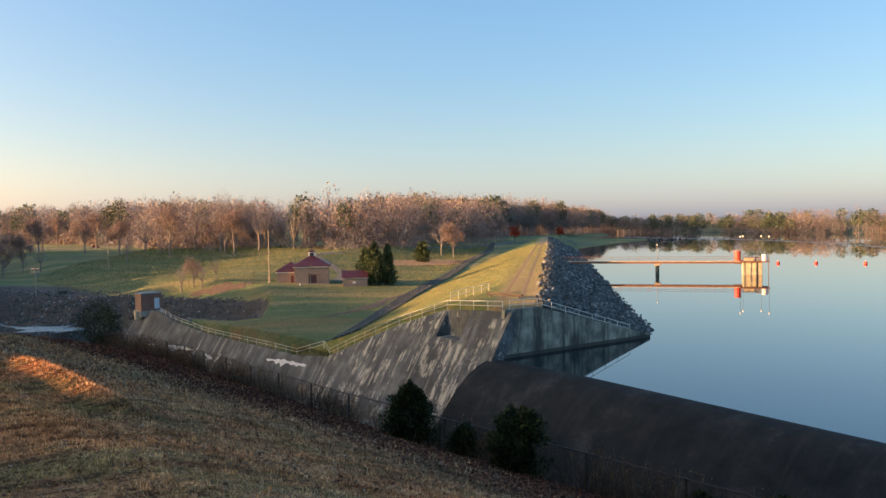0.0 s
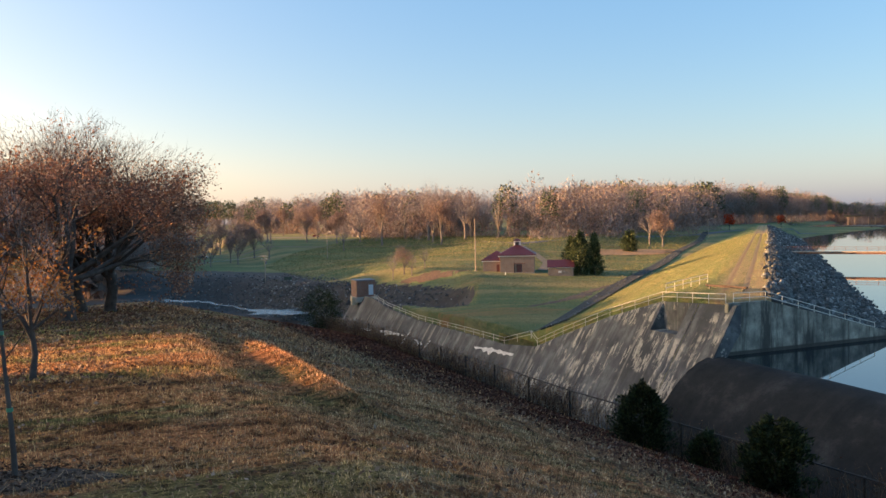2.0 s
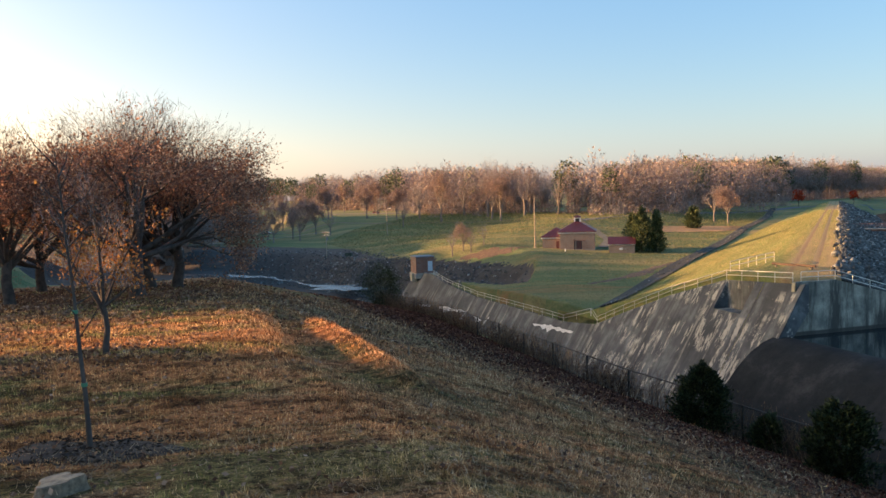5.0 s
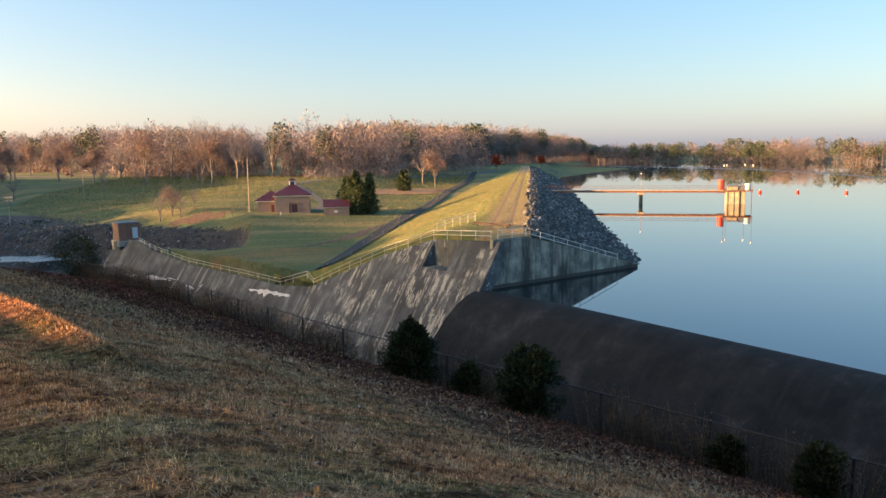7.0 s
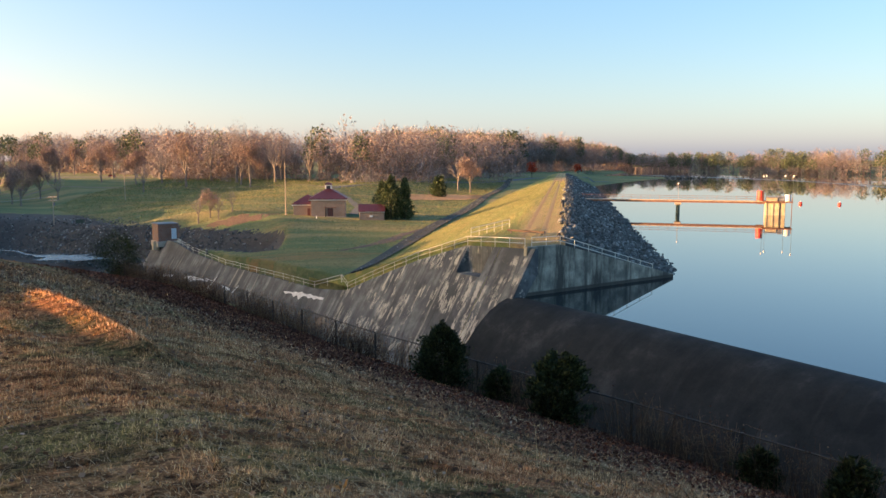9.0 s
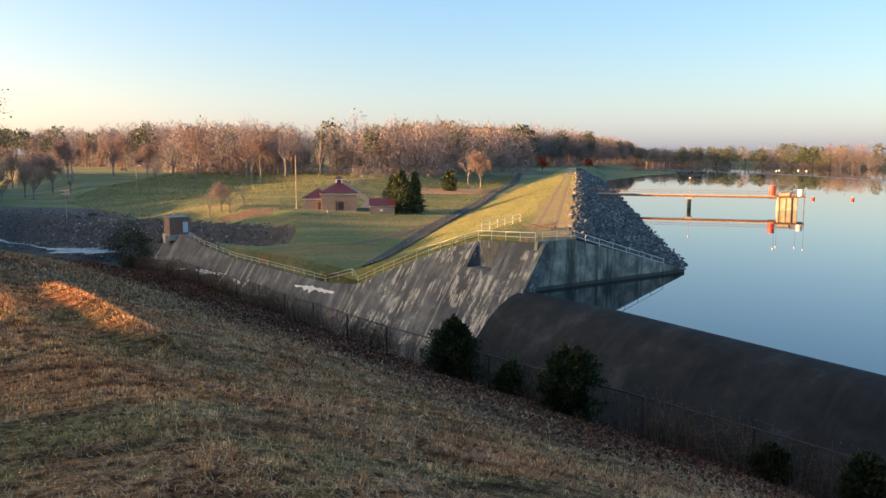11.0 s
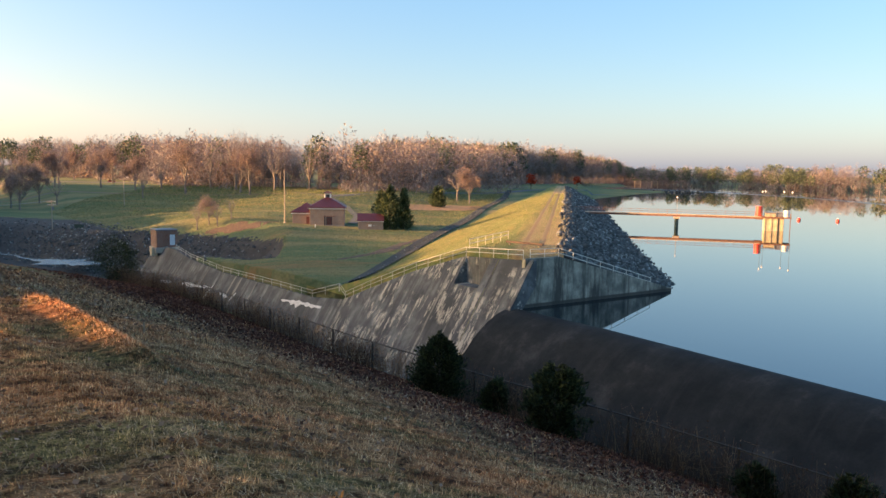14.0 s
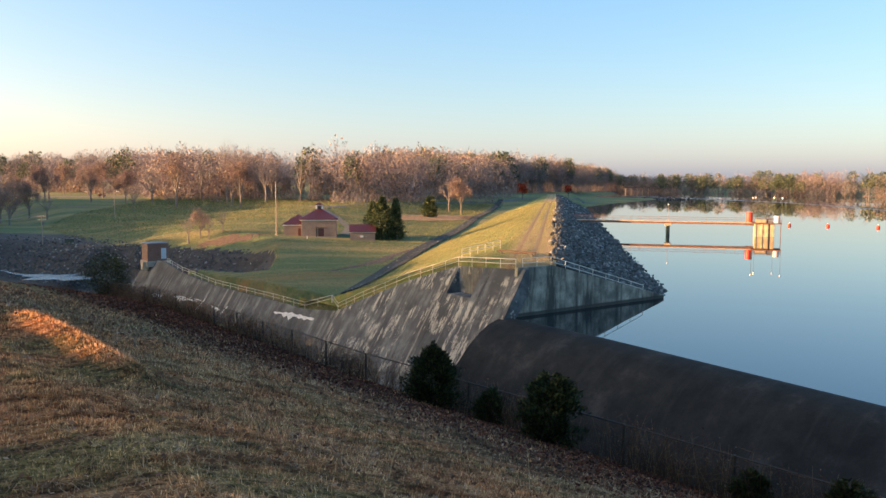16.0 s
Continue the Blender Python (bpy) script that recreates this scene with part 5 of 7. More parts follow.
# ---- bridge and intake tower ----
def build_bridge():
    a, b = Vector((33.0, 210.4, 0)), Vector((76.0, 197.6, 0))
    d = (b - a).normalized()
    L = (b - a).length
    g = thing("footbridge", (a.x, a.y, 0), "long narrow service footbridge to the intake tower", "bridge", turn=math.atan2(d.y, d.x))
    z = 3.15
    part("deck", new_box((-4, -0.75, z), (L, 0.75, z + 0.22)), M_DECK, g, "", 0.02)
    part("girder", new_box((-3.5, -0.6, z - 0.42), (L, -0.42, z - 0.004)), M_RUST, g, "rusty steel girder")
    part("girder", new_box((-3.5, 0.42, z - 0.42), (L, 0.6, z - 0.004)), M_RUST, g, "rusty steel girder")
    for y in (-0.7, 0.7):
        for h in (0.55, 1.05):
            part("rail", tube(bmesh.new(), (-6, y, z + 0.22 + h), (L, y, z + 0.22 + h), 0.022, None, 5), M_RUST, g)
        for i in range(23):
            x = -6 + (L + 6) * i / 22
            part("rail_post", tube(bmesh.new(), (x, y, z), (x, y, z + 1.3), 0.022, None, 5), M_RUST, g)
    x = 24.0
    pier = part("pier", tube(bmesh.new(), (x, 0, -4), (x, 0, z - 0.9), 0.5, None, 14), M_PIER, g, "round concrete pier")
    part("pier_cap", new_box((x - 0.8, -1.1, z - 0.95), (x + 0.8, 1.1, z - 0.43)), M_DECK, pier, "", 0.03)
    lamp = part("lamp_pole", tube(bmesh.new(), (x, 0.9, z), (x, 0.9, z + 4.2), 0.05, None, 6), M_POLE, g)
    part("lamp_globe", tube(bmesh.new(), (x, 0.9, z + 4.2), (x, 0.9, z + 4.5), 0.2, 0.14, 8), M_WHITE, lamp, "small white lamp")
    part("abutment", new_box((-6.5, -1.2, z - 1.6), (-3.2, 1.2, z)), M_DECK, g, "", 0.04)


M_PIER = simple("algae_and_shade_grey", (0.10, 0.12, 0.09), 0.85, 0, 0.4, 1.0)
build_bridge()


def build_tower():
    t = thing("intake_tower", (77.8, 197.0, 0), "pale concrete intake tower with red tank, standing in the lake", "tower", turn=-0.30)
    z = 3.1
    part("shaft", new_box((-2.25, -2.1, -5), (2.25, 2.1, z)), M_TAN, t, "streaked tan concrete shaft", 0.06)
    for x in (-2.2, -0.75, 0.5, 1.85):
        part("rib", new_box((x, -2.22, -5), (x + 0.32, -2.1, z)), M_TAN, t)
    part("guide", new_box((1.0, -2.16, -2), (1.2, -2.104, z)), M_DARK, t, "dark gate guide")
    part("platform", new_box((-2.9, -2.7, z), (3.9, 2.7, z + 0.3)), M_RUST, t, "rusty platform edge", 0.02)
    tank = part("tank", tube(bmesh.new(), (-3.3, 0.4, z + 0.0), (-3.3, 0.4, z + 2.75), 0.82, None, 20), M_RED, t, "bright red cylindrical tank")
    part("tank_leg", new_box((-4.1, -0.4, z - 0.5), (-2.6, 1.2, z - 0.004)), M_RUST, tank)
    cab = part("machine_house", new_box((-1.9, -1.2, z + 0.3), (0.5, 1.4, z + 1.15)), M_TAN, t, "tan machine housing", 0.05)
    part("machine_roof", new_box((-2.1, -1.4, z + 1.154), (0.7, 1.6, z + 1.3)), M_ROOFGREY, cab)
    part("machine_house", new_box((0.75, -1.0, z + 0.3), (1.9, 1.2, z + 1.5)), M_ROOFGREY, t, "grey machine housing", 0.04)
    part("white_tank", tube(bmesh.new(), (2.9, -0.6, z + 0.3), (2.9, -0.6, z + 1.9), 0.72, None, 18), M_WHITE, t, "white cylindrical tank")
    for x, y in ((-2.85, -2.2), (-1.9, 2.62), (2.4, 2.62), (3.8, -2.4)):
        pole = part("lamp_pole", tube(bmesh.new(), (x, y, z), (x, y, z + 6.1), 0.035, None, 6), M_PIER, t)
        part("lamp_globe", tube(bmesh.new(), (x, y, z + 6.1), (x, y, z + 6.55), 0.14, 0.2, 8), M_WHITE, pole, "white lamp head")
    part("ladder", new_box((3.55, -2.72, -2), (3.7, -2.58, z + 1.2)), M_RUST, t)
    for y in (-2.6, 2.6):
        for h in (0.6, 1.1):
            part("rail", tube(bmesh.new(), (-2.8, y, z + 0.3 + h), (3.8, y, z + 0.3 + h), 0.03, None, 5), M_STEEL, t)


build_tower()

buoy = thing("buoy", (104.0, 243.8, 0), "small red round buoy floating on the lake", "buoy", "lake buoys")
bm = bmesh.new()
bmesh.ops.create_icosphere(bm, subdivisions=2, radius=0.55, matrix=Matrix.Translation((0, 0, 0.25)))
part("float", bm, M_RED, buoy)
part("collar", tube(bmesh.new(), (0, 0, 0.7), (0, 0, 0.95), 0.16, 0.1, 8), M_WHITE, buoy)
for x, y in ((114.3, 240.8), (125.9, 234.3), (140.0, 228.0)):
    copy_thing(buoy, pose(x, y, 0))


# ---- things on the dam ----
M_TIMBER = simple("dark_timber", (0.075, 0.05, 0.035), 0.9, 0, 0.3, 3)


def build_barrier():
    a, b = Vector((6.0, 93.9, 4.88)), Vector((10.0, 90.6, 4.88))
    d = b - a
    g = thing("vehicle_barrier", a, "low dark timber vehicle barrier on the crest", "barrier", turn=math.atan2(d.y, d.x))
    L = d.length
    part("beam", new_box((0, -0.11, 0.25), (L, 0.11, 0.50)), M_TIMBER, g, "", 0.03)
    for x in (0.5, L - 0.5):
        part("post", new_box((x - 0.1, -0.1, -0.2), (x + 0.1, 0.1, 0.25)), M_DARK, g)


build_barrier()


# ---- stones ----
def stone(seed, detail=1):
    rng = random.Random(seed)
    bm = bmesh.new()
    bmesh.ops.create_icosphere(bm, subdivisions=detail, radius=0.5)
    k = (rng.uniform(0.8, 1.25), rng.uniform(0.65, 1.0), rng.uniform(0.45, 0.8))
    for v in bm.verts:
        f = 1 + rng.uniform(-0.22, 0.18)
        v.co = Vector((v.co.x * k[0] * f, v.co.y * k[1] * f, v.co.z * k[2] * f))
    me = bpy.data.meshes.new("rock")
    bm.to_mesh(me)
    bm.free()
    me.materials.append(M_ROCK)
    return me


def stone_arrays(seed):
    me = stone(seed, 1)
    v = np.array([x.co[:] for x in me.vertices])
    f = np.array([p.vertices[:] for p in me.polygons])
    return v, f


STONES = [stone_arrays(900 + i) for i in range(6)]


def scatter_stones(name, pts, sizes, seed, label, category="rocks"):
    """Very many stones as one object."""
    rng = np.random.default_rng(seed)
    V, F, k = [], [], 0
    which = rng.integers(0, 6, len(pts))
    for i, (p, s) in enumerate(zip(pts, sizes)):
        v, f = STONES[which[i]]
        e = Euler(rng.uniform(0, 6.28, 3)).to_matrix()
        V.append((v * s) @ np.array(e).T + p)
        F.append(f + k)
        k += len(v)
    ob = new(name, fast_mesh(name, np.concatenate(V), np.concatenate(F), M_ROCK))
    return tagged(ob, label, category, kind="stuff")


def riprap_point(u, v):
    dip = 0.55 * max(0.0, 1 - (u - dam_start(v)) / 4.0) * (1 if v > -0.5 else 0)
    return np.array(uv(u, v, CREST - dip - v * 4.9 / 12.6))


def build_riprap():
    # the stone slope's bed
    verts, faces = [], []
    us = [0, 0.01, 0.03, 0.07, 0.12, 0.2, 0.3, 0.42, 0.56, 0.72, 0.86, 1.0]
    vs = [0, 3, 6, 9, 12.6, 20]
    for t in us:
        for v in vs:
            u0 = dam_start(v)
            u = u0 + (404 - u0) * t
            verts.append(uv(u, v, CREST - 0.12 - v * 4.9 / 12.6))
    m = len(vs)
    for i in range(len(us) - 1):
        for j in range(m - 1):
            a = i * m + j
            faces.append((a, a + 1, a + m + 1, a + m))
    slope = new("riprap_slope", mesh_from("riprap_slope", verts, faces, M_BED))
    tagged(slope, "grey broken-stone riprap on the dam's lake side", "rocks", kind="structure")
    rng = np.random.default_rng(3)
    meshes = [stone(40 + i) for i in range(8)]
    for i in range(290):
        v = rng.uniform(0.3, 14.2)
        u = dam_start(v) + 1.0 + rng.uniform(0, 1) ** 1.6 * 38
        p = riprap_point(u, v)
        ob = new("rock", meshes[i % 8])
        ob.parent = slope
        s = 0.45 + 0.7 * rng.uniform() ** 1.8
        ob.matrix_basis = Matrix.LocRotScale(p + [0, 0, 0.08], Euler(rng.uniform(0, 6.28, 3)), (s, s, s))
    pts, sz = [], []
    for i in range(11500):
        v = rng.uniform(-0.3, 14.0)
        u = dam_start(v) + 0.9 + rng.uniform(0, 1) ** 1.9 * 395
        far = min(1.0, u / 200.0)
        pts.append(riprap_point(u, v + rng.normal() * 0.3) + [0, 0, rng.uniform(-0.1, 0.12)])
        sz.append((0.30 + 0.62 * rng.uniform() ** 1.8) * (1 + far * 0.8))
    ob = scatter_stones("riprap", pts, sz, 5, "loose grey riprap stones on the dam's lake side")


build_riprap()


# near-black stone colour stands in for the shadow inside the gutter's trench
M_GUTTER = simple("shaded_gutter_stone", (0.020, 0.023, 0.019), 0.9, 0, 0.4, 1.5)


def build_other_stones():
    rng = np.random.default_rng(11)
    # stone gutter along the dam's toe
    pts, sz = [], []
    for i in range(420):
        u = rng.uniform(0, 1) ** 1.4 * 330 + dam_start(-31)
        v = -29.9 + rng.normal() * 0.9 + 0.6 * math.sin(u * 0.05)
        u = max(u, dam_start(v) + 0.3)
        q = uv(u, v)
        pts.append(np.array((q.x, q.y, max(dam_height(u, v), ground_at(q.x, q.y)) + 0.12)))
        sz.append(rng.uniform(0.2, 0.5) * (1 + u / 300))
    vv, ff = [], []
    for i in range(80):
        u = dam_start(-30) + 0.5 + i * 4.2
        for dv in (-1.5, 0, 1.5):
            v = -29.9 + dv + 0.6 * math.sin(u * 0.05)
            q = uv(max(u, dam_start(v) + 0.3), v)
            vv.append((q.x, q.y, max(dam_height(u, v), ground_at(q.x, q.y)) + 0.22 - (0.06 if dv == 0 else 0)))
    for i in range(79):
        for k in (0, 1):
            a = i * 3 + k
            ff.append((a, a + 1, a + 4, a + 3))
    tagged(new("gutter", mesh_from("gutter", vv, ff, M_GUTTER)), "dark stone-lined gutter along the dam's foot", "gutter", kind="structure")
    scatter_stones("gutter_stones", pts, sz, 12, "dark stones lining the gutter at the dam's foot")
    # banks of the creek and the basin
    c = np.array(CREEK, float)
    k = 30000
    i = rng.integers(0, len(c) - 1, k)
    p = c[i] + (c[i + 1] - c[i]) * rng.uniform(size=(k, 1)) + rng.normal(size=(k, 2)) * 15
    p = np.concatenate([p, rng.uniform((-76, 147), (-34, 204), (2600, 2))])
    pit = inside(p[:, 0], p[:, 1], PIT)
    ss, nn = -0.6 * p[:, 0] + 0.8 * p[:, 1], 0.8 * p[:, 0] + 0.6 * p[:, 1]
    near = line_distance(p[:, 0], p[:, 1], CREEK)
    keep = (pit | ((near < 42) & (near > 4.5) & (np.arange(len(p)) < k))) & ~((nn < 53.5) & (ss < 190))
    p = p[keep]
    p = p[(p[:, 0] > -150)][:8200]
    pts = np.column_stack([p, ground_height(p[:, 0], p[:, 1]) + 0.03])
    pts = pts[pts[:, 2] < -3.6]
    sz = 0.22 + 0.75 * rng.uniform(0, 1, len(pts)) ** 1.9
    scatter_stones("creek_stones", pts, sz, 13, "grey boulders on the creek's banks")
    # dark rocks at the tip of the low headland
    q = rng.normal((163, 588), (5, 9), (260, 2))
    tip = np.column_stack([q, np.maximum(ground_height(q[:, 0], q[:, 1]), 0.0) + 0.3])
    scatter_stones("shore_rocks", tip, rng.uniform(0.8, 2.6, 260), 17, "dark rocks piled at the headland's tip")


build_other_stones()


# ---- woods and lawn trees ----
def far_tree(seed, kind):
    """Arrays of a tree seen from far off, one high: wood, twigs and leaves apart."""
    rng = np.random.default_rng(seed)
    if kind == "pine":
        wood = tubes([(0, 0, 0)], [(0, 0, 0.92)], np.array([0.014]), np.array([0.004]), 4)
        cl = []
        for i in range(18):
            z = 0.50 + 0.45 * i / 18
            r = 0.20 * math.sqrt(max(0.08, 1 - ((z - 0.66) / 0.34) ** 2))
            a = i * 2.4
            c = np.array([math.cos(a) * r * 0.7, math.sin(a) * r * 0.7, z])
            cl.append(c + rng.normal(size=(16, 3)) * [0.055, 0.055, 0.030])
        return wood, None, tri_cards(np.concatenate(cl), 0.055, rng, None, 0.8)
    if kind in ("brush", "thicket"):
        n = 110
        p = rng.normal(size=(n, 3)) * [0.26, 0.26, 0.0]
        p[:, 2] = rng.uniform(0.05, 1.0, n) * np.exp(-(p[:, 0] ** 2 + p[:, 1] ** 2) * 3)
        up = np.tile([0, 0, 0.8], (n, 1))
        if kind == "brush":
            return None, tri_cards(p, 0.30, rng, up, 0.07, 0.6), None
        return None, None, tri_cards(p, 0.10, rng, None, 0.8)
    # a rounded crown of a few overlapping lobes, filled with fine twigs and thin leaves
    fork = rng.uniform(0.10, 0.20)
    spread = rng.uniform(0.26, 0.34)
    n_lobe = 11
    a = np.arange(n_lobe) * 2.4 + rng.uniform(0, 6)
    up = np.linspace(0.34, 0.86, n_lobe) + rng.normal(size=n_lobe) * 0.03
    out = spread * np.sqrt(np.clip(1 - ((up - 0.52) / 0.42) ** 2, 0.05, 1)) * rng.uniform(0.45, 0.8, n_lobe)
    lobes = np.column_stack([np.cos(a) * out, np.sin(a) * out, up])

    def cloud(n):
        c = lobes[rng.integers(0, n_lobe, n)]
        d = rng.normal(size=(n, 3))
        d /= np.linalg.norm(d, axis=1, keepdims=True)
        p = c + d * (rng.uniform(0, 1, n) ** 0.45)[:, None] * [0.13, 0.13, 0.115]
        return p, d * 0.5 + (p - [0, 0, 0.3]) * 0.9

    if kind == "mass":
        p, way = cloud(190)
        return None, tri_cards(p, 0.075, rng, way, 0.10, 0.4), tri_cards(cloud(90)[0], 0.034, rng, None, 0.8)
    stems = [((0, 0, 0), (0, 0, fork), 0.015, 0.012), ((0, 0, fork), (0.01, 0, 0.6), 0.012, 0.005)]
    for c in lobes:
        mid = np.array([c[0] * 0.45, c[1] * 0.45, fork + (c[2] - fork) * 0.55])
        stems += [((0, 0, fork * rng.uniform(0.9, 1.6)), tuple(mid), 0.007, 0.005), (tuple(mid), tuple(c), 0.005, 0.0025)]
    wood = bar_arrays(stems, 3)
    p, way = cloud(460 if kind == "bare" else 230)
    twig = tri_cards(p, 0.075, rng, way, 0.045, 0.4)
    leaf = None
    if kind == "rust":
        leaf = tri_cards(cloud(330)[0], 0.024, rng, None, 0.9)
    return wood, twig, leaf


def shade_tree(seed):
    """A dense simple tree, added unseen on the brow behind the viewer to cast shade."""
    rng = np.random.default_rng(seed)
    wood = tubes([(0, 0, 0)], [(0, 0, 0.8)], np.array([0.016]), np.array([0.006]), 4)
    d = rng.normal(size=(120, 3))
    d /= np.linalg.norm(d, axis=1, keepdims=True)
    p = d * (rng.uniform(0, 1, 120) ** 0.4)[:, None] * [0.27, 0.27, 0.44] + [0, 0, 0.55]
    return wood, None, tri_cards(p, 0.20, rng, None, 0.9)


FAR = {k: [far_tree(s, k) for s in seeds] for k, seeds in (("bare", range(200, 208)), ("rust", range(210, 218)), ("mass", range(260, 266)), ("pine", range(220, 224)), ("brush", range(230, 234)), ("thicket", range(240, 244)))}
FAR["shade"] = [shade_tree(s) for s in range(250, 254)]


def plant_woods(name, label, places, seed):
    """Woods as three objects of stuff: trunks and twigs, autumn leaves, needles."""
    rng = np.random.default_rng(seed)
    store = {"wood": [], "twig": [], "rust": [], "pine": []}
    floor = ground_height([q[0] for q in places], [q[1] for q in places])
    for (x, y, h, kind), z in zip(places, floor):
        w, t, l = FAR[kind][rng.integers(0, len(FAR[kind]))]
        a = rng.uniform(0, 6.28)
        c, s = math.cos(a), math.sin(a)
        wide = h * rng.uniform(0.85, 1.15)
        m = np.array([[c * wide, -s * wide, 0], [s * wide, c * wide, 0], [0, 0, h]])
        o = np.array([x, y, z - 0.2])
        for key, arr in (("wood", w), ("twig", t), ("pine" if kind == "pine" else "rust", l)):
            if arr is not None:
                store[key].append((arr[0] @ m.T + o, arr[1]))
    for key, mat in (("wood", M_FARBARK), ("twig", M_TWIG), ("rust", M_WOODLEAF), ("pine", M_PINE)):
        if store[key]:
            v, f = joined(*store[key])
            ob = new(name, fast_mesh(name, v, f, mat))
            tagged(ob, label + {"wood": ", grey trunks and limbs", "twig": ", fine bare twigs", "rust": ", rust-brown leaves", "pine": ", dark pine needles"}[key], "woods", kind="stuff")


# bark lightened to paint haze over the distant and lawn trees
M_FARBARK = simple("hazed_far_bark", (0.19, 0.165, 0.145), 0.95, 0, 0.3, 0.5)


def woods_places(seed, line, depth, spacing, hlo, hhi, pines=0.12, rust=0.4):
    rng = np.random.default_rng(seed)
    out = []
    for (ax, ay), (bx, by) in zip(line, line[1:]):
        L = math.hypot(bx - ax, by - ay)
        nx, ny = -(by - ay) / L, (bx - ax) / L
        count = int(L * depth / spacing ** 2)
        for _ in range(count):
            t, d = rng.uniform(), rng.uniform() ** 1.3 * depth
            x, y = ax + (bx - ax) * t + nx * d + rng.normal() * 1.5, ay + (by - ay) * t + ny * d + rng.normal() * 1.5
            k = rng.uniform()
            clump = 0.5 + 0.5 * math.sin(x * 0.05 + 2 * math.sin(y * 0.03))
            kind = "pine" if k < pines * 2 * clump else "mass" if d > 24 else "rust" if k < pines + rust else "bare"
            out.append((x, y, rng.uniform(hlo * 0.94, hhi * 1.06) * (0.95 if kind == "pine" else 1), kind))
    for x, y, h, kind in list(out):
        if rng.uniform() < 0.7:                # undergrowth between the trunks
            out.append((x + rng.normal() * 4, y + rng.normal() * 4, h * rng.uniform(0.22, 0.48), "brush" if rng.uniform() < 0.6 else "thicket"))
    return out


places = woods_places(1, [(-22, 500), (-32, 425), (-78, 396), (-110, 470), (-160, 570)], 60, 7.4, 23, 28, 0.06, 0.5)
places += woods_places(2, [(-150, 570), (-300, 690), (-480, 760), (-720, 720)], 80, 10.5, 27, 33, 0.16, 0.5)
places += woods_places(3, [(-22, 505), (40, 600), (112, 735)], 60, 7.0, 28, 33, 0.25, 0.3)
places += woods_places(7, [(112, 735), (160, 850), (205, 1000), (218, 1110)], 50, 7.6, 25, 30, 0.25, 0.3)
places += woods_places(10, [(-330, 640), (-200, 590), (-60, 540), (30, 640)], 34, 8.6, 23, 27, 0.1, 0.4)
places += [q for q in woods_places(9, [(-178, 190), (-186, 262), (-215, 335), (-262, 430)], 42, 6.6, 12.5, 15.5, 0.1, 0.85) if line_distance(np.array(q[0]), np.array(q[1]), CREEK) > 9]
plant_woods("woods", "autumn woods behind the lawn", places, 5)
places = woods_places(4, [(292, 872), (240, 1132), (120, 1125)], 60, 9.0, 21, 27, 0.22, 0.45)
places += woods_places(6, [(720, 575), (520, 660), (386, 738), (300, 866)], 50, 8.0, 20, 26, 0.24, 0.45)
plant_woods("far_shore_woods", "mixed woods on the far shore", places, 6)
# unseen trees added behind and beside the viewer to shade the near bank and lawn
brow = []
rng_b = np.random.default_rng(8)
SUN_WAY = Vector((TO_SUN.x, TO_SUN.y)).normalized()
SUN_SIDE = Vector((SUN_WAY.y, -SUN_WAY.x))


def brow_row(c0, c1, back, deep, step, tall=0.0, clear=None):
    """Trees across the sun's way, from c0 to c1. Their height is given, or follows from a point (out, height) that their tops just shade."""
    c = c0
    while c < c1:
        out = back(c) + rng_b.uniform() ** 1.5 * deep
        p = SUN_SIDE * c + SUN_WAY * out
        h = tall
        if clear:
            h = clear[1] + math.tan(SUN_UP) * (out - clear[0]) - ground_at(p.x, p.y)
        brow.append((p.x, p.y, h * rng_b.uniform(0.92, 1.06), "shade"))
        c += step * rng_b.uniform(0.7, 1.3)


def near_brow(c):
    return max(62.0, 1.10 * c)


def far_brow(c):
    return 0.5 * c + 16


brow_row(-80, 10.6, near_brow, 18, 1.3, 13.0)
for c0, c1, out, z in ((17.4, 20.5, 15.0, 10.2), (20.5, 24.0, 13.0, 10.2), (24.0, 44, 18, 11.3)):
    brow_row(c0, c1, near_brow, 14, 0.6, 0, (out, z))
for c0, c1, out, z in ((44, 90, -18, 5.2), (90, 112, -10, 2.6), (112, 146, -5, -0.8), (151, 178, 0, -2.4), (178, 184, 12, -3.1), (184, 190, 12, -1.4), (190, 200, 14, -1.0), (204, 221, 60, -1.2)):
    brow_row(c0, c1, near_brow, 18, 0.9, 0, (out, z))
for c0, c1, out, z in ((229, 250, 66, 0.0), (257, 276, 62, 0.8), (285, 316, 62, 2.2), (325, 350, 50, 3.8), (357, 420, 60, 5.5)):
    brow_row(c0, c1, far_brow, 12, 0.9, 0, (out, z))
plant_woods("brow_woods", "unseen woods added to shade the near hill and lawn", brow, 9)


def lawn_tree(seed, label, leaf=None, count=0):
    return tree_thing("lawn_tree", (0, 0, 0), label, "tree", seed, 10.0, 3.4, 2.6, leaf, count, 0.2, 0.0, 0.85, "trees on the lawn", bark=M_FARBARK, limbs=8, radius=0.20, twigs=2)


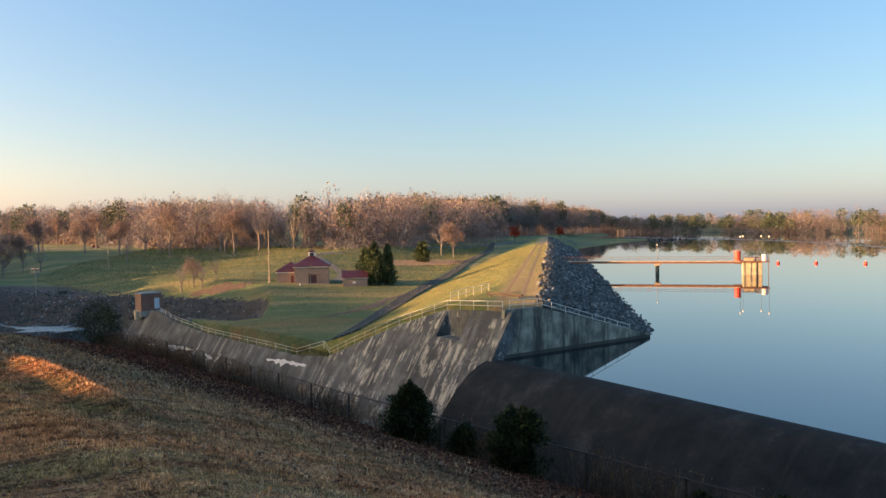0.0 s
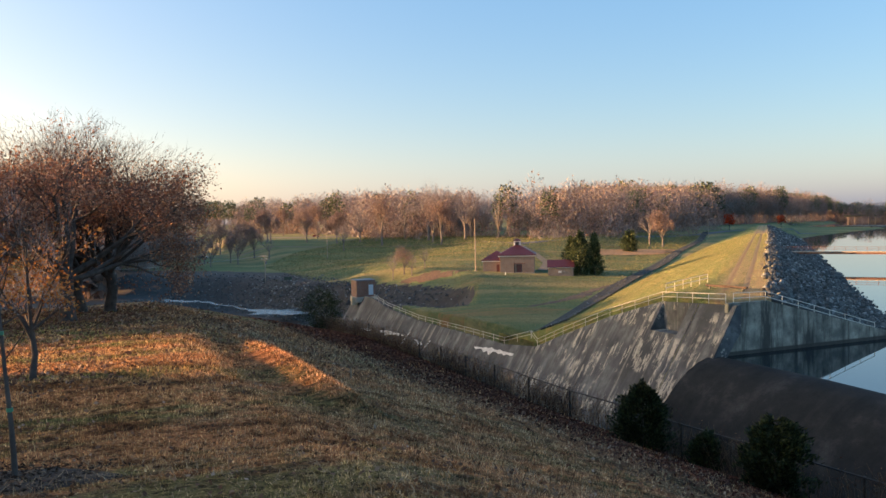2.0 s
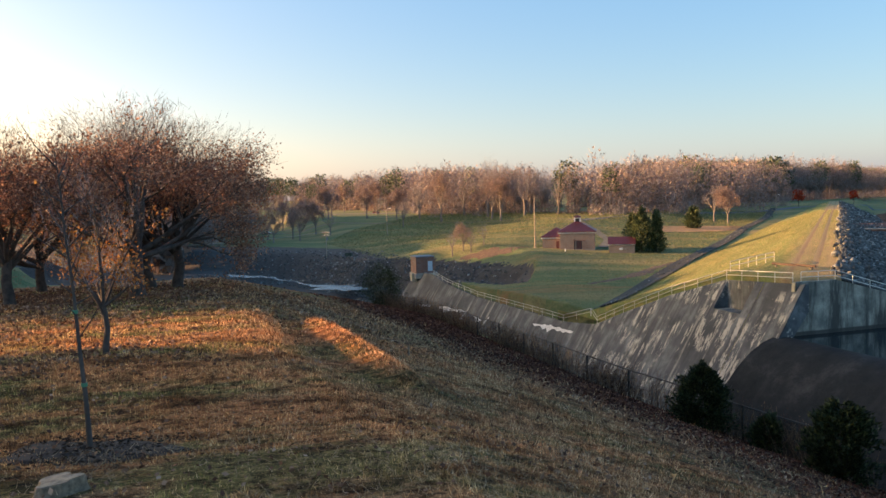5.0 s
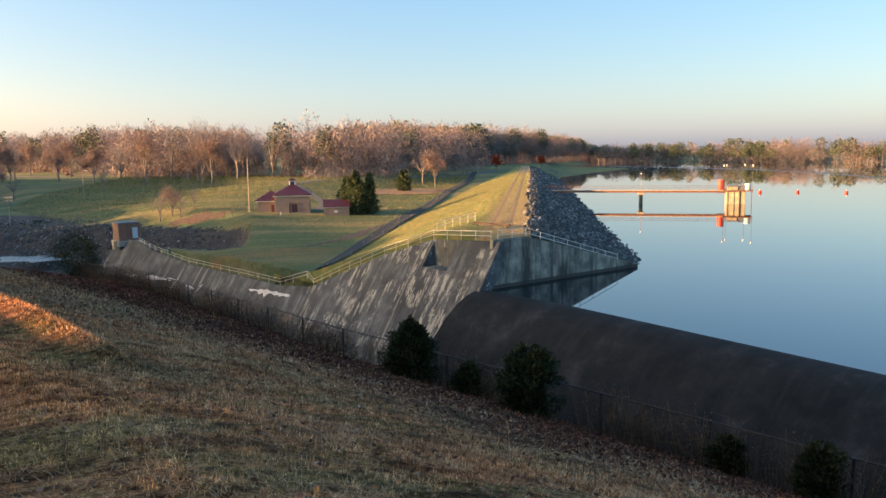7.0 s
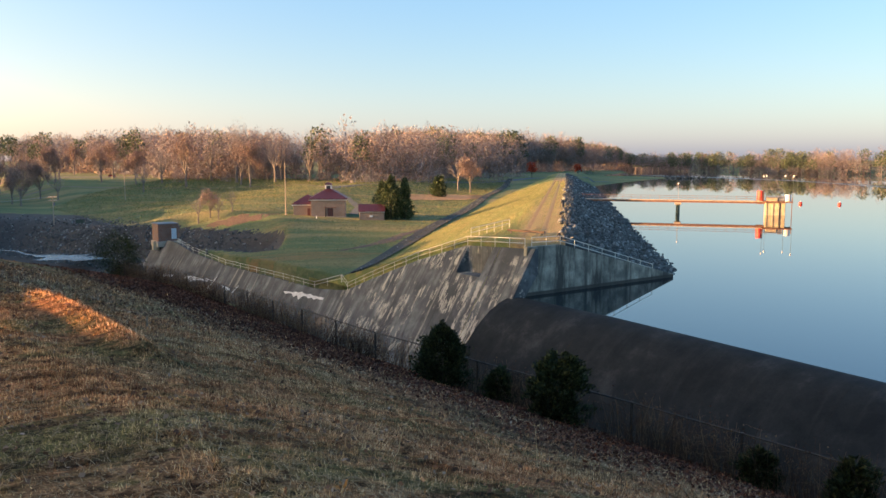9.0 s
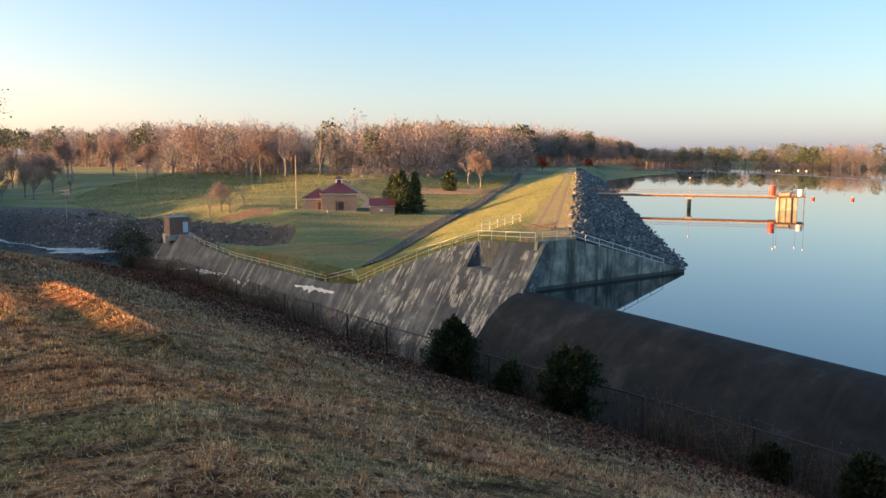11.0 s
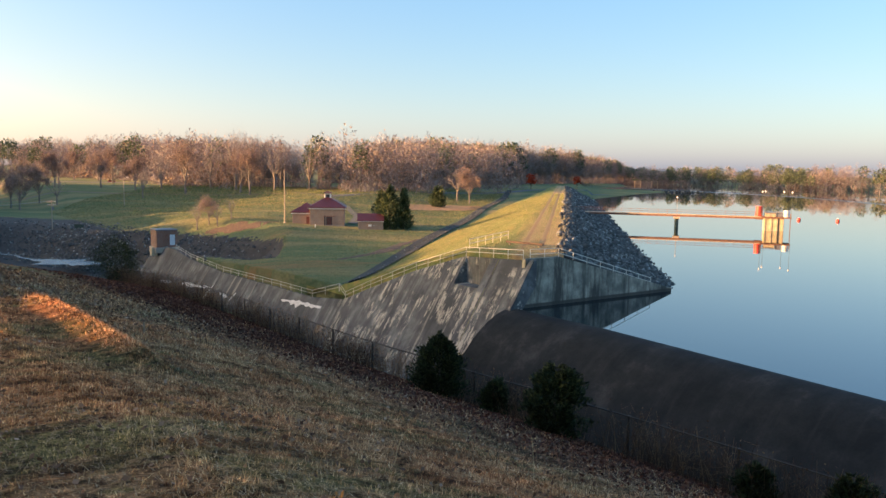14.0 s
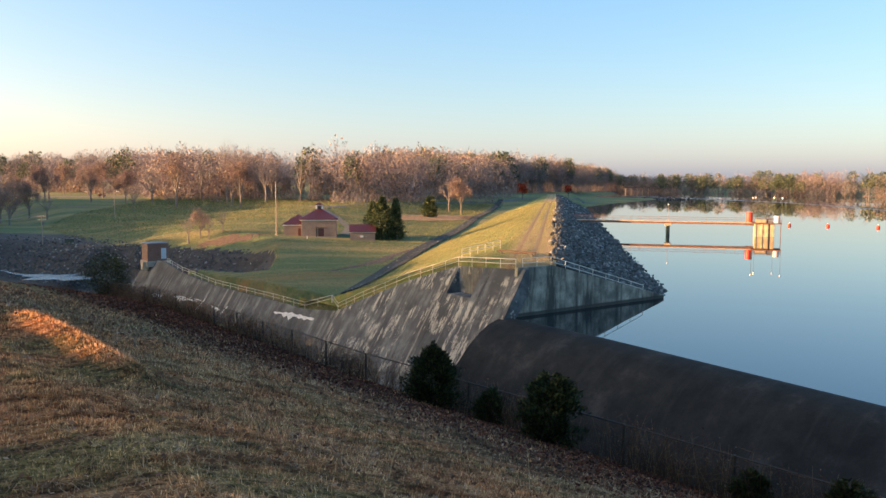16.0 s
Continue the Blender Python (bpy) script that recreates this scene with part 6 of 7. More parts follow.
protos = [lawn_tree(51, "tall autumn tree with thin russet leaves on the lawn", M_WOODLEAF, 3800),
          lawn_tree(52, "bare spreading autumn tree on the lawn"),
          lawn_tree(53, "rust-leaved autumn tree on the lawn", M_WOODLEAF, 6500)]
spots = [(0, -120.5, 354.6, 2.55), (1, -122, 396, 2.4), (2, -88.3, 340.7, 2.05), (1, -84.4, 370.7, 2.35), (1, -160, 430, 2.3), (2, -190, 440, 2.0), (1, -150, 405, 2.2),
         (1, -203, 406, 2.0), (0, -179, 318.5, 1.5), (0, -172, 290, 1.3), (1, -183, 300, 1.2), (1, -67.0, 205.6, 0.86), (1, -61.7, 205.5, 0.72), (1, -59.2, 209.4, 0.7),
         (0, -64.5, 207.5, 0.8), (2, -40, 372, 1.9), (2, 5.5, 330, 1.5), (1, 0.5, 338, 1.75), (1, -105, 380, 3.2), (0, -98, 362, 2.1), (0, -225, 500, 1.9), (2, -250, 520, 2.0), (1, -130, 330, 1.4),
         (0, -188, 312, 1.6), (2, -196, 296, 1.4), (0, -168, 305, 1.5), (1, -205, 330, 1.7), (2, -176, 335, 1.6), (0, -190, 345, 1.8), (1, -160, 318, 1.3), (0, -215, 310, 1.6), (2, -150, 372, 1.7), (0, -172, 385, 1.9), (2, -196, 388, 1.8), (1, -140, 378, 1.8), (0, -228, 395, 1.9)]
used = {}
for i, (k, x, y, sc) in enumerate(spots):
    at = pose(*on_ground(x, y), 0, 0, 67 * i) @ Matrix.Scale(sc, 4)
    if k in used:
        copy_thing(protos[k], at @ Matrix.Scale(1 / used[k], 4))
    else:
        used[k] = sc
        protos[k].matrix_basis = at
red = tree_thing("maple_tree", on_ground(42, 452), "round scarlet maple tree by the road", "tree", 61, 9.0, 3.0, 2.0, M_REDLEAF, 1800, 0.5, 0.0, 1.0, limbs=8, radius=0.16, twigs=2)
copy_thing(red, pose(*on_ground(75, 500), 0, 0, 90) @ Matrix.Scale(0.85, 4))


# ---- roads, lot and vehicles ----
def ribbon(name, label, pts, width, mat):
    """A strip that follows the ground, 6 cm above it."""
    v, f = [], []
    dense = []
    for (ax, ay), (bx, by) in zip(pts, pts[1:]):
        n = max(2, int(math.hypot(bx - ax, by - ay) / 6))
        dense += [(ax + (bx - ax) * i / n, ay + (by - ay) * i / n) for i in range(n)]
    dense.append(pts[-1])
    for i, (x, y) in enumerate(dense):
        a, b = dense[max(0, i - 1)], dense[min(len(dense) - 1, i + 1)]
        d = Vector((b[0] - a[0], b[1] - a[1])).normalized()
        for k in (-1, -0.33, 0.33, 1):
            px, py = x - d.y * width / 2 * k, y + d.x * width / 2 * k
            v.append((px, py, ground_at(px, py) + 0.12))
    for i in range(len(dense) - 1):
        for k in range(3):
            a = i * 4 + k
            f.append((a, a + 4, a + 5, a + 1))
    tagged(new(name, mesh_from(name, v, f, mat)), label, "road", kind="structure")


M_GRAVEL = simple("pale_gravel", (0.18, 0.14, 0.095), 0.95, 0, 0.25, 1.0)
M_ASPHALT = simple("grey_asphalt", (0.11, 0.11, 0.115), 0.9, 0, 0.25, 0.5)
ribbon("road", "pale gravel lane winding down to the pump house", [(-27.5, 212), (-28.5, 232), (-36, 262), (-48, 300), (-66, 330), (-95, 345)], 2.5, M_GRAVEL)
ribbon("road", "grey road between lawn and woods", [(-95, 345), (-150, 352), (-230, 372), (-330, 400)], 3.2, M_GRAVEL)
ribbon("road", "grey park road at the dam's far end", [(90, 478), (40, 440), (0, 400), (-30, 350), (-48, 300)], 6.0, M_ASPHALT)
ribbon("parking_lot", "grey gravel parking lot among the trees", [(-300, 455), (-180, 462)], 22.0, M_GRAVEL)


def build_car(at, colour, label, turn):
    c = thing("parked_car", at, label, "car", "parked cars", turn=turn)
    part("body", prism([(-2.2, 0.35), (2.2, 0.35), (2.25, 0.8), (1.3, 0.95), (0.8, 1.45), (-1.3, 1.48), (-2.0, 0.95), (-2.25, 0.85)], -0.88, 0.88), simple("car_paint", colour, 0.3, 0.1, 0.05), c, "", 0.05)
    part("side_window", prism([(-1.6, 0.98), (1.05, 0.98), (0.7, 1.38), (-1.2, 1.4)], -0.9, 0.9), M_GRASSBASE, c, "dark glass")
    for x in (-1.35, 1.35):
        for y in (-0.8, 0.8):
            w = part("wheel", tube(bmesh.new(), (x, y - 0.11, 0.33), (x, y + 0.11, 0.33), 0.33, None, 14), M_DARK, c)
            part("rim", tube(bmesh.new(), (x, y - 0.12, 0.33), (x, y + 0.12, 0.33), 0.19, None, 10), M_STEEL, w)


build_car(on_ground(-220, 364.6, 0.1), (0.7, 0.71, 0.72), "white parked car beside the lawn", 0.5)
build_car(on_ground(-216, 357, 0.1), (0.05, 0.055, 0.06), "dark parked car beside the lawn", 0.5)
build_car(on_ground(-236, 455, 0.1), (0.04, 0.05, 0.08), "dark parked car in the gravel lot", 0.1)
build_car(on_ground(-200, 462, 0.1), (0.25, 0.05, 0.04), "dark red parked car in the gravel lot", 0.2)


# ---- grass, litter and weeds on the near hill ----
def build_blades(nt, b):
    g = nt.nodes.new("ShaderNodeNewGeometry")
    r = g.outputs["Random Per Island"]
    straw = ramp(nt, r, [(0.0, (0.125, 0.062, 0.027)), (0.4, (0.469, 0.260, 0.115)), (0.8, (0.850, 0.533, 0.253)), (1.0, (0.850, 0.850, 0.483))])
    green = ramp(nt, r, [(0.0, (0.04, 0.058, 0.018)), (0.45, (0.15, 0.195, 0.060)), (0.8, (0.40, 0.36, 0.14)), (1.0, (0.78, 0.60, 0.34))])
    mid = noise_tex(nt, coords(nt), 0.75, 6, 0.66)
    c = mixed(nt, ramp(nt, mid, [(0.50, (0,)), (0.58, (1,))]), green, straw)
    wide = noise_tex(nt, coords(nt, 1, (0.5, 1.0, 1), 0.5), 0.42, 6, 0.66)
    c = mixed(nt, ramp(nt, wide, [(0.47, (0,)), (0.55, (0.88,))]), c, ramp(nt, r, [(0.0, (0.171, 0.071, 0.030)), (0.5, (0.595, 0.267, 0.115)), (1.0, (0.850, 0.588, 0.288))]))
    dot = nt.nodes.new("ShaderNodeVectorMath")
    dot.operation = "DOT_PRODUCT"
    nt.links.new(coords(nt), dot.inputs[0])
    dot.inputs[1].default_value = tuple(DN)
    bank = nt.nodes.new("ShaderNodeMapRange")
    bank.inputs["From Min"].default_value, bank.inputs["From Max"].default_value, bank.inputs["To Max"].default_value = -0.5, 4.5, 0.88
    nt.links.new(dot.outputs["Value"], bank.inputs["Value"])
    grey = ramp(nt, r, [(0.0, (0.13, 0.078, 0.045)), (0.5, (0.44, 0.28, 0.155)), (0.85, (0.70, 0.49, 0.30)), (1.0, (0.84, 0.70, 0.50))])
    red = ramp(nt, r, [(0.0, (0.11, 0.042, 0.022)), (0.5, (0.43, 0.19, 0.09)), (0.85, (0.68, 0.39, 0.20)), (1.0, (0.80, 0.60, 0.40))])
    kinds = ramp(nt, noise_tex(nt, coords(nt), 0.6, 5, 0.65), [(0.49, (0,)), (0.57, (1,))])
    c = mixed(nt, bank.outputs["Result"], c, mixed(nt, kinds, red, grey))
    # blades painted darker in the gaps for self-shadow, brighter on the tufts
    tuft_shade = ramp(nt, noise_tex(nt, coords(nt), 5.0, 6, 0.75), [(0.41, (0.16, 0.12, 0.09)), (0.48, (1.05, 1.0, 0.94)), (0.60, (1.6, 1.5, 1.35))])
    c = mixed(nt, 1.0, c, tuft_shade, "MULTIPLY")
    mats = ramp(nt, noise_tex(nt, coords(nt, 1, (0.6, 1.0, 1), 0.5), 1.3, 6, 0.7), [(0.40, (0.42, 0.38, 0.34)), (0.50, (1.08, 1.08, 1.08))])
    c = mixed(nt, 1.0, c, mats, "MULTIPLY")
    nt.links.new(c, b.inputs["Base Color"])
    b.inputs["Roughness"].default_value = 0.75
    b.inputs["Specular IOR Level"].default_value = 0.2
    t = nt.nodes.new("ShaderNodeBsdfTranslucent")
    nt.links.new(c, t.inputs["Color"])
    mx = nt.nodes.new("ShaderNodeMixShader")
    mx.inputs[0].default_value = 0.4
    nt.links.new(b.outputs[0], mx.inputs[1])
    nt.links.new(t.outputs[0], mx.inputs[2])
    nt.links.new(mx.outputs[0], nt.nodes["Material Output"].inputs["Surface"])


M_BLADE = material("grass_blades", build_blades)


def build_grass():
    """Tufts of short blades that spread from one foot, over a thatch of flat dead blades."""
    rng = np.random.default_rng(2)

    def spread(N, far, power):
        r = 3.2 + far * rng.uniform(0, 1, N) ** power
        a = rng.uniform(math.radians(40), math.radians(148), N)
        x, y = np.cos(a) * r, np.sin(a) * r - 0.5
        return x, y, r, 0.8 * x + 0.6 * y, -0.6 * x + 0.8 * y

    def blades(x, y, r, L, lean, W):
        k = len(x)
        t = rng.uniform(0, 6.283, k)
        base = np.stack([x, y, ground_height(x, y) - 0.01], 1)
        side = np.stack([-np.sin(t), np.cos(t), np.zeros(k)], 1) * W[:, None]
        tip = base + np.stack([np.cos(t) * lean, np.sin(t) * lean, np.maximum(1.0 - 0.25 * lean, 0.22)], 1) * L[:, None]
        return np.stack([base - side, base + side, tip], 1).reshape(-1, 3)

    x, y, r, n, s = spread(88000, 42.0, 1.5)
    clump = ripple(x * 3.1, y * 2.7) + 0.6 * ripple(x * 8.3 + 4, y * 7.7)
    keep = (n < 19.5) & (s < 62) & (rng.uniform(0, 1, len(x)) > 0.85 * smooth(5.5, 11.5, n)) & (clump > -0.45 + rng.normal(size=len(x)) * 0.3)
    x, y, r, n, clump = x[keep], y[keep], r[keep], n[keep], clump[keep]
    each = 6
    size = (0.026 + 0.0020 * r) * rng.uniform(0.5, 1.5, len(x)) * (1 + 0.5 * np.clip(clump, -0.6, 1.2)) * (1 + 0.4 * np.clip(n / 12, 0, 1))
    x, y, r, size = (np.repeat(q, each) for q in (x, y, r, size))
    k = len(x)
    wide = 0.012 + 0.0015 * r
    x, y = x + rng.normal(size=k) * wide, y + rng.normal(size=k) * wide
    up = blades(x, y, r, size * rng.uniform(0.5, 1.4, k), rng.uniform(0.1, 1.3, k), 0.0016 + 0.00030 * r)
    x, y, r, n, s = spread(170000, 36.0, 1.7)
    keep = (n < 16) & (s < 55)
    x, y, r = x[keep], y[keep], r[keep]
    k = len(x)
    flat = blades(x, y, r, (0.022 + 0.0016 * r) * rng.uniform(0.5, 1.5, k), rng.uniform(1.6, 3.2, k), 0.0018 + 0.00030 * r)
    r = rng.uniform(9.0, 25.0, 120000)
    a = rng.uniform(math.radians(70), math.radians(146), len(r))
    x, y = np.cos(a) * r, np.sin(a) * r - 0.5
    keep = 0.8 * x + 0.6 * y < 7.5
    x, y, r = x[keep], y[keep], r[keep]
    k = len(x)
    stand = blades(x, y, r, (0.035 + 0.0016 * r) * rng.uniform(0.6, 1.4, k), rng.uniform(0.05, 0.6, k), 0.0022 + 0.00026 * r)
    v = np.concatenate([up, flat, stand])
    f = np.arange(len(v)).reshape(-1, 3)
    tagged(new("grass", fast_mesh("grass", v, f, M_BLADE)), "short dry autumn grass, straw and green", "grass", kind="stuff")


build_grass()


def build_straw():
    """Bleached straws that lie tangled over the short grass, in drifts."""
    rng = np.random.default_rng(33)
    N = 60000
    r = 3.6 + 34.0 * rng.uniform(0, 1, N) ** 1.5
    a = rng.uniform(math.radians(40), math.radians(146), N)
    x, y = np.cos(a) * r, np.sin(a) * r - 0.5
    n = 0.8 * x + 0.6 * y
    drift = ripple(x * 1.3 + 5, y * 1.1) + 0.7 * ripple(x * 5.1, y * 4.3 + 2) + rng.normal(size=N) * 0.25
    keep = (n < 14.5) & (drift > 0.12)
    x, y, r = x[keep], y[keep], r[keep]
    k = len(x)
    z = ground_height(x, y)
    t = rng.normal(size=k) * 0.9 + 2.6
    L = (0.07 + 0.004 * r) * rng.uniform(0.5, 1.6, k)
    W = 0.0014 + 0.00024 * r
    rise = rng.uniform(0.0, 0.45, k)
    base = np.stack([x, y, z + rng.uniform(0.01, 0.06, k)], 1)
    side = np.stack([-np.sin(t), np.cos(t), np.zeros(k)], 1) * W[:, None]
    tip = base + np.stack([np.cos(t), np.sin(t), rise], 1) * L[:, None]
    v = np.stack([base - side, base + side, tip], 1).reshape(-1, 3)
    mat = leaf_material("bleached_straw", [(0.0, (0.22, 0.13, 0.055)), (0.5, (0.42, 0.28, 0.14)), (1.0, (0.62, 0.48, 0.29))], 0.7, 0.2)
    tagged(new("dry_straw", fast_mesh("dry_straw", v, np.arange(k * 3).reshape(-1, 3), mat)), "bleached fallen straws tangled over the grass", "grass", kind="stuff")


build_straw()


def build_dam_turf():
    """Upright blades that catch the low sun on the dam's crest and slope and on the lawn."""
    rng = np.random.default_rng(19)
    N = 150000
    u = -6 + 240 * rng.uniform(0, 1, N) ** 1.7
    v = rng.uniform(-30, -0.2, N)
    start = np.where(v < -4, (WALL_N + 0.25 - 58.7 - 0.711 * v) / 0.703, -3.6 + (v + 4) * 0.94) + 0.3
    rut = (np.abs(v + 4.7) < 0.35) | (np.abs(v + 2.6) < 0.35)
    keep = (u > start) & ~(rut & (u > 8)) & (np.abs(v + 29.9 - 0.6 * np.sin(u * 0.05)) > 2.0)
    u, v = u[keep], v[keep]
    left = -10.5 + 4.0 * np.clip(u / 30.0, 0, 1)
    z = np.where(v > left, CREST, CREST - (left - v) / 3.05)
    x = DAM_0.x + DU.x * u + DV.x * v
    y = DAM_0.y + DU.y * u + DV.y * v
    k = len(x)
    L = rng.uniform(0.06, 0.16, k) * (1 + u / 150)
    W = 0.012 * (1 + u / 60)
    t = rng.uniform(0, 6.283, k)
    base = np.stack([x, y, z - 0.01], 1)
    side = np.stack([-np.sin(t), np.cos(t), np.zeros(k)], 1) * W[:, None]
    tip = base + np.stack([np.cos(t) * 0.5, np.sin(t) * 0.5, np.ones(k)], 1) * L[:, None]
    vv = np.stack([base - side, base + side, tip], 1).reshape(-1, 3)
    tagged(new("dam_grass", fast_mesh("dam_grass", vv, np.arange(k * 3).reshape(-1, 3), M_TURF)), "short golden-green grass on the dam", "grass", kind="stuff")


def build_lawn_turf():
    rng = np.random.default_rng(23)
    N = 300000
    y = 112 + 310 * rng.uniform(0, 1, N) ** 1.4
    x = -150 + 190 * rng.uniform(0, 1, N)
    n = 0.8 * x + 0.6 * y
    v = (x - DAM_0.x) * DV.x + (y - DAM_0.y) * DV.y
    keep = (n > 54.5) & (v < -32) & ~inside(x, y, PIT) & (line_distance(x, y, CREEK) > 22)
    keep &= rng.uniform(0, 1, N) > 0.35 * (ripple(x * 0.3, y * 0.9) < 0)
    keep &= ~((x > -43) & (x < -18) & (y > 198) & (y < 216))
    keep &= ~((x > -20) & (x < 10) & (abs(y - 296 - 0.8 * x) < 13))
    x, y = x[keep], y[keep]
    z = ground_height(x, y)
    k = len(x)
    L = rng.uniform(0.06, 0.20, k) * (y / 130)
    W = 0.045 * (y / 130)
    t = rng.uniform(0, 6.283, k)
    base = np.stack([x, y, z - 0.01], 1)
    side = np.stack([-np.sin(t), np.cos(t), np.zeros(k)], 1) * W[:, None]
    tip = base + np.stack([np.cos(t) * 0.5, np.sin(t) * 0.5, np.ones(k)], 1) * L[:, None]
    vv = np.stack([base - side, base + side, tip], 1).reshape(-1, 3)
    tagged(new("lawn_grass", fast_mesh("lawn_grass", vv, np.arange(k * 3).reshape(-1, 3), M_LAWNBLADE)), "mown green and straw lawn grass", "grass", kind="stuff")


M_TURF = leaf_material("dam_turf", [(0.0, (0.17, 0.21, 0.075)), (0.5, (0.31, 0.32, 0.13)), (1.0, (0.52, 0.44, 0.24))], 0.8, 0.3)
M_LAWNBLADE = leaf_material("lawn_blades", [(0.0, (0.103, 0.138, 0.059)), (0.55, (0.206, 0.239, 0.099)), (0.85, (0.361, 0.313, 0.144)), (1.0, (0.482, 0.377, 0.189))], 0.8, 0.3)
build_dam_turf()
build_lawn_turf()

M_LITTER = leaf_material("rotting_leaves", [(0.0, (0.034, 0.014, 0.009)), (0.5, (0.092, 0.034, 0.021)), (0.85, (0.172, 0.067, 0.036)), (1.0, (0.322, 0.153, 0.088))], 0.8, 0.1)
M_LEAFDRY = leaf_material("fallen_leaves", [(0.0, (0.10, 0.052, 0.034)), (0.5, (0.20, 0.105, 0.062)), (0.85, (0.32, 0.19, 0.115)), (1.0, (0.52, 0.37, 0.26))], 0.8, 0.1)
M_WEED = leaf_material("dry_weeds", [(0.0, (0.040, 0.022, 0.014)), (0.6, (0.096, 0.056, 0.034)), (1.0, (0.272, 0.192, 0.112))], 0.85, 0.1)


def build_litter():
    rng = np.random.default_rng(14)
    P = []
    # under the oaks, round the maple, and thick along the fence
    for cx, cy, sd, n in ((-25, 28, 6.0, 9000), (-29, 27, 6.0, 5000), (-11.8, 13.1, 1.3, 700), (-6.5, 6.8, 0.8, 120), (-8, 16, 7, 900)):
        P.append(np.stack([rng.normal(cx, sd, n), rng.normal(cy, sd, n)], 1))
    s = rng.uniform(2, 60, 42000)
    n = FENCE_N - 2.4 + rng.normal(size=42000) * 2.0
    P.append(np.stack([-0.6 * s + 0.8 * n, 0.8 * s + 0.6 * n], 1))
    s = rng.uniform(-2, 34, 15000)
    n = rng.uniform(-8, 14, 15000)
    drift = ripple(s * 0.8, n * 1.1) + 0.5 * ripple(s * 2.3 + 3, n * 2.9)
    near = drift > 0.15 + rng.normal(size=15000) * 0.3
    P.append(np.stack([-0.6 * s + 0.8 * n, 0.8 * s + 0.6 * n], 1)[near])
    belt = P.pop(5)
    for p, mat, label in ((np.concatenate(P), M_LEAFDRY, "light brown fallen leaves scattered on the grass"), (belt, M_LITTER, "dark red-brown fallen leaves heaped along the fence")):
        r = np.hypot(p[:, 0], p[:, 1])
        p, r = p[r > 2.5], r[r > 2.5]
        z = ground_height(p[:, 0], p[:, 1])
        q = np.column_stack([p, z + 0.02 + rng.uniform(0, 0.05, len(p))])
        v, f = cards(q, 0.042 + 0.0026 * r, rng, rng.normal(size=(len(q), 3)) * [1, 1, 0.25], 0.75)
        tagged(new("fallen_leaves", fast_mesh("fallen_leaves", v, f, mat)), label, "leaves", kind="stuff")


def build_brush():
    """Leafless stems and dead weeds on both sides of the fence."""
    rng = np.random.default_rng(15)
    k = 8500
    s = rng.uniform(0, 72, k)
    n = FENCE_N + np.abs(rng.normal(size=k)) * 1.2 - 0.7
    x, y = -0.6 * s + 0.8 * n, 0.8 * s + 0.6 * n
    z = ground_height(x, y)
    dens = np.sin(s * 0.9) * np.sin(s * 0.23 + 1) + rng.normal(size=k) * 0.5
    keep = dens > -0.3
    a = np.column_stack([x, y, z - 0.03])[keep]
    m = len(a)
    h = rng.uniform(0.3, 1.5, m)
    d = np.column_stack([rng.normal(size=m) * 0.22, rng.normal(size=m) * 0.22, np.ones(m)])
    b = a + d * h[:, None]
    parts = [tubes(a, b, np.full(m, 0.007), np.full(m, 0.003), 3)]
    for _ in range(3):
        t = rng.uniform(0.35, 0.95, m)[:, None]
        p = a + (b - a) * t
        e = p + np.column_stack([rng.normal(size=m), rng.normal(size=m), rng.uniform(0.2, 1.2, m)]) * 0.17
        parts.append(tubes(p, e, np.full(m, 0.004), np.full(m, 0.002), 3))
    p = b[rng.integers(0, m, 5000)] + rng.normal(size=(5000, 3)) * [0.12, 0.12, 0.15] - [0, 0, 0.1]
    parts.append(cards(p, 0.06, rng, None, 0.6))
    v, f = joined(*parts)
    tagged(new("dry_brush", fast_mesh("dry_brush", v, f, M_WEED)), "leafless brown brush and dead weeds along the fence", "brush", kind="stuff")


def build_tall_weeds():
    rng = np.random.default_rng(16)
    k = 700
    s = rng.uniform(3, 40, k)
    n = rng.uniform(3.5, 15, k)
    x, y = -0.6 * s + 0.8 * n, 0.8 * s + 0.6 * n
    keep = np.hypot(x, y) > 5
    a = np.column_stack([x, y, ground_height(x, y) - 0.02])[keep]
    m = len(a)
    b = a + np.column_stack([rng.normal(size=m) * 0.3, rng.normal(size=m) * 0.3, np.ones(m)]) * rng.uniform(0.12, 0.42, m)[:, None]
    v, f = tubes(a, b, np.full(m, 0.004), np.full(m, 0.002), 3)
    w = cards(b[rng.integers(0, m, m * 2)] + rng.normal(size=(m * 2, 3)) * 0.02, 0.035, rng, np.tile([0, 0, 1.0], (m * 2, 1)), 0.4)
    v, f = joined((v, f), w)
    tagged(new("tall_weeds", fast_mesh("tall_weeds", v, f, M_WEED)), "straw-coloured tall dry weeds on the bank", "weeds", kind="stuff")


build_litter()
build_brush()
build_tall_weeds()


def build_stalk(at, h, lean, label):
    t = thing("dry_stalk", at, label, "weed")
    pts = np.array([(0, 0, -0.03), (lean * 0.25, 0, h * 0.45), (lean * 0.6, 0.01, h * 0.85), (lean, 0.02, h)])
    v, f = tubes(pts[:-1], pts[1:], np.array([0.005, 0.004, 0.003]), np.array([0.004, 0.003, 0.002]), 5)
    ob = new("stem", fast_mesh("stem", v, f, M_STRAW)); ob.parent = t
    rng = np.random.default_rng(int(h * 100))
    for p in (pts[3], pts[2], pts[3] + [0.05, 0, 0.0]):
        v, f = cards(np.array([p]), 0.06, rng, np.array([[1.0, 0, 0.2]]), 0.3)
        ob = new("leaf", fast_mesh("leaf", v, f, M_STRAW)); ob.parent = t


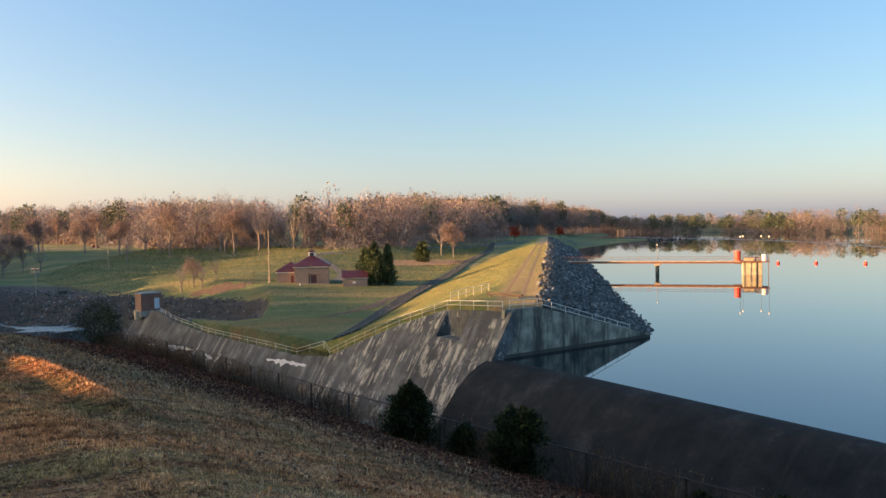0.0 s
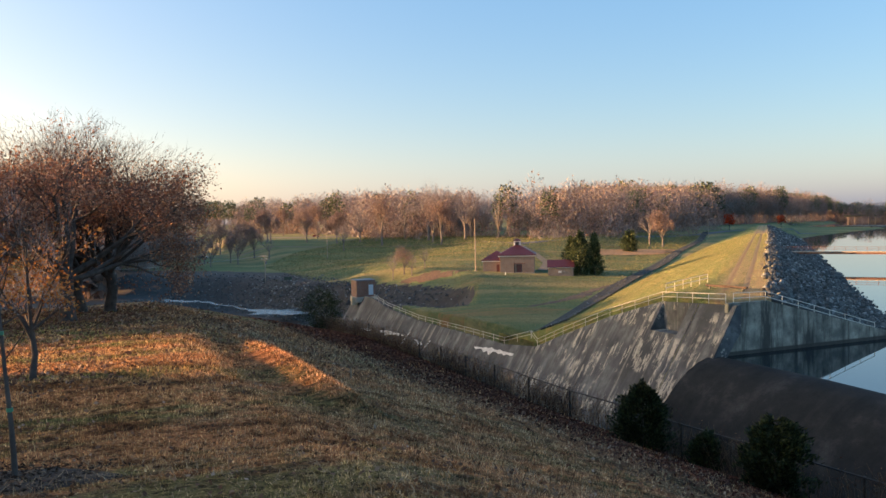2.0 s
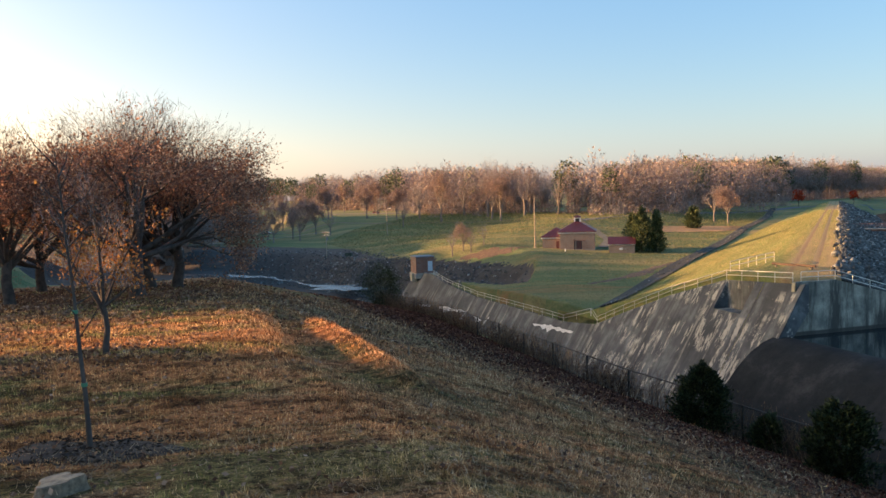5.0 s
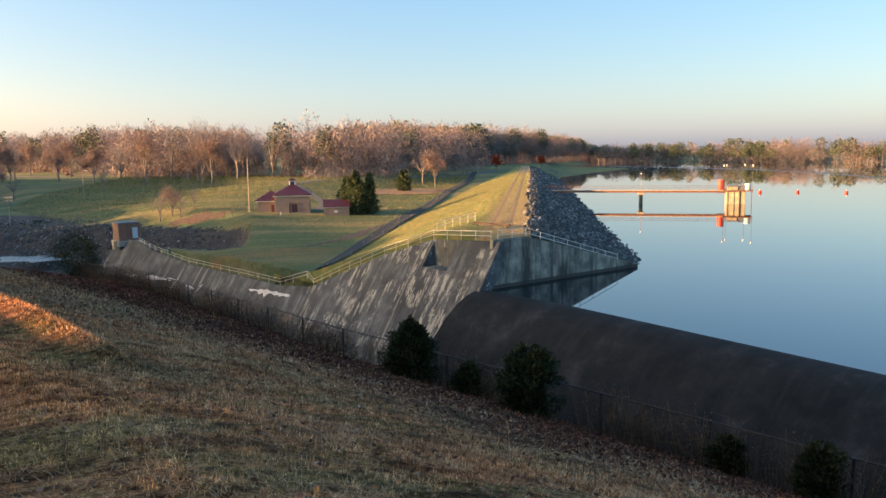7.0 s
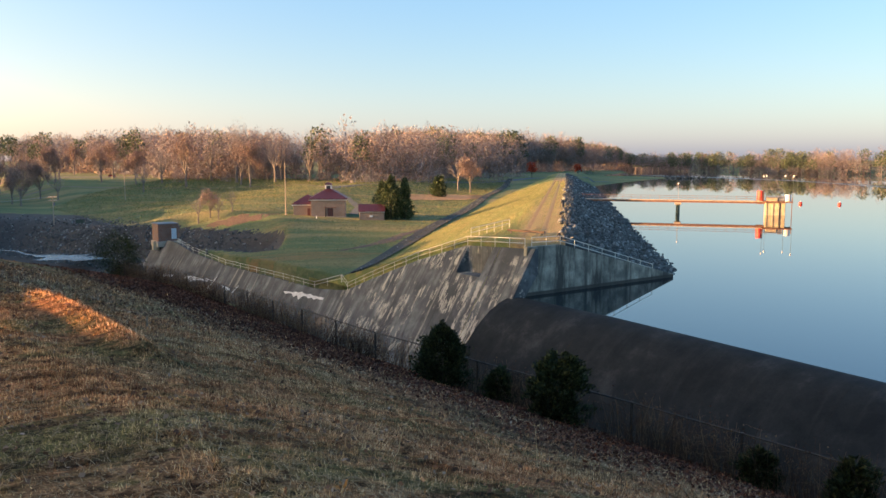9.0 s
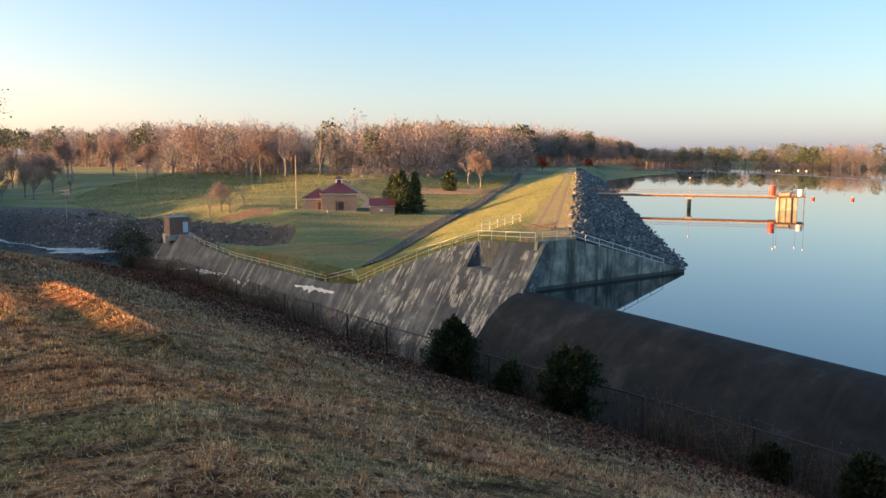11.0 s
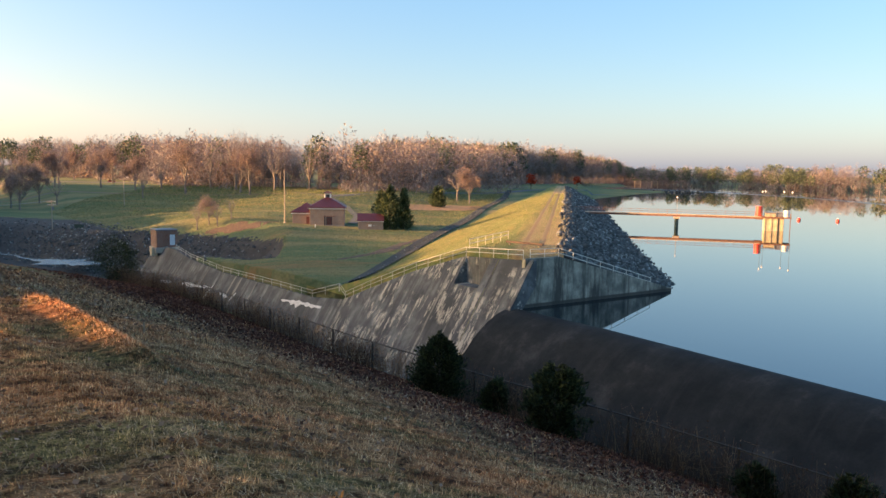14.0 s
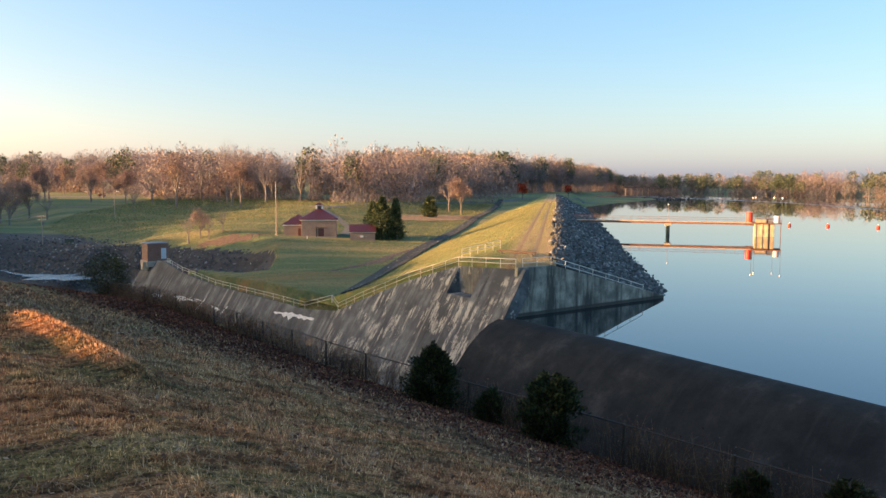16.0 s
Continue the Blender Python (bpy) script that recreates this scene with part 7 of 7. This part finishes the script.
M_STRAW = simple("bright_straw", (0.52, 0.36, 0.18), 0.8, 0, 0.15)
build_stalk(on_ground(-0.55, 7.6), 0.36, 0.14, "single bent straw-coloured stalk in the grass")
build_stalk(on_ground(1.1, 10.1), 0.55, -0.04, "single upright straw-coloured stalk in the grass")


def build_seedling(at):
    t = thing("oak_seedling", at, "tiny seedling with bright orange leaves in the grass", "seedling")
    rng = np.random.default_rng(71)
    v, f = sweep([(0, 0, -0.02), (0.01, 0, 0.05), (0.015, 0.01, 0.09)], [0.004, 0.003, 0.002], 5)
    ob = new("stem", fast_mesh("stem", v, f, M_STRAW)); ob.parent = t
    for i in range(9):
        a = i * 2.4
        p = np.array([[0.035 * math.cos(a), 0.035 * math.sin(a), 0.045 + 0.006 * i]])
        v, f = cards(p, 0.05, rng, np.array([[math.cos(a), math.sin(a), 0.5]]), 0.5)
        ob = new("leaf", fast_mesh("leaf", v, f, M_GOLDLEAF)); ob.parent = t


build_seedling(on_ground(-0.72, 4.97))


def build_peg():
    p = on_ground(-7.6, 19.2)
    t = thing("marker_peg", p, "small pale wooden marker peg on the bank", "peg")
    part("stake", prism([(-0.02, -0.1), (0.02, -0.1), (0.02, 0.26), (0.0, 0.30), (-0.02, 0.26)], -0.015, 0.015), M_CUT, t)


build_peg()


# ---- marks on the lawn and the lake ----
def patch_strip(name, label, category, pts, widths, mat, lift=0.07, level=None):
    """An uneven strip along a line, on the ground or at a level."""
    v, f = [], []
    rng = random.Random(len(pts))
    dense = []
    for i in range(len(pts) - 1):
        for k in range(6):
            t = k / 6
            dense.append((pts[i][0] + (pts[i + 1][0] - pts[i][0]) * t, pts[i][1] + (pts[i + 1][1] - pts[i][1]) * t, widths[i] + (widths[i + 1] - widths[i]) * t))
    dense.append((*pts[-1], widths[-1]))
    for i, (x, y, w) in enumerate(dense):
        a, b = dense[max(0, i - 1)], dense[min(len(dense) - 1, i + 1)]
        d = Vector((b[0] - a[0], b[1] - a[1])).normalized()
        for k in (-1, 0, 1):
            o = k * w / 2 * (rng.uniform(0.6, 1.3) if level is None else 1)
            px, py = x - d.y * o, y + d.x * o
            v.append((px, py, level if level is not None else ground_at(px, py) + lift - (0.05 if k else 0)))
    for i in range(len(dense) - 1):
        for k in (0, 1):
            a = i * 3 + k
            f.append((a, a + 3, a + 4, a + 1))
    tagged(new(name, mesh_from(name, v, f, mat)), label, category, kind="structure")


M_CLAY = simple("bare_clay", (0.105, 0.066, 0.044), 0.95, 0, 0.4, 1.2)
patch_strip("bare_earth", "dark bare earth washed out of the lawn", "earth", [(-20.9, 141), (-17, 148), (-13.3, 158), (-10.7, 171), (-8.1, 180)], [1.0, 2.2, 3.2, 2.4, 0.8], M_CLAY)
patch_strip("bare_earth", "rust-brown worn bank beside the basin", "earth", [(-64, 203), (-57, 203), (-50, 203), (-46, 206)], [2.0, 5.0, 5.0, 1.5], M_CLAY)
# dormant grass whose orange also paints in the low sun on this lawn
M_SUNLITGRASS = simple("sunlit_dormant_grass", (0.43, 0.215, 0.08), 0.95, 0, 0.45, 0.8)
for o, w in ((-10, 6), (-3.5, 8), (4, 8), (11, 6)):
    patch_strip("dry_grass", "dormant grass beside the cedars, coloured orange as if sunlit", "grass", [(-19, 281 + o), (-10, 288 + o), (0, 296 + o), (9, 303 + o)], [w * 0.6, w, w, w * 0.4], M_SUNLITGRASS, 0.2)


def build_ruffled(nt, b):
    b.inputs["Base Color"].default_value = (0.03, 0.05, 0.06, 1)
    b.inputs["Roughness"].default_value = 0.35
    b.inputs["IOR"].default_value = 1.33
    bumped(nt, b, noise_tex(nt, coords(nt), 0.8, 3, 0.6), 0.5, 0.3)


M_RUFFLED = material("ruffled_water", build_ruffled)
patch_strip("water_streak", "pale wind-ruffled streak across the lake", "water", [(140, 730), (158, 700), (179, 653), (198, 576), (213, 516), (214, 456), (210, 400), (200, 340)],
            [2, 9, 11, 9, 7, 5, 4, 3], M_RUFFLED, 0, 0.012)


def build_far_bridge():
    a, b = Vector((208, 955, 0)), Vector((240, 948, 0))
    d = b - a
    g = thing("road_bridge", a, "distant concrete road bridge over the lake, darkened as if shaded", "bridge", turn=math.atan2(d.y, d.x))
    L = d.length
    # deck and parapet take the dark pier colour in place of shade
    part("deck", new_box((0, -4, 4.6), (L, 4, 5.6)), M_PIER, g)
    part("parapet", new_box((0, -4.2, 5.6), (L, -3.9, 6.6)), M_PIER, g)
    for i in range(5):
        x = L * (i + 0.5) / 5
        part("pier", new_box((x - 0.6, -3, -3), (x + 0.6, 3, 4.6)), M_DECK, g)


build_far_bridge()

post = thing("marker_post", on_ground(-35.0, 198.3), "short white marker post on the lawn", "post")
part("stake", tube(bmesh.new(), (0, 0, -0.1), (0, 0, 0.75), 0.12, None, 8), M_WHITE, post)
